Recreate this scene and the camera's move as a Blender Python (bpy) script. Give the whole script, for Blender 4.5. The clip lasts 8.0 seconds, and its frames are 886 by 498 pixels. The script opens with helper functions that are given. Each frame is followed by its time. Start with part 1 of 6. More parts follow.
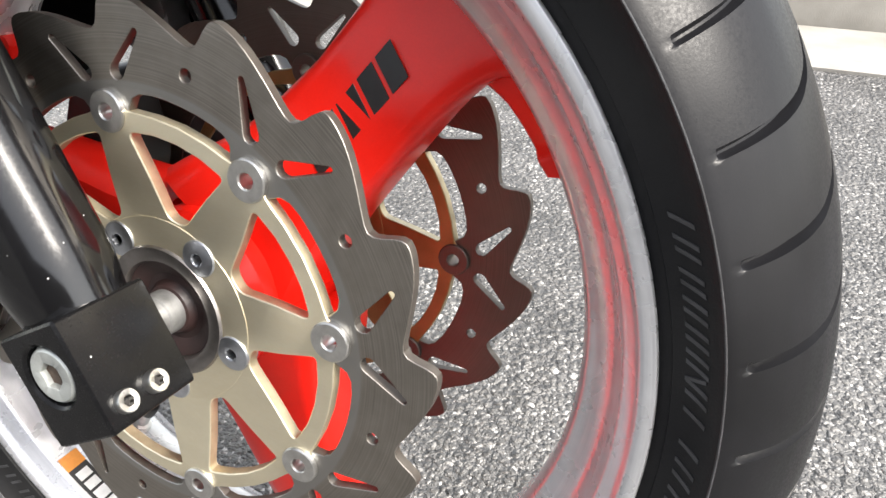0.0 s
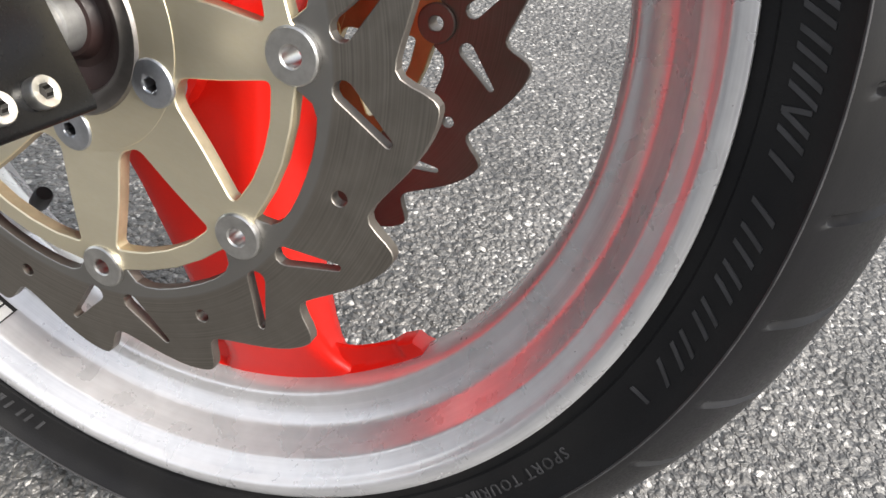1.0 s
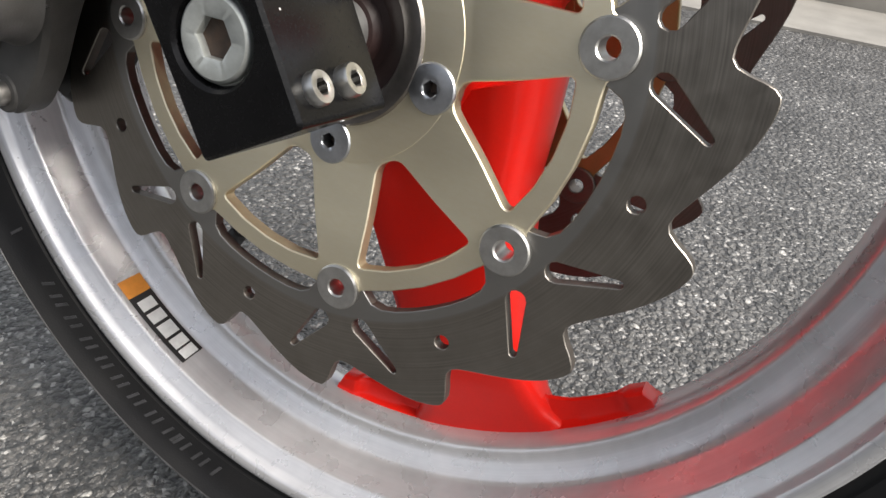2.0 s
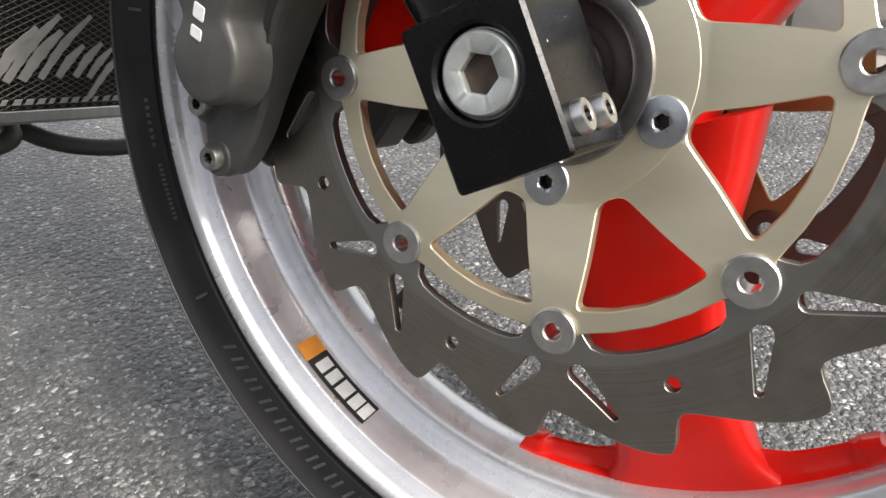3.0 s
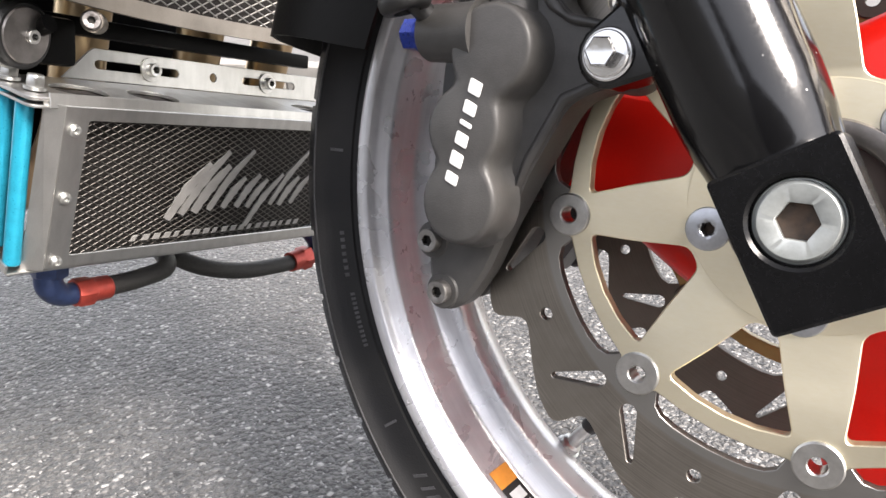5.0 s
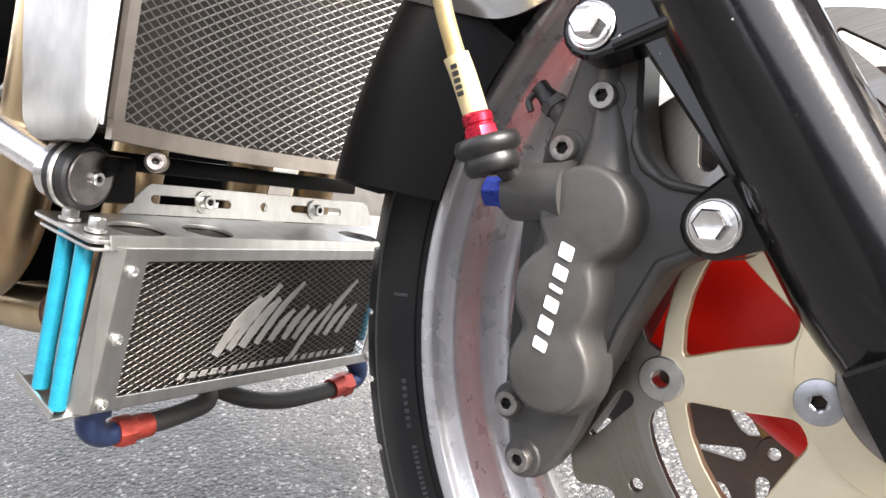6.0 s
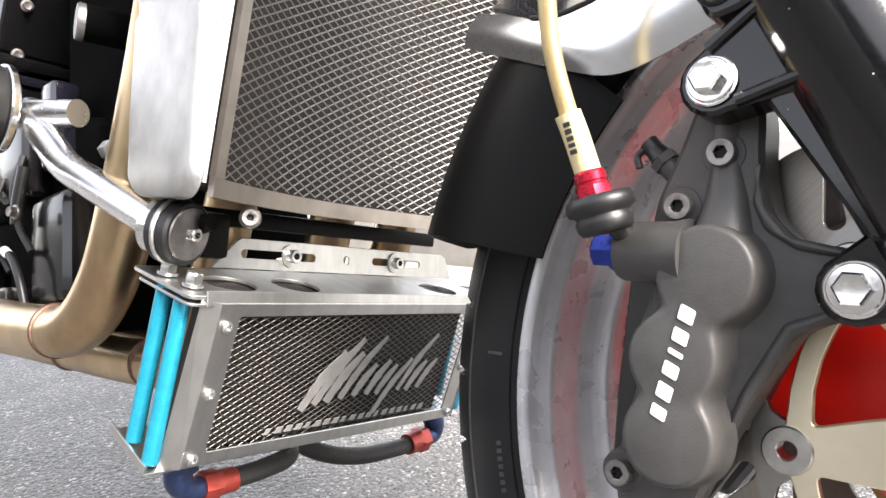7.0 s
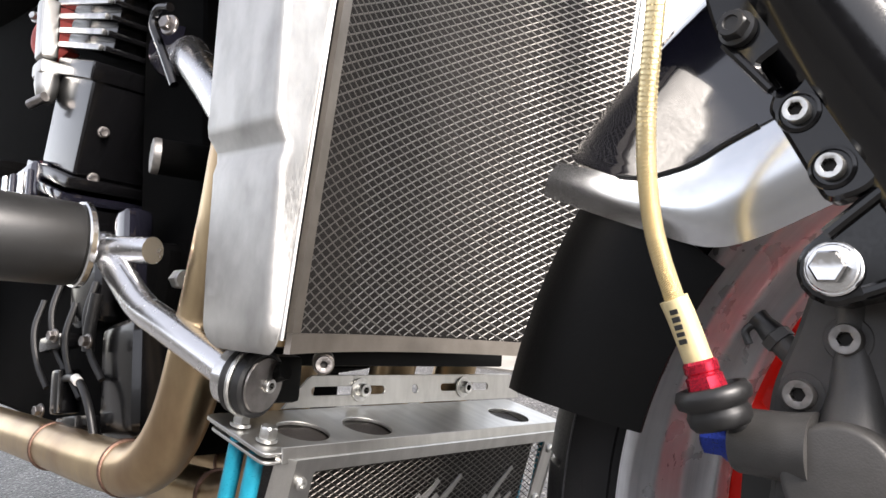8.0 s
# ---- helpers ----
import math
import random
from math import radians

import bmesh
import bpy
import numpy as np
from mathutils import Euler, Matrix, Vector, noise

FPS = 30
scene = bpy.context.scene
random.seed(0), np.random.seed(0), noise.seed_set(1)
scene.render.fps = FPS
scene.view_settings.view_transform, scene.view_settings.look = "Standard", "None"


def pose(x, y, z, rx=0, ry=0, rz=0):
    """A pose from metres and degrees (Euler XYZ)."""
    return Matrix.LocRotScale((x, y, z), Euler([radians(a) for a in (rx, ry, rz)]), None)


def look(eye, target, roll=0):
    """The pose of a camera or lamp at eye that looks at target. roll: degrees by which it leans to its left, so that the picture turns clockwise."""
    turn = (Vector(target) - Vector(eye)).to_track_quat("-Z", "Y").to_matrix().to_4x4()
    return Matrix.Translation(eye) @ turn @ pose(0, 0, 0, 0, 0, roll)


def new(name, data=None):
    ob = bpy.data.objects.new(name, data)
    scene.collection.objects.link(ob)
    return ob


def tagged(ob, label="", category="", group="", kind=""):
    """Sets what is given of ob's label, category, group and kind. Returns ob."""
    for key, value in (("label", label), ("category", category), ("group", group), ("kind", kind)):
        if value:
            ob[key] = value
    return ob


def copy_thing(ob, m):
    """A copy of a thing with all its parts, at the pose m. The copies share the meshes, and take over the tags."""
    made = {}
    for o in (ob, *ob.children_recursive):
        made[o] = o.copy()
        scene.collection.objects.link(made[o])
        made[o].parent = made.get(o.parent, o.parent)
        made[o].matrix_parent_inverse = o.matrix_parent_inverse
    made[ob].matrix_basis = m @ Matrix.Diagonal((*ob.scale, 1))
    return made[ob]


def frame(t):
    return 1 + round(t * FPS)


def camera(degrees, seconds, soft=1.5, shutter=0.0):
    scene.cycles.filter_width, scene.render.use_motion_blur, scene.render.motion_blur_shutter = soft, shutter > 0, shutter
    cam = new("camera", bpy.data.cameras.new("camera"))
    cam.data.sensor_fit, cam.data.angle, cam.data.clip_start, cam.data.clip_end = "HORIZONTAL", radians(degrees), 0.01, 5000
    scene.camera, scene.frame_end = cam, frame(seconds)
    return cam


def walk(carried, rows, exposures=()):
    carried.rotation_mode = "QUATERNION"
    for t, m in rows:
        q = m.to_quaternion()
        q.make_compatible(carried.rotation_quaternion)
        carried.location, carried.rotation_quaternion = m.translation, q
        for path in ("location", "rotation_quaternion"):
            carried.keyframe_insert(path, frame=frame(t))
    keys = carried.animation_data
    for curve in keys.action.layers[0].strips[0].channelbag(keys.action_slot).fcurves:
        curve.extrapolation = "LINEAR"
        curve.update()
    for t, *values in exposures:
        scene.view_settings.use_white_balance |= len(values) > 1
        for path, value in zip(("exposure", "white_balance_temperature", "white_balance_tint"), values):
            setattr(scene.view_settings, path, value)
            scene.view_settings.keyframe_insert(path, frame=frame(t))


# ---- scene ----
cam = camera(63.73, 8.0)
PATH = [
    (0, (0.2442, -0.1834, 0.5235), (-0.1126, 0.5593, -0.0433), -1.96),
    (0.1, (0.2411, -0.1757, 0.5136), (-0.0959, 0.5610, -0.0726), -1.24),
    (0.2, (0.2373, -0.1681, 0.5024), (-0.0792, 0.5634, -0.1016), -0.44),
    (0.3, (0.2336, -0.1618, 0.4914), (-0.0627, 0.5644, -0.1289), 0.45),
    (0.4, (0.2302, -0.1576, 0.4809), (-0.0465, 0.5637, -0.1541), 1.42),
    (0.5, (0.2267, -0.1556, 0.4698), (-0.0303, 0.5621, -0.1774), 2.54),
    (0.6, (0.2241, -0.1572, 0.4618), (-0.0172, 0.5562, -0.1961), 3.72),
    (0.7, (0.2213, -0.1605, 0.4533), (-0.0066, 0.5496, -0.2129), 5.00),
    (0.8, (0.2184, -0.1650, 0.4455), (-0.0000, 0.5424, -0.2267), 6.21),
    (0.9, (0.2150, -0.1701, 0.4384), (0.0015, 0.5350, -0.2378), 7.16),
    (1, (0.2105, -0.1741, 0.4309), (-0.0022, 0.5298, -0.2469), 7.75),
    (1.1, (0.2061, -0.1792, 0.4263), (-0.0111, 0.5231, -0.2516), 7.95),
    (1.2, (0.2004, -0.1828, 0.4210), (-0.0206, 0.5199, -0.2553), 8.11),
    (1.3, (0.1942, -0.1859, 0.4162), (-0.0322, 0.5187, -0.2563), 8.18),
    (1.4, (0.1877, -0.1889, 0.4116), (-0.0469, 0.5194, -0.2542), 8.11),
    (1.5, (0.1806, -0.1917, 0.4061), (-0.0651, 0.5223, -0.2494), 7.93),
    (1.6, (0.1743, -0.1953, 0.4024), (-0.0886, 0.5254, -0.2391), 7.55),
    (1.7, (0.1676, -0.1989, 0.3979), (-0.1148, 0.5295, -0.2263), 7.07),
    (1.8, (0.1609, -0.2026, 0.3937), (-0.1420, 0.5337, -0.2114), 6.54),
    (1.9, (0.1540, -0.2063, 0.3900), (-0.1687, 0.5371, -0.1959), 5.99),
    (2, (0.1468, -0.2095, 0.3864), (-0.1930, 0.5403, -0.1813), 5.36),
    (2.1, (0.1398, -0.2136, 0.3848), (-0.2143, 0.5407, -0.1681), 4.84),
    (2.2, (0.1330, -0.2166, 0.3820), (-0.2338, 0.5412, -0.1577), 4.35),
    (2.3, (0.1269, -0.2203, 0.3811), (-0.2519, 0.5395, -0.1473), 3.75),
    (2.4, (0.1216, -0.2235, 0.3791), (-0.2695, 0.5374, -0.1387), 3.20),
    (2.5, (0.1169, -0.2266, 0.3770), (-0.2864, 0.5345, -0.1310), 2.63),
    (2.6, (0.1128, -0.2296, 0.3750), (-0.3025, 0.5310, -0.1240), 2.07),
    (2.7, (0.1091, -0.2327, 0.3730), (-0.3178, 0.5268, -0.1178), 1.51),
    (2.8, (0.1058, -0.2358, 0.3711), (-0.3324, 0.5221, -0.1121), 0.96),
    (2.9, (0.1028, -0.2390, 0.3694), (-0.3461, 0.5170, -0.1069), 0.42),
    (3, (0.0999, -0.2422, 0.3680), (-0.3592, 0.5117, -0.1020), -0.10),
    (3.1, (0.0970, -0.2456, 0.3669), (-0.3716, 0.5060, -0.0973), -0.60),
    (3.2, (0.0941, -0.2492, 0.3662), (-0.3831, 0.5003, -0.0927), -1.06),
    (3.3, (0.0913, -0.2517, 0.3652), (-0.3956, 0.4949, -0.0881), -1.60),
    (3.4, (0.0877, -0.2570, 0.3667), (-0.4029, 0.4898, -0.0824), -1.99),
    (3.5, (0.0843, -0.2598, 0.3676), (-0.4127, 0.4859, -0.0762), -2.46),
    (3.6, (0.0800, -0.2648, 0.3691), (-0.4198, 0.4807, -0.0718), -2.58),
    (3.7, (0.0756, -0.2684, 0.3699), (-0.4285, 0.4762, -0.0676), -2.62),
    (3.8, (0.0709, -0.2716, 0.3706), (-0.4369, 0.4726, -0.0634), -2.57),
    (3.9, (0.0660, -0.2745, 0.3712), (-0.4448, 0.4700, -0.0586), -2.48),
    (4, (0.0612, -0.2762, 0.3709), (-0.4540, 0.4689, -0.0527), -2.52),
    (4.1, (0.0559, -0.2791, 0.3730), (-0.4586, 0.4696, -0.0449), -2.35),
    (4.2, (0.0509, -0.2801, 0.3729), (-0.4666, 0.4712, -0.0366), -2.37),
    (4.3, (0.0466, -0.2828, 0.3750), (-0.4697, 0.4730, -0.0278), -2.25),
    (4.4, (0.0426, -0.2845, 0.3760), (-0.4741, 0.4752, -0.0188), -2.20),
    (4.5, (0.0391, -0.2861, 0.3771), (-0.4780, 0.4776, -0.0095), -2.14),
    (4.6, (0.0358, -0.2875, 0.3783), (-0.4816, 0.4803, 0.0004), -2.09),
    (4.7, (0.0327, -0.2889, 0.3795), (-0.4851, 0.4830, 0.0107), -2.05),
    (4.8, (0.0298, -0.2901, 0.3810), (-0.4885, 0.4860, 0.0217), -2.00),
    (4.9, (0.0269, -0.2911, 0.3828), (-0.4922, 0.4890, 0.0335), -1.96),
    (5, (0.0239, -0.2919, 0.3848), (-0.4964, 0.4921, 0.0461), -1.94),
    (5.1, (0.0209, -0.2925, 0.3871), (-0.5010, 0.4951, 0.0596), -1.92),
    (5.2, (0.0176, -0.2929, 0.3898), (-0.5065, 0.4981, 0.0742), -1.90),
    (5.3, (0.0139, -0.2921, 0.3925), (-0.5147, 0.5013, 0.0907), -1.95),
    (5.4, (0.0101, -0.2923, 0.3965), (-0.5204, 0.5043, 0.1068), -1.90),
    (5.5, (0.0059, -0.2902, 0.3998), (-0.5303, 0.5081, 0.1254), -1.94),
    (5.6, (0.0019, -0.2898, 0.4029), (-0.5364, 0.5112, 0.1408), -1.88),
    (5.7, (-0.0020, -0.2890, 0.4052), (-0.5441, 0.5138, 0.1568), -1.84),
    (5.8, (-0.0057, -0.2884, 0.4069), (-0.5514, 0.5158, 0.1716), -1.80),
    (5.9, (-0.0091, -0.2881, 0.4082), (-0.5585, 0.5171, 0.1851), -1.79),
    (6, (-0.0122, -0.2878, 0.4088), (-0.5669, 0.5173, 0.1987), -1.94),
    (6.1, (-0.0144, -0.2881, 0.4095), (-0.5715, 0.5173, 0.2070), -1.84),
    (6.2, (-0.0165, -0.2886, 0.4098), (-0.5780, 0.5157, 0.2154), -1.89),
    (6.3, (-0.0183, -0.2892, 0.4099), (-0.5849, 0.5132, 0.2226), -1.95),
    (6.4, (-0.0201, -0.2900, 0.4100), (-0.5926, 0.5097, 0.2290), -2.02),
    (6.5, (-0.0218, -0.2905, 0.4100), (-0.6032, 0.5045, 0.2372), -2.23),
    (6.6, (-0.0241, -0.2921, 0.4100), (-0.6108, 0.4999, 0.2408), -2.18),
    (6.7, (-0.0265, -0.2932, 0.4103), (-0.6213, 0.4939, 0.2469), -2.25),
    (6.8, (-0.0289, -0.2941, 0.4109), (-0.6320, 0.4878, 0.2534), -2.32),
    (6.9, (-0.0315, -0.2948, 0.4120), (-0.6430, 0.4818, 0.2606), -2.37),
    (7, (-0.0335, -0.2943, 0.4136), (-0.6558, 0.4754, 0.2715), -2.57),
    (7.1, (-0.0365, -0.2946, 0.4171), (-0.6635, 0.4721, 0.2789), -2.41),
    (7.2, (-0.0389, -0.2936, 0.4214), (-0.6727, 0.4687, 0.2904), -2.42),
    (7.3, (-0.0413, -0.2924, 0.4264), (-0.6814, 0.4660, 0.3033), -2.45),
    (7.4, (-0.0436, -0.2914, 0.4317), (-0.6894, 0.4635, 0.3172), -2.50),
    (7.5, (-0.0452, -0.2904, 0.4366), (-0.6979, 0.4602, 0.3341), -2.80),
    (7.6, (-0.0484, -0.2910, 0.4419), (-0.7039, 0.4582, 0.3473), -2.75),
    (7.7, (-0.0508, -0.2910, 0.4465), (-0.7107, 0.4557, 0.3630), -2.93),
    (7.8, (-0.0532, -0.2910, 0.4508), (-0.7172, 0.4533, 0.3790), -3.14),
    (7.9, (-0.0556, -0.2910, 0.4550), (-0.7234, 0.4509, 0.3953), -3.37),
    (8, (-0.0573, -0.2908, 0.4586), (-0.7307, 0.4472, 0.4151), -3.78),
]
walk(cam, [(t, look(eye, target, roll)) for t, eye, target, roll in PATH], exposures=[(0.0, 2.17, 6850, 10), (0.5, 2.00, 6850, 10), (1.0, 1.72, 6850, 10), (1.5, 1.42, 6850, 10), (2.0, 1.17, 6850, 10), (3.5, 1.70, 6900, 12), (5.5, 2.37, 6900, 14), (6.5, 2.68, 6900, 14), (7.5, 2.28, 6900, 14), (8.0, 1.96, 6850, 14)])

from mathutils.geometry import tessellate_polygon

# ---- light and sky ----
world = bpy.data.worlds.new("overcast_sky")
scene.world = world
world.use_nodes = True
wn, wl = world.node_tree.nodes, world.node_tree.links
sky = wn.new("ShaderNodeTexSky")
sky.sky_type, sky.sun_disc = "NISHITA", False
SUN_EL, SUN_AZ = 43.0, 98.0
sky.sun_elevation, sky.sun_rotation = radians(SUN_EL), radians(SUN_AZ)
sky.air_density, sky.dust_density, sky.ozone_density = 1.0, 0.9, 1.0
haze = wn.new("ShaderNodeHueSaturation")
haze.inputs["Saturation"].default_value = 0.35
wl.new(sky.outputs["Color"], haze.inputs["Color"])
wl.new(haze.outputs["Color"], wn["Background"].inputs["Color"])
wn["Background"].inputs["Strength"].default_value = 0.125
sun_data = bpy.data.lights.new("sun", "SUN")
sun_data.energy, sun_data.angle, sun_data.color = 2.7, radians(22), (1.0, 0.97, 0.93)
sun = new("sun", sun_data)
_el, _az = radians(SUN_EL), radians(SUN_AZ)
SUN_DIR = Vector((math.sin(_az) * math.cos(_el), math.cos(_az) * math.cos(_el), math.sin(_el)))
sun.matrix_world = look(SUN_DIR * 20, (0, 0, 0))

# ---- materials ----


def mat(name, base, rough=0.5, metal=0.0, second=None, scale=60.0, var=0.35, bump=0.0, bump_scale=400.0,
        stretch=(1, 1, 1), rough_var=0.05, coat=0.0, fine=900.0, ior=1.5):
    """A surface with broad stains, fine grain, uneven gloss and fine relief; scales are per metre."""
    m = bpy.data.materials.new(name)
    m.use_nodes = True
    n, l = m.node_tree.nodes, m.node_tree.links
    b = n["Principled BSDF"]
    co = n.new("ShaderNodeTexCoord")
    mp = n.new("ShaderNodeMapping")
    mp.inputs["Scale"].default_value = stretch
    l.new(co.outputs["Object"], mp.inputs["Vector"])
    big = n.new("ShaderNodeTexNoise")
    big.inputs["Scale"].default_value, big.inputs["Detail"].default_value = scale, 5
    l.new(mp.outputs["Vector"], big.inputs["Vector"])
    small = n.new("ShaderNodeTexNoise")
    small.inputs["Scale"].default_value, small.inputs["Detail"].default_value = fine, 3
    l.new(mp.outputs["Vector"], small.inputs["Vector"])
    ramp = n.new("ShaderNodeMapRange")
    ramp.inputs["From Min"].default_value, ramp.inputs["From Max"].default_value = 0.35, 0.7
    l.new(big.outputs["Fac"], ramp.inputs["Value"])
    mix = n.new("ShaderNodeMix")
    mix.data_type = "RGBA"
    sec = second or tuple(c * (1 - var) for c in base)
    mix.inputs["A"].default_value, mix.inputs["B"].default_value = (*base, 1), (*sec, 1)
    l.new(ramp.outputs["Result"], mix.inputs["Factor"])
    grain = n.new("ShaderNodeMix")
    grain.data_type, grain.blend_type = "RGBA", "OVERLAY"
    grain.inputs["Factor"].default_value = 0.12
    l.new(mix.outputs["Result"], grain.inputs["A"])
    l.new(small.outputs["Fac"], grain.inputs["B"])
    l.new(grain.outputs["Result"], b.inputs["Base Color"])
    rr = n.new("ShaderNodeMapRange")
    rr.inputs["From Min"].default_value, rr.inputs["From Max"].default_value = 0.3, 0.7
    rr.inputs["To Min"].default_value = max(0.02, rough - rough_var)
    rr.inputs["To Max"].default_value = min(1.0, rough + rough_var)
    l.new(small.outputs["Fac"], rr.inputs["Value"])
    l.new(rr.outputs["Result"], b.inputs["Roughness"])
    b.inputs["Metallic"].default_value, b.inputs["IOR"].default_value = metal, ior
    b.inputs["Coat Weight"].default_value = coat
    if bump:
        grit = n.new("ShaderNodeTexNoise")
        grit.inputs["Scale"].default_value, grit.inputs["Detail"].default_value = bump_scale, 4
        l.new(mp.outputs["Vector"], grit.inputs["Vector"])
        bp = n.new("ShaderNodeBump")
        bp.inputs["Strength"].default_value, bp.inputs["Distance"].default_value = bump, 0.001
        l.new(grit.outputs["Fac"], bp.inputs["Height"])
        l.new(bp.outputs["Normal"], b.inputs["Normal"])
    return m


def ring_brushed(name, base, rough, metal=1.0, turns=1400.0, var=0.2, streak=0.15, smudge=0.0, grooved=0.0):
    """Metal with circular tool marks about the wheel's axle, and dull smudges."""
    m = mat(name, base, rough, metal, scale=22, var=var, fine=160, rough_var=0.04)
    n, l = m.node_tree.nodes, m.node_tree.links
    b = n["Principled BSDF"]
    co = n.new("ShaderNodeTexCoord")
    mp = n.new("ShaderNodeVectorMath")
    mp.operation = "MULTIPLY"
    mp.inputs[1].default_value = (1, 0, 1)
    l.new(co.outputs["Object"], mp.inputs[0])
    ln = n.new("ShaderNodeVectorMath")
    ln.operation = "LENGTH"
    l.new(mp.outputs["Vector"], ln.inputs[0])
    nz = n.new("ShaderNodeTexNoise")
    nz.noise_dimensions = "1D"
    nz.inputs["Scale"].default_value, nz.inputs["Detail"].default_value = turns, 5
    l.new(ln.outputs["Value"], nz.inputs["W"])
    bp = n.new("ShaderNodeBump")
    bp.inputs["Strength"].default_value, bp.inputs["Distance"].default_value = 0.10, 0.0005
    l.new(nz.outputs["Fac"], bp.inputs["Height"])
    l.new(bp.outputs["Normal"], b.inputs["Normal"])
    # scored rings: lighter and darker bands that fade in and out round the ring
    fade = n.new("ShaderNodeTexNoise")
    fade.inputs["Scale"].default_value = 26
    l.new(co.outputs["Object"], fade.inputs["Vector"])
    amt = n.new("ShaderNodeMapRange")
    amt.inputs["From Min"].default_value, amt.inputs["From Max"].default_value = 0.35, 0.65
    amt.inputs["To Min"].default_value, amt.inputs["To Max"].default_value = streak * 0.25, streak
    l.new(fade.outputs["Fac"], amt.inputs["Value"])
    band = n.new("ShaderNodeMapRange")
    band.inputs["From Min"].default_value, band.inputs["From Max"].default_value = 0.32, 0.68
    l.new(nz.outputs["Fac"], band.inputs["Value"])
    old = b.inputs["Base Color"].links[0].from_socket
    mixb = n.new("ShaderNodeMix")
    mixb.data_type, mixb.blend_type = "RGBA", "OVERLAY"
    l.new(amt.outputs["Result"], mixb.inputs["Factor"])
    l.new(old, mixb.inputs["A"])
    l.new(band.outputs["Result"], mixb.inputs["B"])
    l.new(mixb.outputs["Result"], b.inputs["Base Color"])
    if grooved:
        around = n.new("ShaderNodeTangent")
        around.direction_type, around.axis = "RADIAL", "Y"
        l.new(around.outputs["Tangent"], b.inputs["Tangent"])
        b.inputs["Anisotropic"].default_value = grooved
    if smudge:
        sm = n.new("ShaderNodeTexNoise")
        sm.inputs["Scale"].default_value, sm.inputs["Detail"].default_value, sm.inputs["Distortion"].default_value = 55, 8, 0.35
        l.new(co.outputs["Object"], sm.inputs["Vector"])
        sr = n.new("ShaderNodeMapRange")
        sr.inputs["From Min"].default_value, sr.inputs["From Max"].default_value = 0.25, 0.80
        sr.inputs["To Min"].default_value, sr.inputs["To Max"].default_value = rough - 0.05, rough + 0.28 * smudge
        l.new(sm.outputs["Fac"], sr.inputs["Value"])
        l.new(sr.outputs["Result"], b.inputs["Roughness"])
        dull = n.new("ShaderNodeMapRange")
        dull.inputs["From Min"].default_value, dull.inputs["From Max"].default_value = 0.30, 0.80
        dull.inputs["To Min"].default_value, dull.inputs["To Max"].default_value = metal, metal - 0.35 * smudge
        l.new(sm.outputs["Fac"], dull.inputs["Value"])
        l.new(dull.outputs["Result"], b.inputs["Metallic"])
    return m


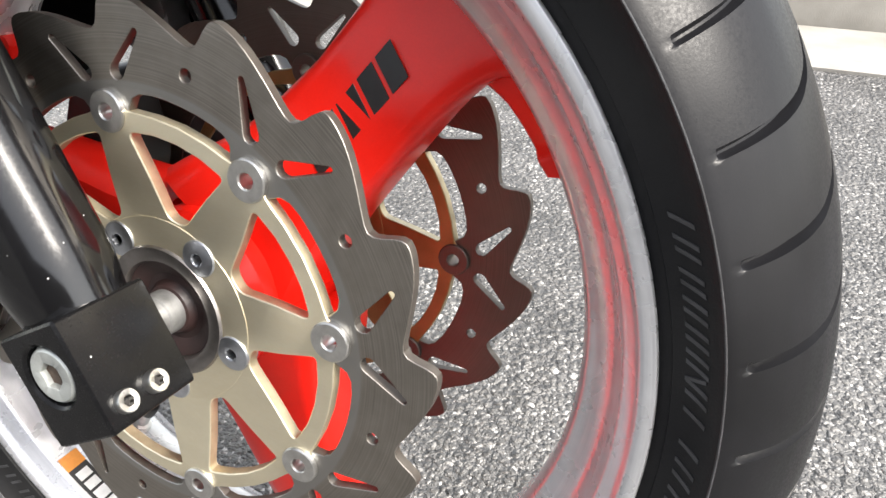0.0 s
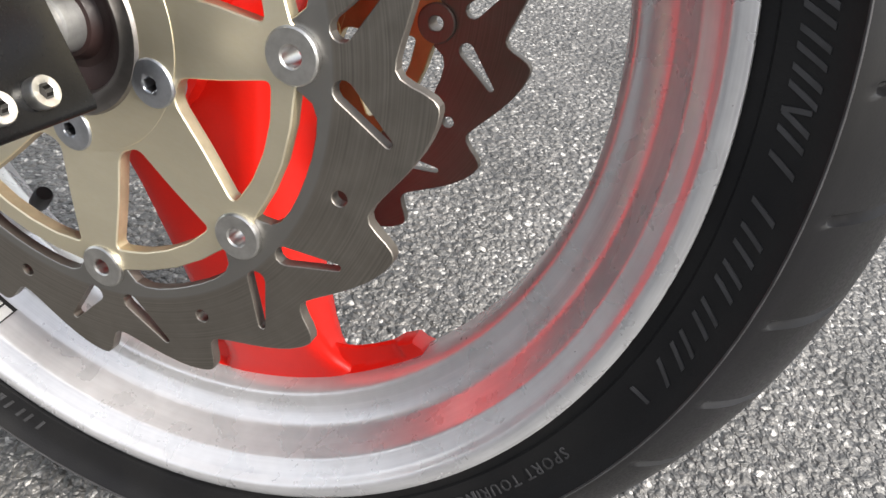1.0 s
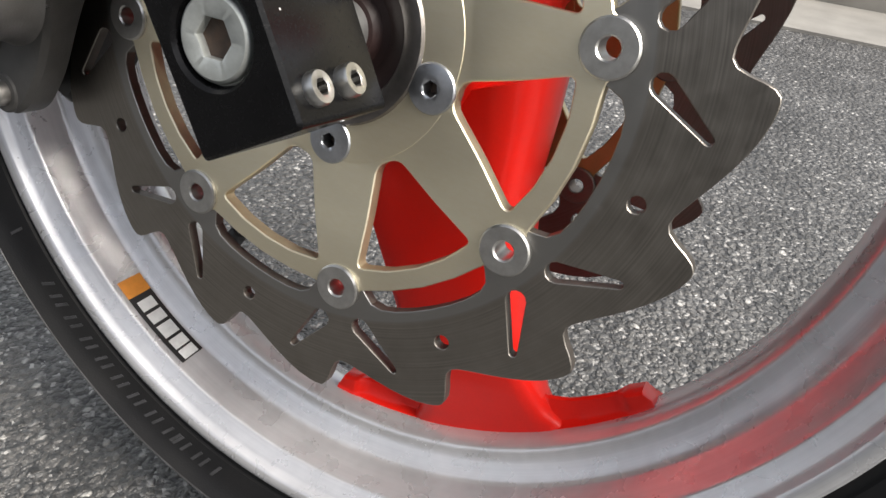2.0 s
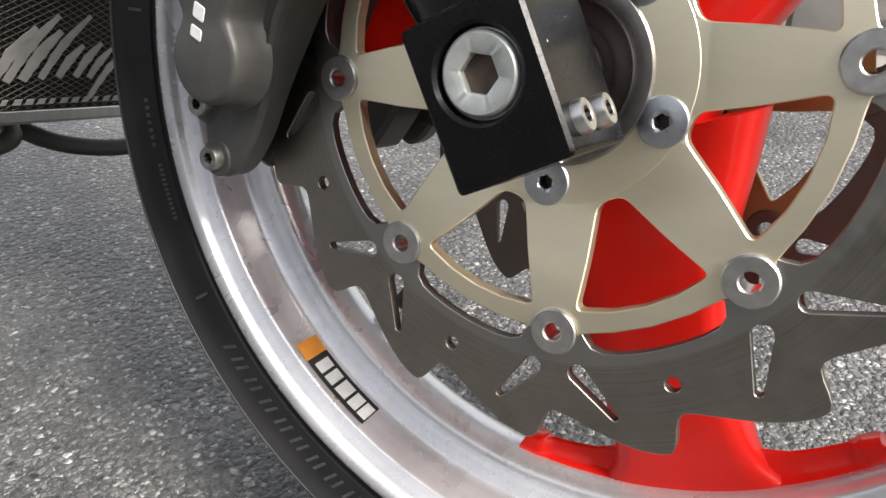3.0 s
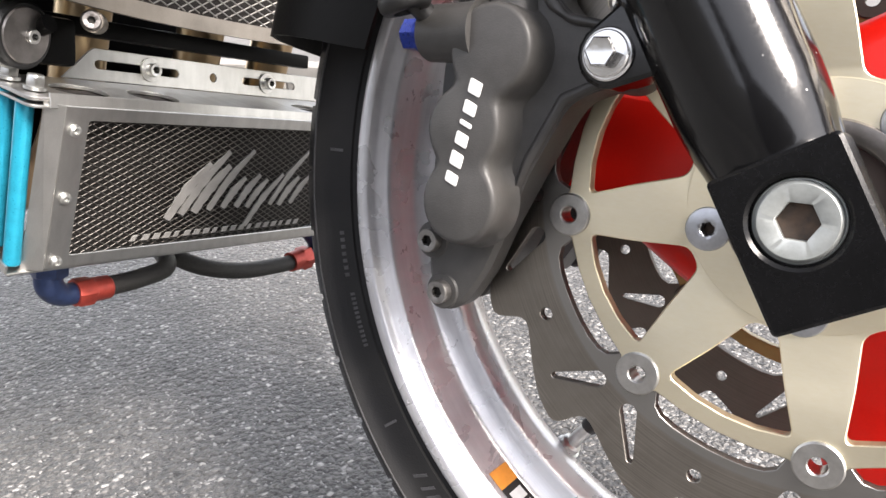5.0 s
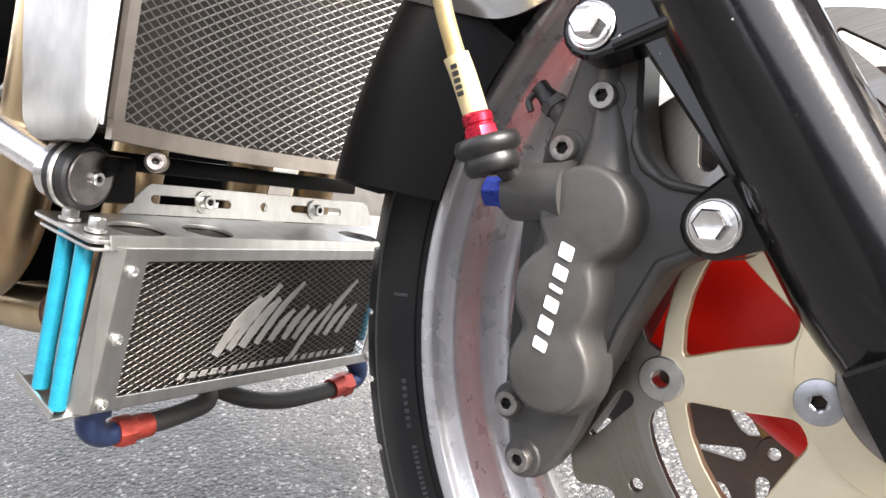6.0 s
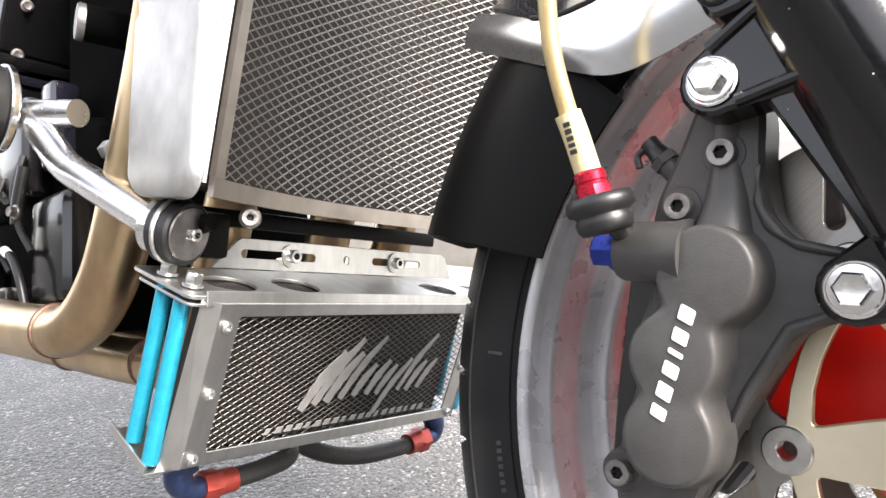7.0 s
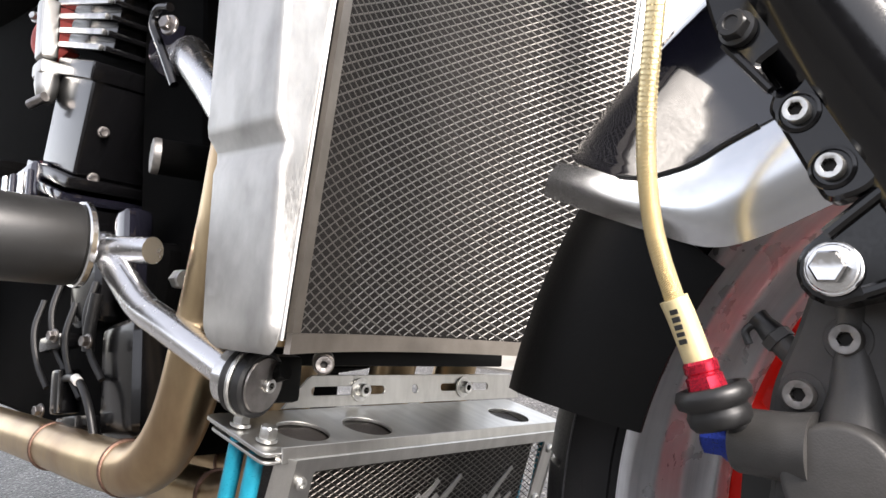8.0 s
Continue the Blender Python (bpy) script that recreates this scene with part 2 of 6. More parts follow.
def asphalt_material():
    m = bpy.data.materials.new("asphalt")
    m.use_nodes = True
    n, l = m.node_tree.nodes, m.node_tree.links
    b = n["Principled BSDF"]
    co = n.new("ShaderNodeTexCoord")
    warp = n.new("ShaderNodeTexNoise")
    warp.inputs["Scale"].default_value = 120
    add = n.new("ShaderNodeMix")
    add.data_type, add.blend_type = "RGBA", "LINEAR_LIGHT"
    add.inputs["Factor"].default_value = 0.0035
    l.new(co.outputs["Object"], warp.inputs["Vector"])
    l.new(co.outputs["Object"], add.inputs["A"])
    l.new(warp.outputs["Color"], add.inputs["B"])
    stones = n.new("ShaderNodeTexVoronoi")
    stones.inputs["Scale"].default_value = 150
    chips = n.new("ShaderNodeTexVoronoi")
    chips.inputs["Scale"].default_value = 360
    for v in (stones, chips):
        l.new(add.outputs["Result"], v.inputs["Vector"])
    tone = n.new("ShaderNodeValToRGB")
    els = tone.color_ramp.elements
    els[0].position, els[0].color = 0.0, (0.018, 0.018, 0.019, 1)
    els[1].position, els[1].color = 1.0, (0.54, 0.525, 0.495, 1)
    for p, c in ((0.07, 0.050), (0.14, 0.082), (0.60, 0.108), (0.86, 0.136), (0.93, 0.22), (0.97, 0.38)):
        e = els.new(p)
        e.color = (c * 1.02, c * 0.99, c * 0.95, 1)
    one = n.new("ShaderNodeSeparateColor")
    l.new(stones.outputs["Color"], one.inputs["Color"])
    l.new(one.outputs["Red"], tone.inputs["Fac"])
    tone2 = n.new("ShaderNodeValToRGB")
    els = tone2.color_ramp.elements
    els[0].color, els[1].color = (0.052, 0.052, 0.053, 1), (0.42, 0.41, 0.395, 1)
    els[0].position = 0.15
    e = els.new(0.88)
    e.color = (0.118, 0.115, 0.111, 1)
    two = n.new("ShaderNodeSeparateColor")
    l.new(chips.outputs["Color"], two.inputs["Color"])
    l.new(two.outputs["Red"], tone2.inputs["Fac"])
    gap = n.new("ShaderNodeMapRange")
    gap.inputs["From Min"].default_value, gap.inputs["From Max"].default_value = 0.30, 0.55
    l.new(stones.outputs["Distance"], gap.inputs["Value"])
    mix = n.new("ShaderNodeMix")
    mix.data_type = "RGBA"
    l.new(gap.outputs["Result"], mix.inputs["Factor"])
    l.new(tone.outputs["Color"], mix.inputs["A"])
    l.new(tone2.outputs["Color"], mix.inputs["B"])
    patch = n.new("ShaderNodeTexNoise")
    patch.inputs["Scale"].default_value, patch.inputs["Detail"].default_value = 9, 6
    l.new(co.outputs["Object"], patch.inputs["Vector"])
    pr = n.new("ShaderNodeMapRange")
    pr.inputs["From Min"].default_value, pr.inputs["From Max"].default_value = 0.3, 0.7
    pr.inputs["To Min"].default_value, pr.inputs["To Max"].default_value = 0.62, 1.30
    l.new(patch.outputs["Fac"], pr.inputs["Value"])
    mul = n.new("ShaderNodeVectorMath")
    mul.operation = "SCALE"
    l.new(mix.outputs["Result"], mul.inputs[0])
    l.new(pr.outputs["Result"], mul.inputs["Scale"])
    l.new(mul.outputs["Vector"], b.inputs["Base Color"])
    b.inputs["Roughness"].default_value = 0.42
    h = n.new("ShaderNodeMath")
    h.operation = "MULTIPLY_ADD"
    h.inputs[1].default_value = 0.35
    l.new(chips.outputs["Distance"], h.inputs[0])
    l.new(stones.outputs["Distance"], h.inputs[2])
    bp = n.new("ShaderNodeBump")
    bp.invert = True
    bp.inputs["Strength"].default_value, bp.inputs["Distance"].default_value = 1.0, 0.0050
    l.new(h.outputs["Value"], bp.inputs["Height"])
    l.new(bp.outputs["Normal"], b.inputs["Normal"])
    return m


ASPHALT = asphalt_material()
LETTER = mat("worn_letter_rubber", (0.050, 0.050, 0.053), 0.40, second=(0.026, 0.026, 0.027), scale=120)
# Steel with a brown reflection mixed into its base colour.
RAIL = mat("brown_stained_steel", (0.33, 0.295, 0.26), 0.38, 1.0, scale=35, var=0.3)
RUBBER = mat("tyre_rubber", (0.007, 0.007, 0.0078), 0.55, second=(0.013, 0.0127, 0.0127), scale=25, bump=0.15, bump_scale=900, ior=1.32)
TREAD = mat("tread_rubber", (0.009, 0.009, 0.0105), 0.36, second=(0.004, 0.004, 0.0045), scale=12, bump=0.03, bump_scale=1200, ior=1.23, rough_var=0.08)
ALU = ring_brushed("polished_rim", (0.58, 0.58, 0.595), 0.28, metal=0.60, turns=500, var=0.10, smudge=0.25, grooved=0.75)
RED = mat("red_enamel", (0.72, 0.013, 0.007), 0.34, scale=20, var=0.12, coat=0.08, rough_var=0.015, ior=1.38)
STEEL = ring_brushed("rotor_steel", (0.30, 0.275, 0.245), 0.36, turns=1100, var=0.14, streak=0.16)


def unworn_band(m, radius, color):
    """Inside a radius the pads have never touched the disc: paler and even."""
    n, l = m.node_tree.nodes, m.node_tree.links
    b = n["Principled BSDF"]
    ln = next(k for k in n if k.type == "VECT_MATH" and k.operation == "LENGTH")
    step = n.new("ShaderNodeMapRange")
    step.inputs["From Min"].default_value, step.inputs["From Max"].default_value = radius + 0.0006, radius - 0.0006
    l.new(ln.outputs["Value"], step.inputs["Value"])
    mixc = n.new("ShaderNodeMix")
    mixc.data_type = "RGBA"
    mixc.inputs["B"].default_value = (*color, 1)
    l.new(step.outputs["Result"], mixc.inputs["Factor"])
    l.new(b.inputs["Base Color"].links[0].from_socket, mixc.inputs["A"])
    l.new(mixc.outputs["Result"], b.inputs["Base Color"])


unworn_band(STEEL, 0.1135, (0.335, 0.325, 0.31))
GOLD = mat("champagne_anodised", (0.87, 0.79, 0.60), 0.43, 1.0, scale=18, var=0.08, rough_var=0.015, stretch=(1, 1, 3), fine=300)
# Dull metals for cut edges, darkened for the shade that lies on them.
CUTSTEEL = mat("dusty_cut_steel", (0.13, 0.115, 0.10), 0.5, 0.75, scale=120, var=0.3)
CUTGOLD = mat("dusty_cut_gold", (0.50, 0.43, 0.29), 0.5, 0.85, scale=90, var=0.25)
ZINC = mat("zinc_bolt", (0.66, 0.66, 0.64), 0.34, 1.0, scale=200, var=0.25)
BLUEZINC = mat("bluish_zinc", (0.52, 0.54, 0.58), 0.36, 1.0, scale=160, var=0.22)
WASHER = mat("bobbin_steel", (0.60, 0.59, 0.57), 0.34, 1.0, scale=180, var=0.2)
DULLSTEEL = mat("weathered_screw", (0.27, 0.26, 0.25), 0.45, 0.9, scale=260, var=0.3)
DARKSTEEL = mat("seal_steel", (0.30, 0.28, 0.27), 0.4, 1.0, scale=90)
# Darker copies of rotor steel and gold, with shade and red reflection in the colour.
SHADESTEEL = ring_brushed("dusty_rotor_steel", (0.165, 0.135, 0.115), 0.46, metal=0.85, turns=1100, var=0.2, streak=0.13)
SHADEGOLD = mat("dusty_gold", (0.42, 0.27, 0.11), 0.48, 0.8, scale=60, var=0.25, rough_var=0.03)
SEALRUBBER = mat("maroon_seal_rubber", (0.030, 0.014, 0.013), 0.5, scale=90, var=0.4, bump=0.1)
DULLZINC = mat("dull_zinc", (0.40, 0.40, 0.395), 0.48, 0.85, scale=140, var=0.35, bump=0.08)
# Rust of the axle bolt's socket; also the painted shade in carrier screws.
RUSTSHADE = mat("rusty_socket", (0.060, 0.045, 0.036), 0.8, 0.2, second=(0.10, 0.065, 0.045), scale=300, bump=0.3)
BLACK = mat("black_paint", (0.004, 0.004, 0.0045), 0.14, scale=50, var=0.2, rough_var=0.05)


def chipped(m, scale, size, color):
    """Sparse small chips through the paint to a paler ground."""
    n, l = m.node_tree.nodes, m.node_tree.links
    b = n["Principled BSDF"]
    co = n.new("ShaderNodeTexCoord")
    vo = n.new("ShaderNodeTexVoronoi")
    vo.inputs["Scale"].default_value = scale
    l.new(co.outputs["Object"], vo.inputs["Vector"])
    rgb = n.new("ShaderNodeSeparateColor")
    l.new(vo.outputs["Color"], rgb.inputs["Color"])
    lim = n.new("ShaderNodeMapRange")
    lim.inputs["From Min"].default_value, lim.inputs["From Max"].default_value = 0.86, 1.0
    lim.inputs["To Min"].default_value, lim.inputs["To Max"].default_value = 0.0, size
    l.new(rgb.outputs["Red"], lim.inputs["Value"])
    less = n.new("ShaderNodeMath")
    less.operation = "LESS_THAN"
    l.new(vo.outputs["Distance"], less.inputs[0])
    l.new(lim.outputs["Result"], less.inputs[1])
    old = b.inputs["Base Color"].links[0].from_socket
    mix = n.new("ShaderNodeMix")
    mix.data_type = "RGBA"
    mix.inputs["B"].default_value = (*color, 1)
    l.new(less.outputs["Value"], mix.inputs["Factor"])
    l.new(old, mix.inputs["A"])
    l.new(mix.outputs["Result"], b.inputs["Base Color"])


chipped(BLACK, 230, 0.09, (0.42, 0.41, 0.40))
CLAMPBLACK = mat("black_clamp_coating", (0.0045, 0.0045, 0.005), 0.24, scale=90, var=0.3, rough_var=0.05, bump=0.03, bump_scale=900, ior=1.28)
chipped(CLAMPBLACK, 210, 0.10, (0.50, 0.49, 0.47))
BLACKSATIN = mat("black_satin", (0.013, 0.013, 0.013), 0.38, scale=60, var=0.2, bump=0.05)
CALGREY = mat("caliper_coating", (0.062, 0.060, 0.058), 0.44, 0.1, ior=1.42, scale=120, var=0.2, bump=0.12, bump_scale=1400)
CHROME = mat("chrome_bolt", (0.84, 0.84, 0.84), 0.18, 1.0, scale=250, var=0.15, rough_var=0.08)
WHITE = mat("white_paint", (0.70, 0.70, 0.68), 0.5, scale=300, var=0.12)
BLACKINK = mat("black_lettering", (0.012, 0.012, 0.012), 0.45, scale=200)
ORANGE = mat("orange_sticker", (0.72, 0.26, 0.03), 0.45, scale=150, var=0.2)
BRAID = mat("gold_braid", (0.80, 0.67, 0.40), 0.32, 0.85, scale=120, var=0.10, bump=0.15, bump_scale=2600, rough_var=0.03)
SLEEVE = mat("cream_gold_sleeve", (0.72, 0.60, 0.34), 0.40, 0.4, scale=200, var=0.12)
FADEDRED = mat("faded_red_anodised", (0.36, 0.050, 0.035), 0.42, 0.5, scale=150, var=0.35, bump=0.05)
FADEDBLUE = mat("faded_blue_anodised", (0.030, 0.050, 0.125), 0.42, 0.5, scale=150, var=0.4, bump=0.05)
REDANO = mat("red_anodised", (0.50, 0.020, 0.045), 0.28, 0.7, scale=200, var=0.25)
BLUEANO = mat("blue_anodised", (0.02, 0.045, 0.30), 0.30, 0.7, scale=200, var=0.3)
CYAN = mat("cyan_tube", (0.010, 0.29, 0.42), 0.32, 0.4, scale=120, var=0.2)
SOFTRUBBER = mat("soft_rubber", (0.010, 0.010, 0.0105), 0.42, scale=200, var=0.3)
BRUSHED = mat("brushed_alloy", (0.54, 0.535, 0.515), 0.38, 1.0, scale=45, var=0.16, stretch=(0.4, 3, 1), bump=0.05, bump_scale=700)
CASTALU = mat("tank_alloy", (0.50, 0.495, 0.48), 0.46, 0.9, scale=38, var=0.32, stretch=(1.2, 1.2, 0.7), bump=0.10, bump_scale=260, rough_var=0.10, fine=420)
FINS = mat("cooler_core", (0.018, 0.015, 0.0135), 0.6, 0.4, scale=60, stretch=(1, 1, 14), bump=0.5, bump_scale=500)
WIRE = mat("stainless_mesh", (0.32, 0.305, 0.285), 0.35, 1.0, scale=90, var=0.2)
# Darker than the radiator's wire: the cooler's shade is put into the colour.
DARKWIRE = mat("dusty_mesh", (0.17, 0.16, 0.148), 0.45, 1.0, scale=60, var=0.3)
LOGO = mat("etched_plate", (0.32, 0.31, 0.295), 0.60, 0.35, scale=90, var=0.2)
TITAN = mat("heat_stained_pipe", (0.56, 0.43, 0.26), 0.33, 1.0, second=(0.34, 0.23, 0.14), scale=20, stretch=(1, 1, 0.35), rough_var=0.04, fine=200)
WELD = mat("weld_bead", (0.20, 0.12, 0.09), 0.5, 0.9, scale=400, bump=0.5)
PLATED = mat("pale_zinc_plate", (0.44, 0.46, 0.445), 0.42, 0.6, scale=150, var=0.22, bump=0.06)
# Near-black for socket insides: grime, and the shade of the recess painted in.
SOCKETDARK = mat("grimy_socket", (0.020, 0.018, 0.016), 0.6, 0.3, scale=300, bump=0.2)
# Near-black for the engine bay: the deep cavity's shade is in the colour.
CAVITYSHADE = mat("sooty_black", (0.002, 0.002, 0.002), 0.9, scale=30, bump=0.2, ior=1.12)
BARALU = mat("polished_tube", (0.82, 0.82, 0.83), 0.26, 1.0, scale=30, var=0.10, rough_var=0.02, fine=120)
ENGINE = mat("engine_black", (0.0040, 0.0040, 0.0046), 0.20, scale=60, var=0.3, coat=0.2)
GLOSSBLACK = mat("deep_blue_black_gloss", (0.010, 0.010, 0.016), 0.08, scale=20, var=0.2, coat=1.0, rough_var=0.03)
PLASTIC = mat("matt_black_plastic", (0.003, 0.003, 0.003), 0.46, scale=40, var=0.2, bump=0.06, ior=1.20)
POLISHED = mat("polished_strip", (0.66, 0.68, 0.71), 0.21, 1.0, scale=30, var=0.08, rough_var=0.01, fine=200)
HOSEBLACK = mat("black_braided_hose", (0.03, 0.029, 0.027), 0.5, 0.3, scale=700, var=0.5, bump=0.8, bump_scale=1400)
CONCRETE = mat("kerb_concrete", (0.30, 0.285, 0.26), 0.85, scale=12, var=0.25, bump=0.5, bump_scale=300)
PAVING = mat("worn_paving", (0.13, 0.125, 0.118), 0.8, scale=8, var=0.3, bump=0.4, bump_scale=250)
DARKSCREEN = mat("dark_render", (0.050, 0.048, 0.046), 0.9, scale=6, var=0.3, bump=0.3, bump_scale=200)
TITANFIN = mat("bare_fin_edge", (0.55, 0.55, 0.55), 0.35, 1.0, scale=80)

# ---- building helpers ----
LEAN, AXLE = 11.5, 0.303
BIKE = pose(0, 0, AXLE, -LEAN, 0, 0)   # the bike leans on its side stand; its frame has the axle's near disc at 0
HOME = {}


def V(*a):
    return Vector(a)


def thing(name, base, label, category, group="", kind=""):
    ob = new(name)
    ob.empty_display_size = 0.02
    ob.matrix_world = BIKE @ Matrix.Translation(base)
    HOME[ob.name] = Vector(base)
    return tagged(ob, label, category, group, kind)


def home(ob):
    return HOME[ob.name]


def mesh_of(name, bm, material, sharp=35):
    bmesh.ops.recalc_face_normals(bm, faces=bm.faces)
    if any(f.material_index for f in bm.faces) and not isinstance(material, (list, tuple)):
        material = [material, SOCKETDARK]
    me = bpy.data.meshes.new(name)
    bm.to_mesh(me)
    bm.free()
    me.polygons.foreach_set("use_smooth", [True] * len(me.polygons))
    me.set_sharp_from_angle(angle=radians(sharp))
    for mm in (material if isinstance(material, (list, tuple)) else [material]):
        me.materials.append(mm)
    return me


def part(name, bm, material, parent, label="", sharp=35):
    bmesh.ops.translate(bm, verts=bm.verts, vec=-home(parent))
    ob = new(name, mesh_of(name, bm, material, sharp))
    ob.parent = parent
    HOME[ob.name] = home(parent)
    if label:
        ob["label"] = label
    return ob


def again(name, data, parent, label=""):
    """One more part on a mesh that another part has already."""
    ob = new(name, data)
    ob.parent = parent
    HOME[ob.name] = home(parent)
    if label:
        ob["label"] = label
    return ob


def polar(r, a):
    return (r * math.cos(radians(a)), r * math.sin(radians(a)))


def offset_loop(loop, d):
    """Each point moved d to the left of the way round (inward for a loop run anticlockwise)."""
    out, n = [], len(loop)
    for i in range(n):
        p, q, s = (Vector(loop[(i + k) % n]) for k in (-1, 0, 1))
        a, b = (q - p), (s - q)
        a = a.normalized() if a.length > 1e-9 else b.normalized()
        b = b.normalized() if b.length > 1e-9 else a
        nrm = Vector((-a.y - b.y, a.x + b.x))
        k = max(0.4, 1 + a.dot(b))
        out.append(tuple(q + nrm * (d / k)))
    return out


def area(loop):
    return sum(loop[i - 1][0] * p[1] - p[0] * loop[i - 1][1] for i, p in enumerate(loop)) / 2


def fill(loops):
    """Triangles between an outline and the holes in it, as numbers of their points."""
    bm = bmesh.new()
    for lp in loops:
        vs = [bm.verts.new((p[0], p[1], 0)) for p in lp]
        for i in range(len(vs)):
            bm.edges.new((vs[i - 1], vs[i]))
    bm.verts.index_update()
    bmesh.ops.triangle_fill(bm, use_beauty=True, use_dissolve=False, edges=bm.edges)
    tris = [tuple(v.index for v in f.verts) for f in bm.faces]
    bm.free()
    return tris


def plate(outer, holes, y0, y1, chamfer=0.0):
    """A flat part in the plane of the wheel from y0 to y1, with holes and a small chamfer on the y0 and y1 rims."""
    loops = [outer if area(outer) > 0 else outer[::-1]] + [h if area(h) < 0 else h[::-1] for h in holes]
    ins = [offset_loop(lp, chamfer) for lp in loops] if chamfer else loops
    tris = fill(ins)
    bm = bmesh.new()
    layers = [(ins, y0)] + ([(loops, y0 + chamfer), (loops, y1 - chamfer)] if chamfer else []) + [(ins, y1)]
    rows = [[bm.verts.new((p[0], y, p[1])) for lp in ll for p in lp] for ll, y in layers]
    for row in (rows[0], rows[-1]):
        for t in tris:
            try:
                bm.faces.new([row[i] for i in t])
            except ValueError:
                pass
    for a, b in zip(rows, rows[1:]):
        k = 0
        for lp in loops:
            m = len(lp)
            for i in range(m):
                j = (i + 1) % m
                bm.faces.new((a[k + i], a[k + j], b[k + j], b[k + i]))
            k += m
    return bm


def board(outer, holes, thick, origin, ex, ey, chamfer=0.0004):
    """A plate in any plane: outline along ex and ey from an origin, thickness away from ex x ey."""
    bm = plate(outer, holes, 0, thick, chamfer)
    ex, ey = Vector(ex).normalized(), Vector(ey)
    ey = (ey - ex * ey.dot(ex)).normalized()
    nz = ey.cross(ex)
    m = Matrix((ex, nz, ey)).transposed().to_4x4()
    m.translation = Vector(origin)
    bmesh.ops.transform(bm, matrix=m, verts=bm.verts)
    return bm


def revolve(profile, segs, a0=0.0, a1=360.0, loop=True):
    """Turns a profile of (radius, y) about the axle."""
    full = abs(a1 - a0) >= 359.9
    bm = bmesh.new()
    rings = []
    for i in range(segs if full else segs + 1):
        a = radians(a0 + (a1 - a0) * i / segs)
        c, s = math.cos(a), math.sin(a)
        rings.append([bm.verts.new((r * c, y, r * s)) for r, y in profile])
    n = len(profile)
    for i in range(segs):
        a, b = rings[i], rings[(i + 1) % len(rings)]
        for j in range(n if loop else n - 1):
            k = (j + 1) % n
            bm.faces.new((a[j], a[k], b[k], b[j]))
    if not full and loop:
        bm.faces.new(rings[0])
        bm.faces.new(rings[-1])
    return bm


def frame_to(axis):
    return Vector(axis).normalized().to_track_quat("Z", "Y").to_matrix()


def lathe(center, axis, profile, segs=24, hexes=(), bm=None):
    """Turns a profile of (radius, height) about an axis; rows named in hexes are six-sided."""
    bm = bm or bmesh.new()
    q, c = frame_to(axis), Vector(center)
    rings = []
    for k, (r, h) in enumerate(profile):
        if r < 1e-7:
            rings.append([bm.verts.new(c + q @ Vector((0, 0, h)))])
            continue
        ring = []
        for i in range(segs):
            a = 2 * math.pi * i / segs
            rr = r / math.cos((a % (math.pi / 3)) - math.pi / 6) * 0.92 if k in hexes else r
            ring.append(bm.verts.new(c + q @ Vector((rr * math.cos(a), rr * math.sin(a), h))))
        rings.append(ring)
    for a, b in zip(rings, rings[1:]):
        for i in range(segs):
            j = (i + 1) % segs
            vs = [a[i % len(a)], a[j % len(a)], b[j % len(b)], b[i % len(b)]]
            vs = [v for n, v in enumerate(vs) if v not in vs[:n]]
            if len(vs) > 2:
                bm.faces.new(vs)
    return bm


def rod(a, b, r, segs=20, soft=0.0006):
    a, b = Vector(a), Vector(b)
    h = (b - a).length
    return lathe(a, b - a, [(0, 0), (r - soft, 0), (r, soft), (r, h - soft), (r - soft, h), (0, h)], segs)


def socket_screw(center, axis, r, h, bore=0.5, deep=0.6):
    """A cap screw; the inside of its hexagon socket is coloured dark, for grime and recess shade."""
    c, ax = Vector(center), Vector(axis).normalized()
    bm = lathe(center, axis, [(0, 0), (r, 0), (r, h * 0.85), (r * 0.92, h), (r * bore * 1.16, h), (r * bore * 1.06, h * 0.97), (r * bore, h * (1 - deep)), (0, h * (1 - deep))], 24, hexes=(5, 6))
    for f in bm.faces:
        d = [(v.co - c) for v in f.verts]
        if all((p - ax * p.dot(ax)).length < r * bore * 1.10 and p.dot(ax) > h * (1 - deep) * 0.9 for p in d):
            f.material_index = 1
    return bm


def merge(a, b):
    """Adds the faces of b to a."""
    me = bpy.data.meshes.new("t")
    b.to_mesh(me)
    b.free()
    a.from_mesh(me)
    bpy.data.meshes.remove(me)
    return a


def hex_bolt(center, axis, r_washer, h_washer, r_hex, h_hex):
    """A flanged hexagon bolt head with a chamfered top."""
    ax = Vector(axis).normalized()
    flange = lathe(center, axis, [(0, 0), (r_washer, 0), (r_washer, h_washer * 0.7), (r_washer * 0.94, h_washer), (r_hex * 0.8, h_washer * 1.15), (0, h_washer * 1.15)], 32)
    head = lathe(Vector(center) + ax * h_washer * 0.9, axis, [(0, 0), (r_hex, 0), (r_hex, h_hex * 0.84), (r_hex * 0.86, h_hex), (r_hex * 0.55, h_hex * 0.95), (0, h_hex * 0.95)], 6)
    return merge(flange, head)


def block(center, size, rot=None, bevel=0.002, segs=2):
    bm = bmesh.new()
    bmesh.ops.create_cube(bm, size=1.0)
    bmesh.ops.scale(bm, vec=size, verts=bm.verts)
    if bevel:
        bmesh.ops.bevel(bm, geom=list(bm.edges), offset=bevel, segments=segs, profile=0.6, affect="EDGES")
    if rot is not None:
        bmesh.ops.rotate(bm, cent=(0, 0, 0), matrix=rot, verts=bm.verts)
    bmesh.ops.translate(bm, vec=Vector(center), verts=bm.verts)
    return bm


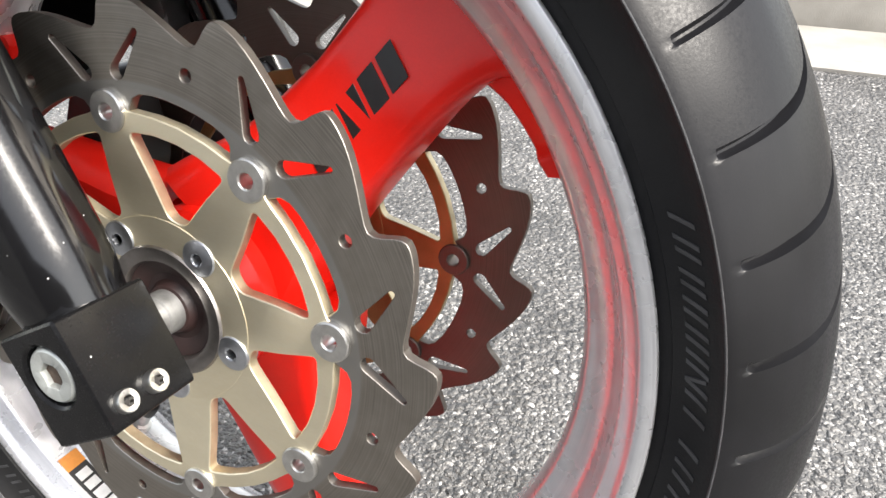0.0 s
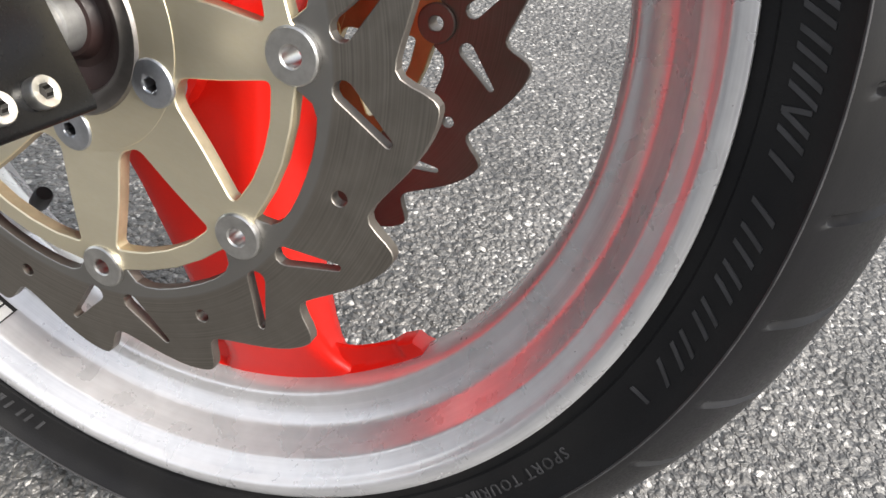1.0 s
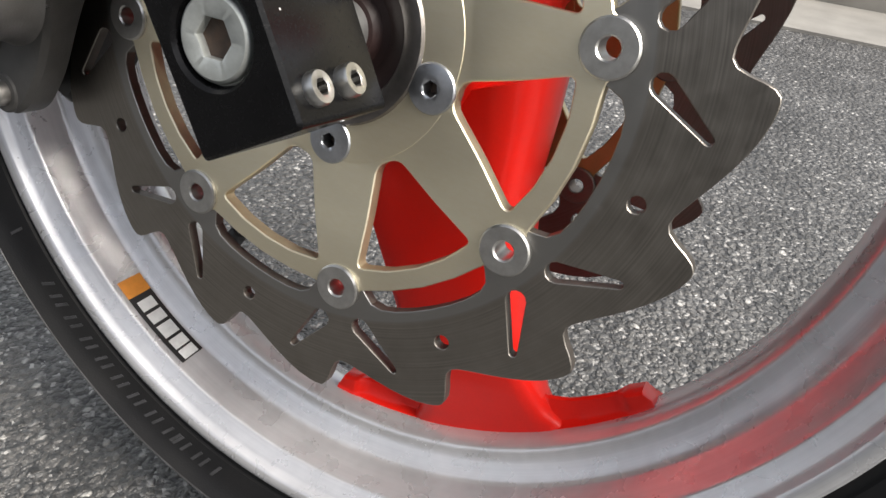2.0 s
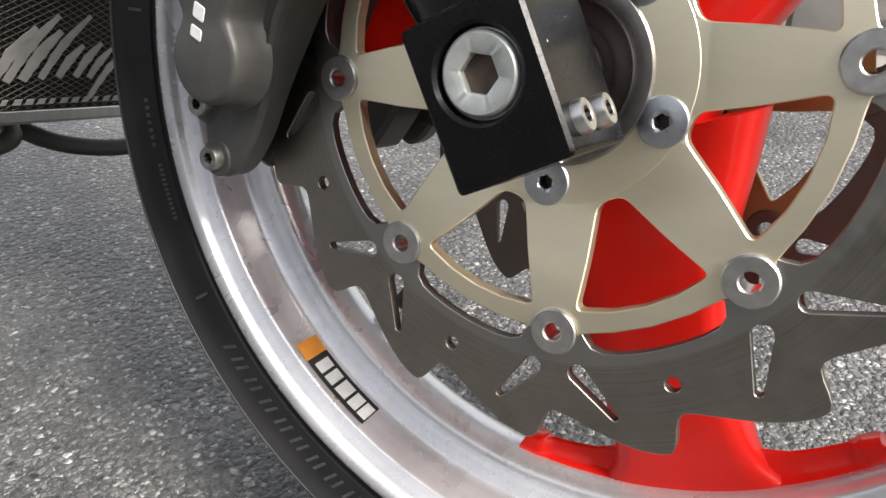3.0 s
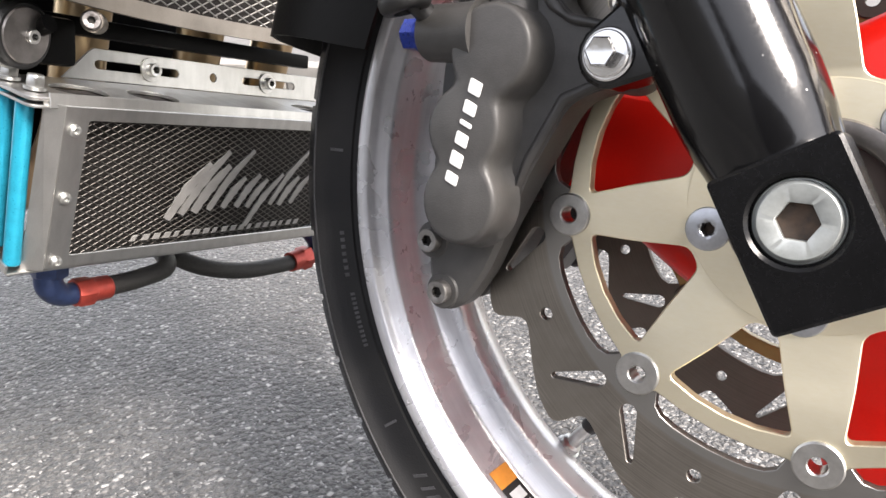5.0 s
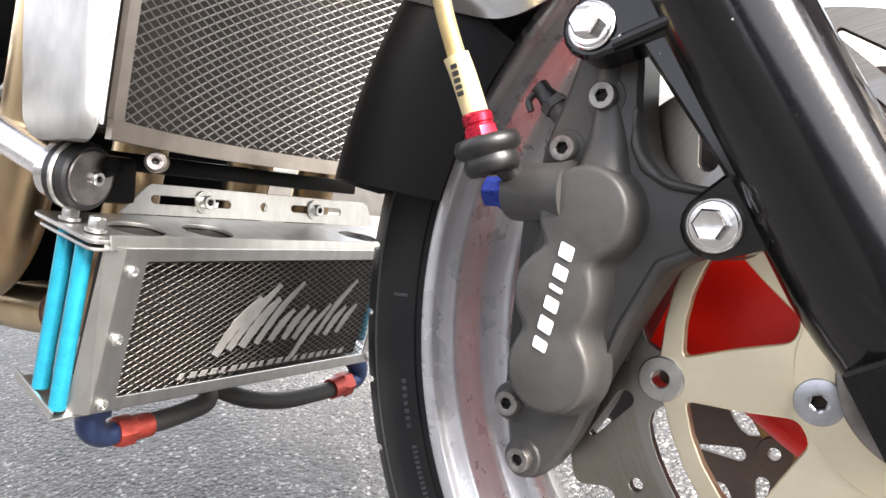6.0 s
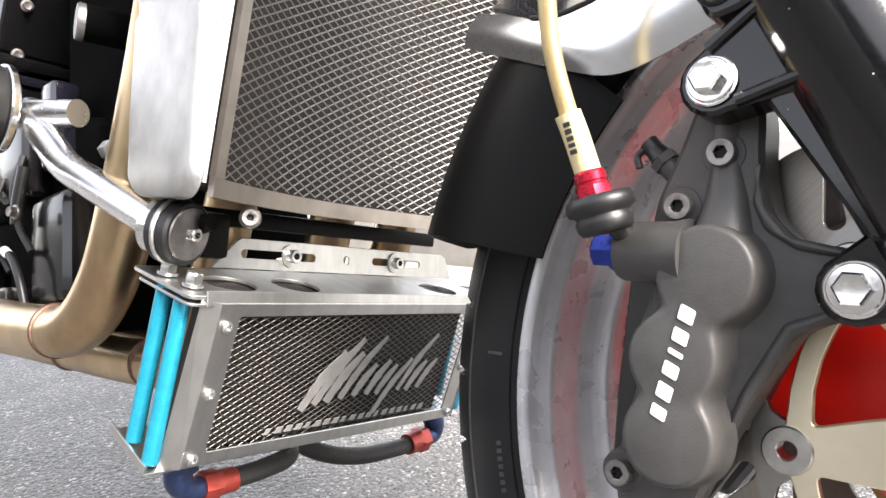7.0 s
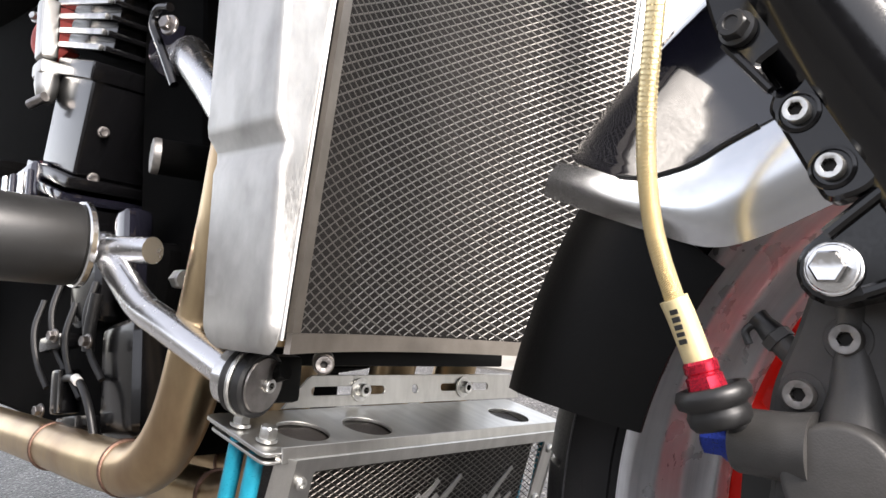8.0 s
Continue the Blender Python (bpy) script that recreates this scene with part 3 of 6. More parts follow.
def spline(pts, steps=8):
    pts = [Vector(p) for p in pts]
    ext = [2 * pts[0] - pts[1]] + pts + [2 * pts[-1] - pts[-2]]
    out = []
    for i in range(1, len(ext) - 2):
        p0, p1, p2, p3 = ext[i - 1:i + 3]
        for k in range(steps):
            t = k / steps
            out.append(0.5 * (2 * p1 + (p2 - p0) * t + (2 * p0 - 5 * p1 + 4 * p2 - p3) * t * t + (3 * p1 - p0 - 3 * p2 + p3) * t ** 3))
    return out + [pts[-1]]


def tube(pts, r, segs=16, steps=8, bm=None):
    """A round bar along a smooth line; r is one radius or one for each given point."""
    line = spline(pts, steps) if steps > 1 else [Vector(p) for p in pts]
    rs = [r] * len(line) if not isinstance(r, (list, tuple)) else [float(np.interp(i / (len(line) - 1), np.linspace(0, 1, len(r)), r)) for i in range(len(line))]
    bm = bm or bmesh.new()
    tan = (line[1] - line[0]).normalized()
    side = tan.orthogonal().normalized()
    rings = []
    for i, p in enumerate(line):
        t = (line[min(i + 1, len(line) - 1)] - line[max(i - 1, 0)]).normalized()
        side = (side - t * side.dot(t)).normalized()
        up = t.cross(side)
        rings.append([bm.verts.new(p + (side * math.cos(2 * math.pi * k / segs) + up * math.sin(2 * math.pi * k / segs)) * rs[i]) for k in range(segs)])
    for a, b in zip(rings, rings[1:]):
        for k in range(segs):
            j = (k + 1) % segs
            bm.faces.new((a[k], a[j], b[j], b[k]))
    bm.faces.new(rings[0])
    bm.faces.new(rings[-1])
    return bm


def sheet(grid, thick):
    """A curved sheet through rows of points, given a thickness along its normals."""
    rows, cols = len(grid), len(grid[0])
    g = [[Vector(p) for p in row] for row in grid]
    bm = bmesh.new()

    def nrm(i, j):
        a = g[min(i + 1, rows - 1)][j] - g[max(i - 1, 0)][j]
        b = g[i][min(j + 1, cols - 1)] - g[i][max(j - 1, 0)]
        return a.cross(b).normalized()
    top = [[bm.verts.new(g[i][j]) for j in range(cols)] for i in range(rows)]
    low = [[bm.verts.new(g[i][j] - nrm(i, j) * thick) for j in range(cols)] for i in range(rows)]
    for i in range(rows - 1):
        for j in range(cols - 1):
            bm.faces.new((top[i][j], top[i + 1][j], top[i + 1][j + 1], top[i][j + 1]))
            bm.faces.new((low[i][j], low[i][j + 1], low[i + 1][j + 1], low[i + 1][j]))
    rim = [(i, 0) for i in range(rows)] + [(rows - 1, j) for j in range(1, cols)] + [(i, cols - 1) for i in range(rows - 2, -1, -1)] + [(0, j) for j in range(cols - 2, 0, -1)]
    for k in range(len(rim)):
        (i, j), (p, q) = rim[k], rim[(k + 1) % len(rim)]
        bm.faces.new((top[i][j], top[p][q], low[p][q], low[i][j]))
    return bm


def ring_loop(cx, cz, r, n=20):
    return [(cx + r * math.cos(2 * math.pi * i / n), cz + r * math.sin(2 * math.pi * i / n)) for i in range(n)]


def capsule(p, q, r0, r1, n=7):
    """The outline of a slot with a wide end of radius r0 at p and a narrow one of radius r1 at q."""
    p, q = Vector(p), Vector(q)
    d = (q - p).normalized()
    s = Vector((-d.y, d.x))
    out = []
    for c, r, base in ((q, r1, 0), (p, r0, math.pi)):
        for i in range(n):
            a = base + math.pi * (i / (n - 1) - 0.5)
            out.append(tuple(c + (d * math.cos(a) + s * math.sin(a)) * r))
    return out


def rounded(poly, rad, n=4):
    """A polygon with its corners rounded."""
    out, m = [], len(poly)
    for i in range(m):
        p, q, s = (Vector(poly[(i + k) % m]) for k in (-1, 0, 1))
        a, b = (p - q), (s - q)
        r = min(rad if not isinstance(rad, (list, tuple)) else rad[i], a.length * 0.45, b.length * 0.45)
        a, b = q + a.normalized() * r, q + b.normalized() * r
        for k in range(n + 1):
            t = k / n
            out.append(tuple(a * (1 - t) ** 2 + q * 2 * t * (1 - t) + b * t * t))
    return out

# ---- ground ----
bm = bmesh.new()
cuts = sorted(set([-400, -60, -15, -5] + [i * 0.5 for i in range(-6, 7)] + [5, 15, 60, 400]))
gv = {(x, y): bm.verts.new((x, y, 0)) for x in cuts for y in cuts}
for i in range(len(cuts) - 1):
    for j in range(len(cuts) - 1):
        bm.faces.new((gv[cuts[i], cuts[j]], gv[cuts[i + 1], cuts[j]], gv[cuts[i + 1], cuts[j + 1]], gv[cuts[i], cuts[j + 1]]))
ground = new("ground", mesh_of("ground", bm, ASPHALT))
tagged(ground, "worn grey asphalt with pale stone chips", "ground", kind="structure")

# pale gutter strip and kerb beyond the bike
bm = block((0, 1.475, 0.002), (60, 0.27, 0.008), None, 0.0)
gutter = new("gutter", mesh_of("gutter", bm, CONCRETE))
tagged(gutter, "pale concrete gutter strip beside the asphalt", "gutter", kind="structure")
bm = block((0.2, 1.705, 0.060), (24.6, 0.150, 0.130), None, 0.0)
kerb = new("kerb", mesh_of("kerb", bm, CONCRETE))
tagged(kerb, "grey concrete kerb stones in a row", "kerb", kind="structure")
stone = mesh_of("kerb_stone", block((0, 0, 0), (0.592, 0.18, 0.16), None, 0.012), CONCRETE)
for i in range(-20, 21):
    ob = new("kerb_stone", stone)
    ob.parent = kerb
    ob.location = (i * 0.6 + 0.2, 1.70, 0.075 + 0.002 * math.sin(i * 2.3))
bm = block((0, 11.8, 0.065), (60, 20, 0.13), None, 0.0)
pavement = new("pavement", mesh_of("pavement", bm, PAVING))
tagged(pavement, "plain concrete pavement behind the kerb", "pavement", kind="structure")

# plain wall behind the camera, unseen, added to hold back low sky light
bm = block((-5.5, -4.2, 0.85), (19.0, 0.25, 1.7), None, 0.0)
closing_wall = new("wall_south", mesh_of("wall_south", bm, CONCRETE))
tagged(closing_wall, "plain grey wall, unseen, added to shape reflections", "wall", kind="structure")

# unseen dark screen close behind the camera, added to darken reflections in the black paint
bm = block((1.35, -1.55, 0.575), (2.3, 0.16, 1.15), None, 0.0)
unseen_screen = new("wall_dark", mesh_of("wall_dark", bm, DARKSCREEN))
tagged(unseen_screen, "plain dark grey screen, unseen, added behind the camera", "wall", kind="structure")

# ---- front wheel ----
MID = 0.0647            # the wheel's middle plane, from the near disc
TURN0 = 8.7             # the angle of one of the eight disc buttons
wheel = thing("alloy_wheel", (0, MID, 0), "red three-spoke wheel with polished alloy rim", "wheel")
half = [(0.2350, 0.0490), (0.2345, 0.0506), (0.2325, 0.0514), (0.2290, 0.0510), (0.2275, 0.0496), (0.2268, 0.0470), (0.2250, 0.0455), (0.2219, 0.0414),
        (0.2209, 0.0408), (0.2201, 0.0399), (0.2196, 0.0388), (0.2191, 0.0374), (0.2145, 0.0240), (0.2138, 0.0230), (0.2132, 0.0221), (0.2123, 0.0211), (0.2066, 0.0164), (0.2024, 0.0147), (0.2011, 0.0143), (0.2001, 0.0136), (0.1994, 0.0126), (0.1970, 0.0080)]
near = [(r, MID - o) for r, o in half]
far = [(r, MID + o) for r, o in reversed(half)]
back = [(0.2345, MID + 0.046), (0.2240, MID + 0.036), (0.2190, MID + 0.020), (0.2040, MID + 0.010), (0.2040, MID - 0.010), (0.2190, MID - 0.020), (0.2240, MID - 0.036), (0.2345, MID - 0.046)]
part("rim", revolve(near + far + back, 240), ALU, wheel, "polished alloy rim with stepped barrel", sharp=48)
part("hub", revolve([(0.012, MID - 0.049), (0.036, MID - 0.049), (0.040, MID - 0.046), (0.046, MID - 0.038), (0.046, MID + 0.040), (0.040, MID + 0.054), (0.036, MID + 0.058), (0.012, MID + 0.058)], 72), RED, wheel, "red hub barrel")
SPOKES = (51.7, -68.3, 171.7)
SMID = MID + 0.0040     # the spokes' middle plane


def spoke_mesh(angle):
    """A deep spoke with flat near face and rounded edges that thins towards the rim."""
    st = [(0.030, 0.040, 0.034), (0.050, 0.0340, 0.032), (0.075, 0.0310, 0.0295), (0.105, 0.0300, 0.0262), (0.135, 0.0298, 0.0228),
          (0.155, 0.0300, 0.0190), (0.170, 0.0308, 0.0150), (0.181, 0.0325, 0.0118), (0.189, 0.0355, 0.0095), (0.1945, 0.0400, 0.0080), (0.1990, 0.0420, 0.0070)]
    bm = bmesh.new()
    rings = []
    ca, sa = math.cos(radians(angle)), math.sin(radians(angle))
    for r, half_w, d in st:
        sec = []
        for u, v in ((-1, -0.35), (-0.965, -0.74), (-0.87, -0.96), (-0.70, -1), (-0.35, -1.0), (0, -1.0), (0.35, -1.0), (0.70, -1), (0.87, -0.96), (0.965, -0.74), (1, -0.35),
                     (1, 0.35), (0.965, 0.74), (0.87, 0.96), (0.70, 1), (0, 1.0), (-0.70, 1), (-0.87, 0.96), (-0.965, 0.74), (-1, 0.35)):
            w = (half_w + float(np.interp(r, [0.030, 0.050, 0.063, 0.080, 0.110, 0.135], [0.020, 0.018, 0.013, 0.008, 0.003, 0.0])) * (u > 0)) * u
            rr = math.sqrt(max(r * r - w * w * 0.94, 1e-6)) if r > 0.16 else r
            sec.append(bm.verts.new((rr * ca - w * sa, SMID + d * v, rr * sa + w * ca)))
        rings.append(sec)
    n = len(rings[0])
    for a, b in zip(rings, rings[1:]):
        for i in range(n):
            j = (i + 1) % n
            bm.faces.new((a[i], a[j], b[j], b[i]))
    bm.faces.new(rings[0])
    bm.faces.new(rings[-1])
    return bm


def foot_mesh(angle):
    """The long foot of a spoke on the rim's barrel: raised ends, hollowed flanks, thick where the spoke lands."""
    keys = [-25.6, -25.0, -22.6, -21.0, -14.0, -10.5, -8.8, 8.8, 10.5, 14.0, 21.0, 22.6, 25.0, 25.6]
    top = [0.1945, 0.1892, 0.1876, 0.1872, 0.1850, 0.1815, 0.1780, 0.1780, 0.1815, 0.1850, 0.1872, 0.1876, 0.1892, 0.1945]
    set_back = [0.0010, 0.0006, 0.0006, 0.0048, 0.0058, 0.0050, 0.0004, 0.0004, 0.0050, 0.0058, 0.0048, 0.0006, 0.0006, 0.0010]
    bm = bmesh.new()
    rings = []
    grid = sorted(set(keys + [i * 1.0 for i in range(-25, 26)]))
    for da in grid:
        t, k = float(np.interp(da, keys, top)), float(np.interp(da, keys, set_back))
        ca, sa = math.cos(radians(angle + da)), math.sin(radians(angle + da))
        low = SMID - 0.0075
        sec = [(0.2015, low - 0.0022), (0.1985, low - 0.0012), (0.1975, low - 0.0002), (0.1962, low + 0.0004 + k * 0.50), (0.1945, low + 0.0006 + k * 0.80), (t + 0.0012, low + 0.0008 + k * 0.97), (t, low + 0.0022 + k)]
        sec += [(r, 2 * SMID - y) for r, y in reversed(sec)]
        rings.append([bm.verts.new((r * ca, y, r * sa)) for r, y in sec])
    n = len(rings[0])
    for a, b in zip(rings, rings[1:]):
        for i in range(n):
            j = (i + 1) % n
            bm.faces.new((a[i], a[j], b[j], b[i]))
    bm.faces.new(rings[0])
    bm.faces.new(rings[-1])
    return bm


def bars_on(origin, along, up, widths, height, gap, thick, slant=0.25):
    """A row of plain slanted bars that stand for lettering: origin at the lower start, along the line, up the height."""
    out, p = [], Vector(origin)
    along, up = Vector(along).normalized(), Vector(up).normalized()
    nrm = along.cross(up)
    for w in widths:
        bm = bmesh.new()
        base = [p, p + along * w, p + along * (w + height * slant) + up * height, p + along * (height * slant) + up * height]
        lo = [bm.verts.new(q - nrm * thick * 0.3) for q in base]
        hi = [bm.verts.new(q + nrm * thick) for q in base]
        bm.faces.new(lo[::-1])
        bm.faces.new(hi)
        for i in range(4):
            j = (i + 1) % 4
            bm.faces.new((lo[i], lo[j], hi[j], hi[i]))
        bmesh.ops.bevel(bm, geom=list(bm.edges), offset=min(thick * 0.3, w * 0.15), segments=1, affect="EDGES")
        out.append(bm)
        p = p + along * (w + gap)
    return out


for a in SPOKES:
    sp = part("spoke", spoke_mesh(a), RED, wheel, "red enamelled spoke", sharp=50)
    c, s = polar(1, a)
    r_dir, t_dir = Vector((c, 0, s)), Vector((-s, 0, c))
    part("spoke_foot", foot_mesh(a), RED, sp, "red spoke foot with hollowed flanks", sharp=40)
    if a > 0 and a < 90:
        face = Vector((0, 0.0040, 0)) + r_dir * 0.030
        for b in bars_on(r_dir * 0.0990 - t_dir * 0.0085 + V(0, SMID - 0.0270, 0), face, t_dir, (0.0105, 0.0100, 0.0130, 0.0105, 0.0105), 0.0165, 0.0024, 0.0005, 0.32):
            part("lettering_bar", b, BLACKINK, sp, "black lettering bar")
# maker's sticker on the near barrel of the rim
st_a0, st_a1 = -129.8, -114.6


def rim_patch(a0, a1, k0, k1, lift, n=14):
    """A patch on the rim's near cone, between two heights across it."""
    p0, p1 = Vector((0.2194, MID - 0.0384)), Vector((0.2138, MID - 0.0228))
    nrm = Vector((-1, -0.29)).normalized() * lift
    g = []
    for i in range(n + 1):
        a = radians(a0 + (a1 - a0) * i / n)
        row = []
        for k in (k0, k1):
            q = p0.lerp(p1, k) + nrm
            row.append((q.x * math.cos(a), q.y, q.x * math.sin(a)))
        g.append(row)
    return sheet(g, 0.0002)


part("sticker", rim_patch(-127.0, -114.8, 0.10, 0.92, 0.0006), BLACKINK, wheel, "black maker's sticker on the rim")
part("sticker_corner", rim_patch(-129.9, -127.0, 0.10, 0.92, 0.0006, 5), ORANGE, wheel, "orange sticker corner")
for k, (a, w) in enumerate(((-126.0, 1.75), (-123.7, 1.75), (-121.4, 2.2), (-118.7, 1.75), (-116.6, 1.6))):
    part("lettering_bar", rim_patch(a, a + w, 0.24, 0.78, 0.0009, 3), WHITE, wheel, "white lettering bar")
# valve stem on the barrel
va = -125.5
vr = Vector((math.cos(radians(va)), 0, math.sin(radians(va))))
vb, vd = vr * 0.2030 + V(0, MID + 0.0140, 0), (-vr + V(0, -0.10, 0)).normalized()
stem = part("valve_stem", lathe(vb, vd, [(0, 0), (0.0078, 0), (0.0078, 0.0050), (0.0062, 0.0055), (0.0062, 0.0090), (0.0042, 0.0100), (0.0040, 0.0260), (0, 0.0260)], 18), ZINC, wheel, "metal valve stem with nut")
part("valve_cap", lathe(vb + vd * 0.0250, vd, [(0, 0), (0.0050, 0), (0.0052, 0.0010), (0.0052, 0.0110), (0.0044, 0.0122), (0, 0.0122)], 18), SOFTRUBBER, stem, "black valve cap")

# ---- tyre ----
tyre = thing("tyre", (0, MID, 0), "black sports-touring tyre with curved tread grooves", "tyre")
tp = [(0.2335, 0.0462), (0.2365, 0.0478), (0.2395, 0.0486), (0.2400, 0.0500), (0.2440, 0.0512), (0.2480, 0.0522), (0.2520, 0.0535), (0.2560, 0.0560), (0.2585, 0.0588), (0.2594, 0.0596)]
side = [(r, MID - o) for r, o in tp]
# sidewalls
for sgn, nm in ((-1, "sidewall"), (1, "sidewall")):
    prof = [(r, MID + sgn * o) for r, o in tp] + [(0.2560, MID + sgn * 0.050), (0.2330, MID + sgn * 0.040)]
    part(nm, revolve(prof, 240), RUBBER, tyre, "black rubber sidewall")


def tread_half(o):
    """The tread's radius at a distance o from the middle plane."""
    xs = [0.0, 0.012, 0.024, 0.034, 0.043, 0.050, 0.0555, 0.0590, 0.0600]
    rs = [0.2960, 0.2946, 0.2904, 0.2850, 0.2785, 0.2720, 0.2655, 0.2608, 0.2590]
    return float(np.interp(abs(o), xs, rs))


def tread_mesh(pitches=44, rows=56):
    """The tread with swept grooves sunk into it, alternately starting from the two shoulders."""
    # stations across, by arc length
    os_ = np.linspace(-0.0600, 0.0600, 601)
    rs_ = np.array([tread_half(o) for o in os_])
    ker = np.ones(31) / 31
    pad = np.concatenate([np.full(15, rs_[0]), rs_, np.full(15, rs_[-1])])
    sm = np.convolve(pad, ker, "valid")
    edge = np.clip((0.0600 - np.abs(os_)) / 0.006, 0, 1)
    rs_ = sm * edge + rs_ * (1 - edge)
    arc = np.concatenate([[0], np.cumsum(np.hypot(np.diff(os_), np.diff(rs_)))])
    arc -= arc[-1] / 2
    ss = np.linspace(arc[0], arc[-1], rows)
    o_at, r_at = np.interp(ss, arc, os_), np.interp(ss, arc, rs_)
    half_w = arc[-1]
    # groove columns: dense near the groove lines
    u = np.concatenate([[-0.085, -0.055, -0.040, -0.012, 0.012, 0.040, 0.055, 0.085], np.linspace(0.12, 0.38, 6), [0.415, 0.445, 0.460, 0.488, 0.512, 0.540, 0.555, 0.585], np.linspace(0.62, 0.88, 6)])
    cols = len(u)
    pitch = 2 * math.pi / pitches

    def sweep(s):
        """How far round a groove runs at s across: straight at the shoulder, trailing along the middle."""
        q = math.sqrt((s / half_w) ** 2 + 0.0016)
        return radians(6.4) * math.exp(-q / 0.19)
    verts, faces = [], []
    for p in range(pitches):
        for uu in u:
            for j in range(rows):
                s = ss[j]
                k = s / half_w
                d = 0.0
                for centre, sg in ((0.0, -1), (0.5, 1)):
                    du = abs(uu - centre)
                    if du < 0.05:
                        q = sg * k          # 1 at the shoulder that the groove starts from
                        run = min(max((q - 0.02) / 0.06, 0), 1) * min(max((0.90 - q) / 0.06, 0), 1)
                        depth = 0.0042 * run
                        d = max(d, depth if du < 0.02 else depth * 0.55 if du < 0.041 else 0.0)
                r = r_at[j] - d
                a = radians(18.7) + p * pitch + uu * pitch + sweep(s)
                verts.append((r * math.cos(a), MID + o_at[j], r * math.sin(a)))
    total = pitches * cols
    for c in range(total):
        a, b = c * rows, ((c + 1) % total) * rows
        for j in range(rows - 1):
            faces.append((a + j, a + j + 1, b + j + 1, b + j))
    me = bpy.data.meshes.new("tread_raw")
    me.from_pydata(verts, [], faces)
    bm = bmesh.new()
    bm.from_mesh(me)
    bpy.data.meshes.remove(me)
    return bm


part("shoulder_ridge", revolve([(0.2588 + 0.0005 * math.cos(k * math.pi / 4), MID - 0.0597 + 0.0005 * math.sin(k * math.pi / 4)) for k in range(8)], 200), LETTER, tyre, "thin worn ridge at the shoulder")
part("tread", tread_mesh(), TREAD, tyre, "scuffed tread with long curved grooves", sharp=45)


def wall_bars(a0, widths, r0, r1, gap, lift=0.0006, slant=0.0, sgn=-1):
    """Raised bars on the near sidewall, where lettering stands."""
    o = lambda r: float(np.interp(r, [p[0] for p in tp], [p[1] for p in tp]))
    a, bars = a0, []
    for w in widths:
        g = []
        for i in range(4):
            row = []
            for j in range(4):
                r = r0 + (r1 - r0) * j / 3
                aa = radians(a + w * i / 3 + slant * j / 3)
                row.append((r * math.cos(aa), MID + sgn * (o(r) + lift), r * math.sin(aa)))
            g.append(row)
        bars.append(sheet(g, -0.0009 if sgn < 0 else 0.0009))
        a += w + gap
    return bars



for a0, ws, r0, r1, gap, sl in ((23.6, (2.4, 2.4, 2.0, 2.0, 1.9, 2.4, 2.4), 0.2448, 0.2528, 0.45, -1.3), (2.6, (2.6, 2.4, 2.8, 2.6, 2.6), 0.2448, 0.2528, 0.75, -1.3),
                                (-101.5, (2.5, 2.5, 1.1, 2.5, 2.6, 2.5, 2.5, 2.5, 2.7, 2.6, 2.5), 0.2440, 0.2510, 0.7, -0.8)):
    for w in ws:
        for da in (0.1, w - 0.52):
            part("sidewall_bar", wall_bars(a0 - da - 0.42, [0.42], r0, r1, 0, lift=0.0004, slant=sl)[0], LETTER, tyre, "thin raised rubber bar")
        a0 -= w + gap


def arc_text(words, a0, r0, size, lift):
    """Raised words on the near sidewall, read clockwise with their tops outwards."""
    cu = bpy.data.curves.new("words", "FONT")
    cu.body, cu.size, cu.resolution_u = words, size, 2
    cu.space_character = 1.25
    tmp = bpy.data.objects.new("words", cu)
    me = bpy.data.meshes.new_from_object(tmp)
    bm = bmesh.new()
    bm.from_mesh(me)
    bpy.data.objects.remove(tmp)
    bpy.data.curves.remove(cu)
    bpy.data.meshes.remove(me)
    top = bmesh.ops.extrude_face_region(bm, geom=list(bm.faces))
    raised = {v for v in top["geom"] if isinstance(v, bmesh.types.BMVert)}
    o = lambda r: float(np.interp(r, [p[0] for p in tp], [p[1] for p in tp]))
    for v in bm.verts:
        r = r0 + v.co.y
        a = radians(a0) - v.co.x / r0
        v.co = Vector((r * math.cos(a), MID - o(r) - (lift if v in raised else -0.0003), r * math.sin(a)))
    return bm


part("sidewall_lettering", arc_text("SPORT TOURING", -26.5, 0.2450, 0.0068, 0.0004), LETTER, tyre, "small raised rubber lettering")
for b in wall_bars(-169.5, [0.5] * 7, 0.2450, 0.2475, 0.45, lift=0.0004):
    part("sidewall_mark", b, LETTER, tyre, "small raised rubber mark")
for b in wall_bars(-161.0, [0.35] * 12, 0.2440, 0.2465, 0.3, lift=0.0004):
    part("sidewall_mark", b, LETTER, tyre, "small raised rubber mark")
for a in (179.5, -143.0, 8.5, -17.0, -39.0):
    part("sidewall_mark", wall_bars(a, [0.35], 0.2445, 0.2520, 0)[0], LETTER, tyre, "thin raised rubber line")

# ---- brake discs ----


def wave_outline():
    """Sixteen hooked teeth: a slow rise to a crest, then a sharp fall into a round notch."""
    prof = [(0.0, 0.1500), (0.7, 0.1496), (1.4, 0.1478), (2.0, 0.1445), (2.6, 0.1400), (3.3, 0.1366), (4.3, 0.1350), (5.6, 0.1352), (7.2, 0.1364), (9.2, 0.1383), (11.5, 0.1408), (14.0, 0.1436), (16.5, 0.1463), (18.6, 0.1482), (20.4, 0.1494), (21.6, 0.1499)]
    out = []
    for k in range(16):
        for da, r in prof:
            out.append(polar(r, TURN0 - 4.6 + 22.5 * k + da))
    return out


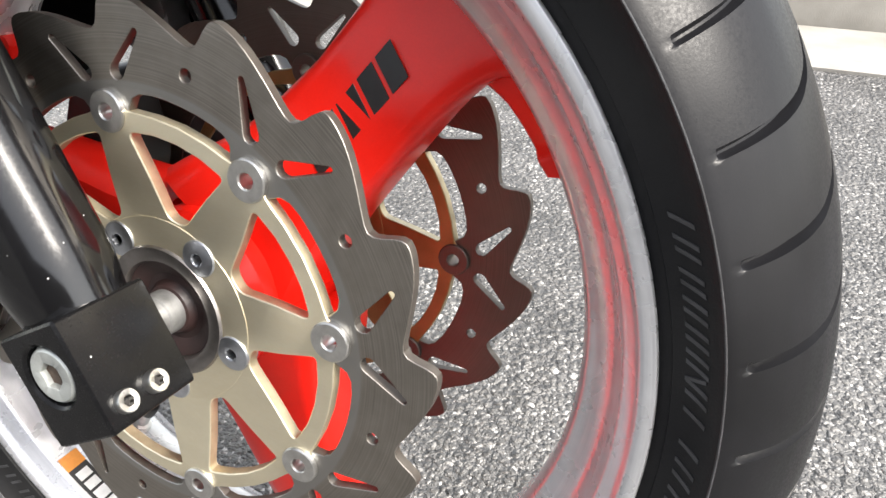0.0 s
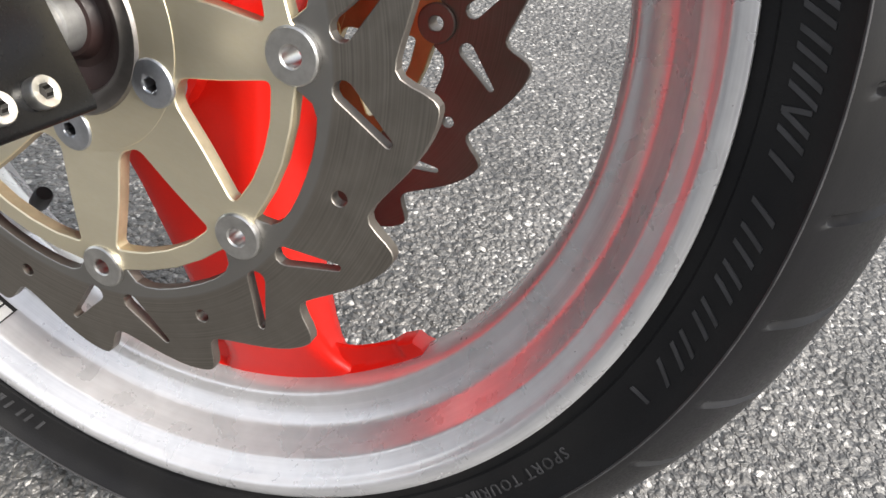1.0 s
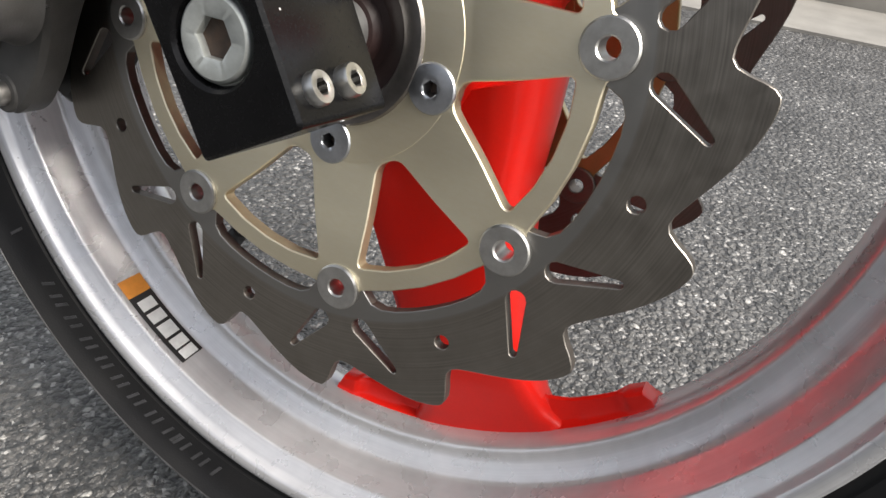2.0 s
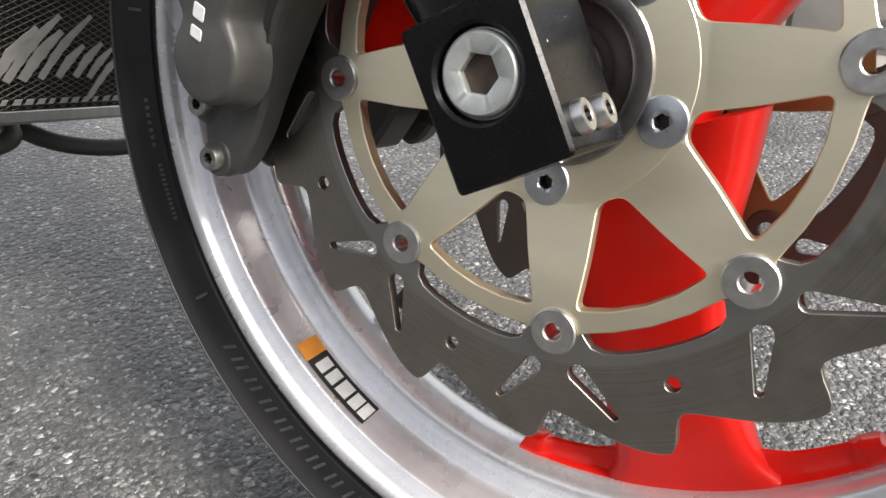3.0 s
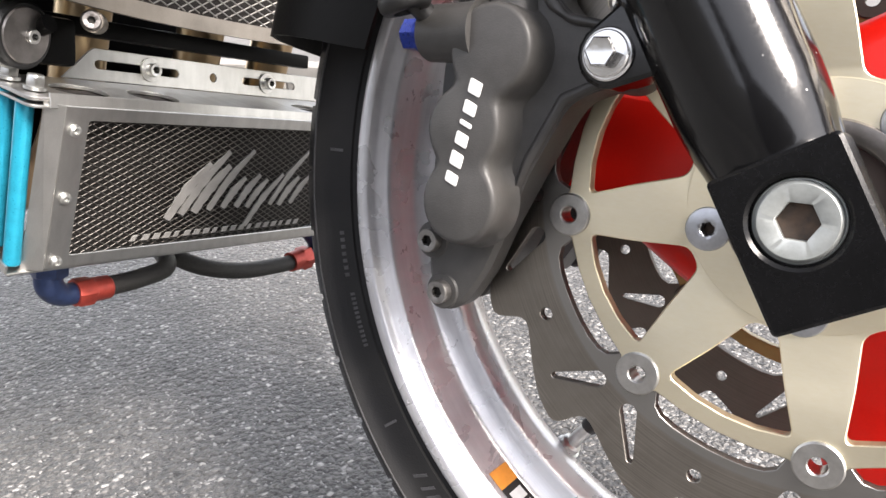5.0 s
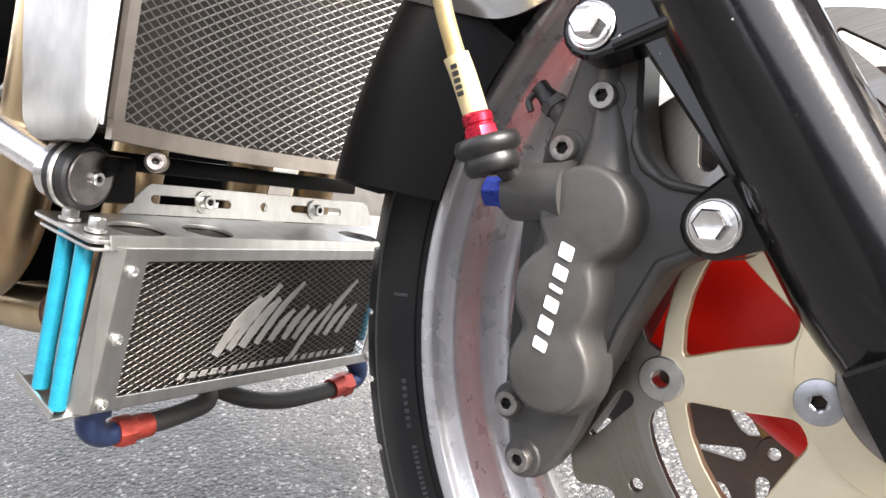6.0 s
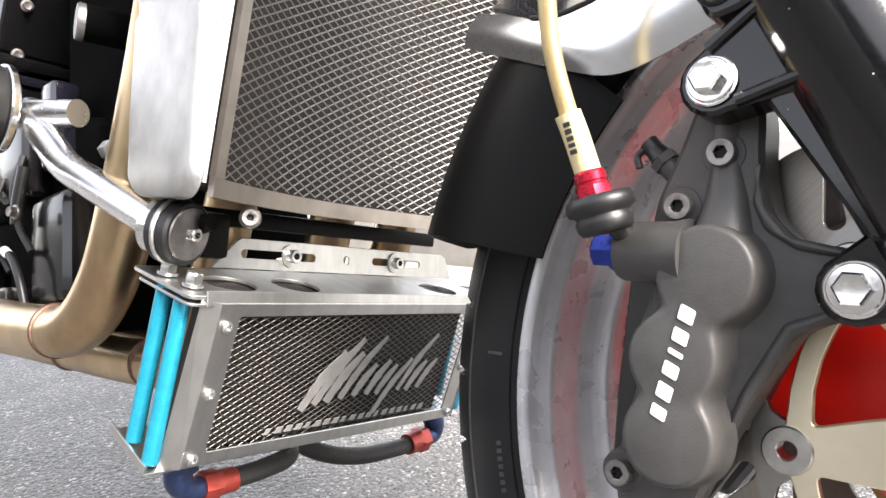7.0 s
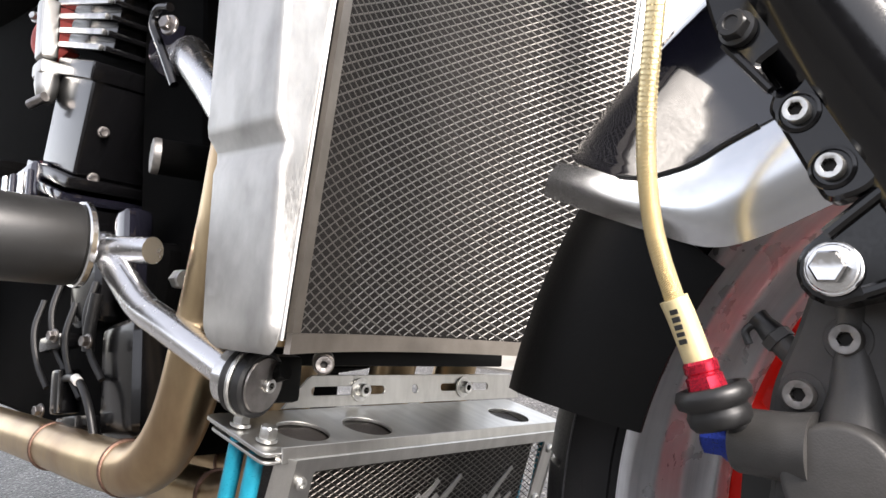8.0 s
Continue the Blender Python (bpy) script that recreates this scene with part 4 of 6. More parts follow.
def rotor_inner():
    """The ring's inner edge, with eight lobes that reach in to the buttons."""
    out = []
    for k in range(8):
        b = TURN0 - 45 * k
        for da, r in ((-6.2, 0.0985), (-6.9, 0.1020), (-8.2, 0.1062), (-10.5, 0.1084), (-14, 0.1091), (-18, 0.1092), (-22.5, 0.1092), (-27, 0.1092), (-31, 0.1091), (-34.5, 0.1084), (-36.8, 0.1062), (-38.1, 0.1020), (-38.8, 0.0985), (-41, 0.0930), (-45, 0.0915), (-49, 0.0930)):
            out.append(polar(r, b + da))
    return out[::1]


def rotor_holes():
    hs = []
    for k in range(8):
        b = TURN0 + 45 * k
        hs.append(capsule(polar(0.1172, b + 4.7), polar(0.1347, b + 10.8), 0.0039, 0.0015))
        hs.append(capsule(polar(0.1172, b - 4.8), polar(0.1345, b - 10.6), 0.0039, 0.0015))
        hs.append(ring_loop(*polar(0.1000, b), 0.0046, 14))
        hs.append(ring_loop(*polar(0.1232, b + 22.3), 0.0030, 16))
    return hs


def carrier_loops():
    outer = []
    for k in range(8):
        b = TURN0 + 45 * k
        for da, r in ((-6.0, 0.1005), (-4.0, 0.1035), (0, 0.1065), (4.0, 0.1035), (6.0, 0.1005), (8.5, 0.1000), (14, 0.1000), (22.5, 0.1000), (31, 0.1000), (36.5, 0.1000)):
            outer.append(polar(r, b + da))
    holes = []
    for k in range(8):
        c = TURN0 + 45 * k + 22.5
        w = [polar(0.0512, c - 5.5), polar(0.0512, c + 5.5), polar(0.0710, c + 12.3), polar(0.0910, c + 16.8), polar(0.0918, c + 8), polar(0.0920, c), polar(0.0918, c - 8), polar(0.0910, c - 16.8), polar(0.0710, c - 12.3)]
        holes.append(rounded(w, [0.004, 0.004, 0.004, 0.0035, 0.002, 0.002, 0.002, 0.0035, 0.004], 4))
    holes.append(ring_loop(0, 0, 0.0300, 48))
    for k in range(8):
        holes.append(ring_loop(*polar(0.1000, TURN0 + 45 * k), 0.0046, 14))
    for k in range(5):
        holes.append(ring_loop(*polar(0.0418, -17 + 72 * k), 0.0040, 12))
    return outer, holes


disc = thing("brake_disc", (0, 0, 0), "wave-edged steel brake disc on champagne-gold carrier", "brake disc", "front brake discs")
def cut_edges(bm):
    """The cut walls of a flat part take the second material: dull, with edge shade in its colour."""
    bm.normal_update()
    for f in bm.faces:
        if abs(f.normal.y) < 0.55:
            f.material_index = 1
    return bm


part("rotor", cut_edges(plate(wave_outline(), [rotor_inner()] + rotor_holes(), -0.0025, 0.0025, 0.0003)), [STEEL, CUTSTEEL], disc, "grey-brown slotted steel friction ring", sharp=30)
co, ch = carrier_loops()


def dished(bm, depth=0.0056):
    """The carrier's arms slope inwards to its middle."""
    for v in bm.verts:
        k = min(max((0.0880 - math.hypot(v.co.x, v.co.z)) / 0.036, 0), 1)
        v.co.y += depth * k
    return bm


part("carrier", dished(cut_edges(plate(co, ch, -0.0033, 0.0030, 0.0005))), [GOLD, CUTGOLD], disc, "champagne-gold alloy eight-armed carrier", sharp=30)
part("hub_boss", dished(plate(ring_loop(0, 0, 0.0496, 72), [ring_loop(0, 0, 0.0300, 48)] + [ring_loop(*polar(0.0418, -17 + 72 * k), 0.0040, 12) for k in range(5)], -0.0037, -0.0025, 0.0002)), GOLD, disc, "turned gold boss round the hub", sharp=30)
but = lathe((0.1, -0.0010, 0), (0, -1, 0), [(0.0036, -0.005), (0.0036, 0.0034), (0.0042, 0.0040), (0.0090, 0.0040), (0.0097, 0.0034), (0.0097, 0.0016), (0.0070, 0.0014), (0.0070, -0.007), (0.0036, -0.007), (0.0036, -0.005)], 32)
first = part("button", but, WASHER, disc, "bare steel button with a centre hole")
for k in range(8):
    ob = first if k == 0 else again("button", first.data, disc, "bare steel button with a centre hole")
    ob.matrix_basis = pose(0, 0, 0, 0, -(TURN0 + 45 * k), 0)
scr = lathe((0.0418, 0.0022, 0), (0, -1, 0), [(0, -0.007), (0.0093, -0.007), (0.0093, 0.0006), (0.0088, 0.0012), (0.0046, 0.0022), (0.0033, 0.0021), (0.0029, 0.0016), (0.0027, -0.0050), (0, -0.0050)], 30, hexes=(6, 7))
first = part("carrier_screw", scr, BLUEZINC, disc, "zinc-plated hexagon socket screw")
for k in range(5):
    ob = first if k == 0 else again("carrier_screw", first.data, disc, "zinc-plated hexagon socket screw")
    ob.matrix_basis = pose(0, 0, 0, 0, -(-17 + 72 * k), 0)
# Dark discs laid in the carrier screws to stand for the shade inside.
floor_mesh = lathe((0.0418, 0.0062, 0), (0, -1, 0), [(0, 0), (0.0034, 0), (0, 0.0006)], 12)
first = part("socket_floor", floor_mesh, RUSTSHADE, disc, "dark disc painted as socket shade")
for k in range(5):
    ob = first if k == 0 else again("socket_floor", first.data, disc, "dark disc painted as socket shade")
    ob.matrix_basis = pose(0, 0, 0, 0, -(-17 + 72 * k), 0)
disc.matrix_world = BIKE @ pose(0.0003, 0.0040, 0.0002)
disc2 = copy_thing(disc, BIKE @ pose(0, 0.1370, 0, 0, 7.9, 0))
tagged(disc2, "wave-edged steel brake disc, browned for shade and red reflection")
# The far disc takes the shaded copies of its metals.
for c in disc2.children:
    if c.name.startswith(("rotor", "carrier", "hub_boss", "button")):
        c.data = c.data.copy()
        c.data.materials[0] = SHADESTEEL if c.name.startswith(("rotor", "button")) else SHADEGOLD

# hub seal and axle spacer between fork and hub
spacer = thing("axle_spacer", (0, -0.006, 0), "bare steel axle spacer with dark dust seal", "spacer")
part("seal_ring", lathe((0, 0.0140, 0), (0, -1, 0), [(0.0262, 0), (0.0345, 0), (0.0350, 0.0082), (0.0342, 0.0095), (0.0300, 0.0098), (0.0272, 0.0088), (0.0262, 0.0070), (0.0262, 0)], 64), DARKSTEEL, spacer, "dark steel seal ring")
part("dust_seal", lathe((0, 0.0140, 0), (0, -1, 0), [(0.0100, 0), (0.0261, 0), (0.0261, 0.0052), (0.0235, 0.0046), (0.0180, 0.0020), (0.0150, 0.0026), (0.0128, 0.0062), (0.0112, 0.0066), (0.0100, 0.0050), (0.0100, 0)], 56), SEALRUBBER, spacer, "dusty maroon rubber lip seal")
part("collar", lathe((0, 0.0150, 0), (0, -1, 0), [(0, 0), (0.0112, 0), (0.0112, 0.010), (0.0110, 0.016), (0.0100, 0.0168), (0.0100, 0.0200), (0.0108, 0.0206), (0.0108, 0.0285), (0, 0.0285)], 40), DULLZINC, spacer, "dull zinc collar")

# ---- fork legs ----
RAKE = 30.5
FU = Vector((-math.sin(radians(RAKE)), 0, math.cos(radians(RAKE))))   # up the leg
FN = Vector((math.cos(radians(RAKE)), 0, math.sin(radians(RAKE))))    # forward of the leg


def fork_point(n, y, u):
    return FN * n + FU * u + V(0, y, 0)


def fork_plate(outer, y0, y1, chamfer=0.001, holes=()):
    """A plate whose outline is given forward of and up the fork leg."""
    return plate([((FN * n + FU * u).x, (FN * n + FU * u).z) for n, u in outer], list(holes), y0, y1, chamfer)


fork = thing("fork_leg", fork_point(0, -0.035, -0.034), "black painted fork leg with square axle clamp", "fork leg", "front fork")
FY, FR = -0.0325, 0.0258
leg = part("leg_tube", lathe(fork_point(-0.002, FY, 0.010), FU, [(0, 0), (0.0222, 0), (0.0226, 0.0105), (0.0232, 0.0150), (0.0243, 0.0210), (0.0252, 0.0290), (FR, 0.0370), (FR, 0.30), (FR + 0.002, 0.302), (FR + 0.002, 0.34), (FR - 0.004, 0.344), (0.0215, 0.346), (0.0215, 0.62), (0, 0.62)], 72), BLACK, fork, "gloss black fork slider", sharp=50)
clamp = part("axle_clamp", fork_plate(rounded([(-0.0205, -0.0318), (0.0202, -0.0325), (0.0212, 0.0213), (-0.0205, 0.0222)], 0.0022, 4), -0.0602, -0.0125, 0.0012, [ring_loop(0, 0, 0.0144, 40)]), CLAMPBLACK, fork, "square black axle clamp")
part("axle_bolt", lathe((0, -0.0542, 0), (0, -1, 0), [(0, 0), (0.0137, 0), (0.0137, 0.0020), (0.0135, 0.0022), (0.0130, 0.0022), (0.0130, 0.0038), (0.0126, 0.0046), (0.0118, 0.0052), (0.0068, 0.0052), (0.0063, 0.0048), (0.0060, -0.003), (0, -0.003)], 48, hexes=(9, 10)), PLATED, fork, "zinc axle bolt with hexagon socket")
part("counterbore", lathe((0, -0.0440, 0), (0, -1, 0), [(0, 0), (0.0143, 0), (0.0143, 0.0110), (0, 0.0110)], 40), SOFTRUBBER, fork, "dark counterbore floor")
part("socket_floor", lathe((0, -0.0552, 0), (0, -1, 0), [(0, 0), (0.0068, 0), (0.0068, 0.0010), (0, 0.0004)], 24), RUSTSHADE, fork, "rusty socket floor")
for (px, py, pz) in ((0.0295, -0.0490, -0.0085), (0.0305, -0.0330, -0.0075)):
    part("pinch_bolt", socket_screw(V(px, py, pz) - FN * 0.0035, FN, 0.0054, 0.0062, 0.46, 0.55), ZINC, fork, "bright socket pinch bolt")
# caliper lugs on the back of the leg
LUG1, LUG2 = Vector((-0.0724, 0, 0.0508)), Vector((-0.1220, 0, 0.1221))


def nu(p):
    return (p.dot(FN), p.dot(FU))


n1, u1 = nu(LUG1)
n2, u2 = nu(LUG2)


def arm_outline(n, u, r, root_lo, root_hi):
    pts = [(-0.010, root_lo), (-0.010, root_hi)]
    arc = []
    for i in range(9):
        a = math.pi / 2 + math.pi * i / 8
        arc.append((n + r * math.cos(a), u + r * math.sin(a)))
    return pts + arc


part("caliper_lug", fork_plate(arm_outline(n1, u1, 0.0125, u1 - 0.018, u1 + 0.018), -0.0440, -0.0246, 0.0015), BLACK, fork, "black lower caliper lug")
part("caliper_lug", fork_plate(arm_outline(n2, u2, 0.0125, u2 - 0.022, u2 + 0.020), -0.0500, -0.0296, 0.0015), BLACK, fork, "black upper caliper lug")
for a, b in (((-0.014, u2 - 0.016), (n2 + 0.004, u2 - 0.0115)), ((-0.014, u2 + 0.016), (n2 + 0.004, u2 + 0.0115))):
    part("lug_rib", tube([fork_point(a[0], -0.0500, a[1]), fork_point((a[0] + b[0]) / 2, -0.0505, (a[1] + b[1]) / 2), fork_point(b[0], -0.0505, b[1])], 0.0026, 10, 4), BLACK, fork, "raised black rib")
part("lug_web", fork_plate(rounded([(-0.0150, u1 + 0.004), (-0.0255, u1 + 0.012), (-0.0310, u2 - 0.018), (-0.0310, u2 - 0.004), (-0.0150, u2 + 0.006)], 0.002, 3), -0.0480, -0.0300, 0.0015), BLACK, fork, "flat black web along the leg")
# fender bracket pad on the leg
P_HI, P_LO = Vector((-0.1331, -0.0571, 0.1776)), Vector((-0.1221, -0.0541, 0.1564))
pad = rounded([(-0.1240, 0.1440), (-0.1395, 0.1730), (-0.1440, 0.1800), (-0.1420, 0.1860), (-0.1540, 0.2015), (-0.1640, 0.2130), (-0.1700, 0.2330), (-0.1380, 0.2330), (-0.1210, 0.2000), (-0.1020, 0.1630), (-0.1100, 0.1480)], [0.004, 0.003, 0.004, 0.002, 0.002, 0.006, 0.006, 0.006, 0.004, 0.006, 0.006], 4)
window = rounded([(-0.1477, 0.1984), (-0.1383, 0.2043), (-0.1313, 0.1924), (-0.1339, 0.1877), (-0.1399, 0.1845)], 0.0022, 3)
part("fender_bracket", plate(pad, [window], -0.0535, -0.0420, 0.0016), BLACK, fork, "black cast fender bracket with a cut-out")
part("bracket_back", plate([(-0.1290, 0.1500), (-0.1560, 0.2080), (-0.1380, 0.2330), (-0.1020, 0.1630)], [], -0.0415, -0.0300, 0.001), PLASTIC, fork, "dark spacer behind the bracket")
for p in (P_HI, P_LO):
    part("bracket_ear", lathe((p.x, -0.0530, p.z), (0, -1, 0), [(0, 0), (0.0080, 0), (0.0076, 0.0012), (0.0064, 0.0016), (0.0060, 0.0006), (0, 0.0006)], 32), BLACK, fork, "raised rim round a screw")
part("bracket_edge", tube([(-0.1600, -0.0535, 0.2080), (-0.1520, -0.0540, 0.1985), (-0.1425, -0.0540, 0.1870)], 0.0018, 8, 4), BLACK, fork, "rounded bracket edge")

# ---- caliper ----
caliper = thing("brake_caliper", (-0.130, -0.030, 0.02), "dark grey six-piston brake caliper with raised white bars", "brake caliper", "front brake calipers")
PIST = ((-0.1213, 0.0520, 0.0182), (-0.1312, 0.0200, 0.0168), (-0.1305, -0.0110, 0.0176))


def blob(p, grow):
    """Signed distance to the three cylinders, joined softly."""
    k = 0.0035
    s = sum(math.exp(-(math.hypot(p[0] - x, p[1] - z) - r) / k) for x, z, r in PIST)
    return -k * math.log(max(s, 1e-300)) - grow


def blob_outline(grow, n=28):
    """The outline round the three cylinders, walked up one flank and down the other."""
    axis = [Vector((-0.1305, -0.0110)), Vector((-0.1312, 0.0200)), Vector((-0.1213, 0.0520))]
    pts = []

    def cast(c, d):
        lo, hi = 0.0, 0.05
        for _ in range(26):
            m = (lo + hi) / 2
            if blob(c + d * m, grow) < 0:
                lo = m
            else:
                hi = m
        return tuple(c + d * lo)
    for i in range(n):
        t = i / n * 2
        c = axis[0].lerp(axis[1], t) if t < 1 else axis[1].lerp(axis[2], t - 1)
        pts.append(cast(c, Vector((1, 0))))
    for i in range(19):
        a = math.pi * i / 18
        pts.append(cast(axis[2], Vector((math.cos(a), math.sin(a)))))
    for i in range(n):
        t = 2 - (i + 1) / n * 2
        c = axis[0].lerp(axis[1], t) if t < 1 else axis[1].lerp(axis[2], t - 1)
        pts.append(cast(c, Vector((-1, 0))))
    for i in range(1, 18):
        a = math.pi + math.pi * i / 18
        pts.append(cast(axis[0], Vector((math.cos(a), math.sin(a)))))
    return pts


def stack(loops):
    """A solid lofted through outlines of one count, each at its own y."""
    bm = bmesh.new()
    rows = [[bm.verts.new((p[0], y, p[1])) for p in lp] for lp, y in loops]
    for a, b in zip(rows, rows[1:]):
        for i in range(len(a)):
            j = (i + 1) % len(a)
            bm.faces.new((a[i], a[j], b[j], b[i]))
    for row, (lp, y) in ((rows[0], loops[0]), (rows[-1], loops[-1])):
        for t in tessellate_polygon([[Vector((p[0], p[1], 0)) for p in lp]]):
            bm.faces.new([row[i] for i in t])
    return bm


BODY = [(-0.1130, 0.1325), (-0.1300, 0.1335), (-0.1345, 0.1180), (-0.1400, 0.1000), (-0.1480, 0.0800), (-0.1500, 0.0600), (-0.1470, 0.0420), (-0.1530, 0.0250), (-0.1500, 0.0050), (-0.1560, -0.0150), (-0.1615, -0.0300), (-0.1590, -0.0450),
        (-0.1560, -0.0620), (-0.1470, -0.0670), (-0.1370, -0.0610), (-0.1265, -0.0440), (-0.1180, -0.0210), (-0.1045, 0.0080), (-0.0920, 0.0330), (-0.0800, 0.0390), (-0.0640, 0.0420), (-0.0610, 0.0580), (-0.0740, 0.0650), (-0.0930, 0.0660), (-0.1030, 0.0760), (-0.1075, 0.0960), (-0.1080, 0.1150)]
body_loop = rounded(BODY, 0.007, 4)


def receding(bm):
    """The casting's near face falls away towards its lower end."""
    for v in bm.verts:
        if v.co.y < -0.015:
            k = min(max((0.004 - v.co.z) / 0.036, 0), 1)
            v.co.y += 0.0090 * k * k * (3 - 2 * k)
    return bm


body = part("caliper_body", receding(plate(body_loop, [], -0.0300, -0.0060, 0.0022)), CALGREY, caliper, "dark grey cast caliper half", sharp=40)
part("piston_housing", stack([(blob_outline(0.0035), -0.0290), (blob_outline(0.0020), -0.0320), (blob_outline(0.0010), -0.0360), (blob_outline(0.0006), -0.0430), (blob_outline(0.0), -0.0452), (blob_outline(-0.0008), -0.0462), (blob_outline(-0.0020), -0.0466)]), CALGREY, caliper, "three joined round piston housings", sharp=60)
# ridges and arms on the casting
part("casting_ridge", tube([(-0.1205, -0.0285, 0.066), (-0.1200, -0.0270, 0.080), (-0.1215, -0.0250, 0.098), (-0.1215, -0.0250, 0.118)], [0.0125, 0.0090, 0.0068, 0.0072], 16, 5), CALGREY, caliper, "tapered casting ridge")
part("casting_ridge", plate(rounded([(-0.1090, 0.0960), (-0.1050, 0.0780), (-0.0960, 0.0680), (-0.0780, 0.0645), (-0.0760, 0.0610), (-0.0940, 0.0635), (-0.1050, 0.0700), (-0.1100, 0.0800)], 0.002, 3), [], -0.0325, -0.0280, 0.0014), CALGREY, caliper, "curved casting web", sharp=50)
part("casting_ridge", receding(plate(rounded([(-0.1160, -0.0160), (-0.1050, 0.0080), (-0.0925, 0.0325), (-0.0810, 0.0385), (-0.0640, 0.0415), (-0.0640, 0.0450), (-0.0825, 0.0425), (-0.0960, 0.0365), (-0.1090, 0.0100), (-0.1170, -0.0110)], 0.0016, 3), [], -0.0322, -0.0280, 0.0018)), CALGREY, caliper, "raised rib along the casting edge", sharp=50)
part("mount_boss", lathe((LUG1.x, -0.006, LUG1.z), (0, -1, 0), [(0, 0), (0.0125, 0), (0.0125, 0.022), (0.0118, 0.0235), (0, 0.0235)], 32), CALGREY, caliper, "round mounting boss")
part("mount_boss", lathe((LUG2.x, -0.006, LUG2.z), (0, -1, 0), [(0, 0), (0.0120, 0), (0.0120, 0.022), (0.0112, 0.0235), (0, 0.0235)], 32), CALGREY, caliper, "round mounting boss")
part("hose_port", lathe((-0.1300, -0.0370, 0.0595), (-1, 0.05, -0.02), [(0, 0), (0.0135, 0), (0.0125, 0.006), (0.0120, 0.026), (0.0112, 0.0275), (0, 0.0275)], 32), CALGREY, caliper, "round hose port")
part("bridge", plate(rounded([(-0.1400, 0.0900), (-0.1500, 0.0780), (-0.1530, 0.0600), (-0.1640, 0.0500), (-0.1660, 0.0000), (-0.1660, -0.0300), (-0.1600, -0.0600), (-0.1540, -0.0580), (-0.1560, -0.0300), (-0.1570, 0.0000), (-0.1540, 0.0300), (-0.1470, 0.0520), (-0.1400, 0.0700), (-0.1330, 0.0860)], 0.003, 3), [], -0.0120, 0.0300, 0.001), BLACKSATIN, caliper, "black bridge over the disc edge")
part("inner_half", plate(rounded([(-0.1260, 0.0950), (-0.1520, 0.0800), (-0.1660, 0.0400), (-0.1660, -0.0300), (-0.1560, -0.0620), (-0.1450, -0.0660), (-0.1300, -0.0420), (-0.1130, 0.0000), (-0.0980, 0.0400), (-0.1080, 0.0800)], 0.010, 4), [], 0.0070, 0.0380, 0.003), BLACKSATIN, caliper, "black inner caliper half")
for x, z, y in ((-0.1221, 0.0990, 0), (-0.1372, 0.0780, 0), (-0.1572, -0.0335, 0.0085), (-0.1497, -0.0570, 0.0085)):
    part("screw_boss", lathe((x, -0.026 + y, z), (0, -1, 0), [(0, -0.004), (0.0094, -0.004), (0.0088, 0.0035), (0.0080, 0.0044), (0, 0.0044)], 28), CALGREY, caliper, "round boss under a screw")
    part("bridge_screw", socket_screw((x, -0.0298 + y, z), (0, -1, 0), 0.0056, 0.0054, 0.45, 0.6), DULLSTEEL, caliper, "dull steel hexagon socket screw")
part("bleed_nipple", tube([(-0.1390, -0.020, 0.0885), (-0.1460, -0.021, 0.0955), (-0.1510, -0.0215, 0.1005)], [0.0052, 0.0050, 0.0044], 16, 4), CALGREY, caliper, "bleed screw boss")
part("bleed_cap", tube([(-0.1500, -0.0215, 0.0995), (-0.1535, -0.0215, 0.1030), (-0.1565, -0.0215, 0.1058)], [0.0050, 0.0040, 0.0044], 16, 4), SOFTRUBBER, caliper, "black rubber bleed cap")
part("cap_strap", tube([(-0.1560, -0.0230, 0.1040), (-0.1600, -0.0235, 0.1000), (-0.1585, -0.0235, 0.0950)], 0.0016, 8, 4), SOFTRUBBER, caliper, "rubber cap strap")
part("bleed_hex", lathe((-0.1470, -0.0211, 0.0965), (-0.7, 0, 0.7), [(0, 0), (0.0058, 0), (0.0058, 0.0040), (0, 0.0040)], 18, hexes=(1, 2)), CALGREY, caliper, "hexagon of the bleed screw", sharp=25)
L0, L1 = Vector((-0.1345, -0.0462, -0.0040)), Vector((-0.1245, -0.0462, 0.0440))
ldir = (L1 - L0).normalized()
lup = Vector((-ldir.z, 0, ldir.x))


def flat_shape(origin, ex, ey, outer, holes, thick):
    """A raised flat shape on the caliper's face, drawn along ex and up ey."""
    e, u = Vector(ex).normalized(), Vector(ey).normalized()
    at = lambda lp: [((origin + e * p + u * q).x, (origin + e * p + u * q).z) for p, q in lp]
    return plate(at(outer), [at(h) for h in holes], origin.y - thick, origin.y + 0.0004, 0.00015)


bar_h, slant_k, lx = 0.0062, 0.20, 0.0
for w in (0.0046, 0.0058, 0.0052, 0.0020, 0.0052, 0.0058):
    outer = rounded([(lx, 0), (lx + w, 0), (lx + w + bar_h * slant_k, bar_h), (lx + bar_h * slant_k, bar_h)], 0.0009, 3)
    part("lettering_bar", flat_shape(L0 - lup * 0.0032, ldir, lup, outer, [], 0.0008), WHITE, caliper, "raised white bar")
    lx += w + 0.0030
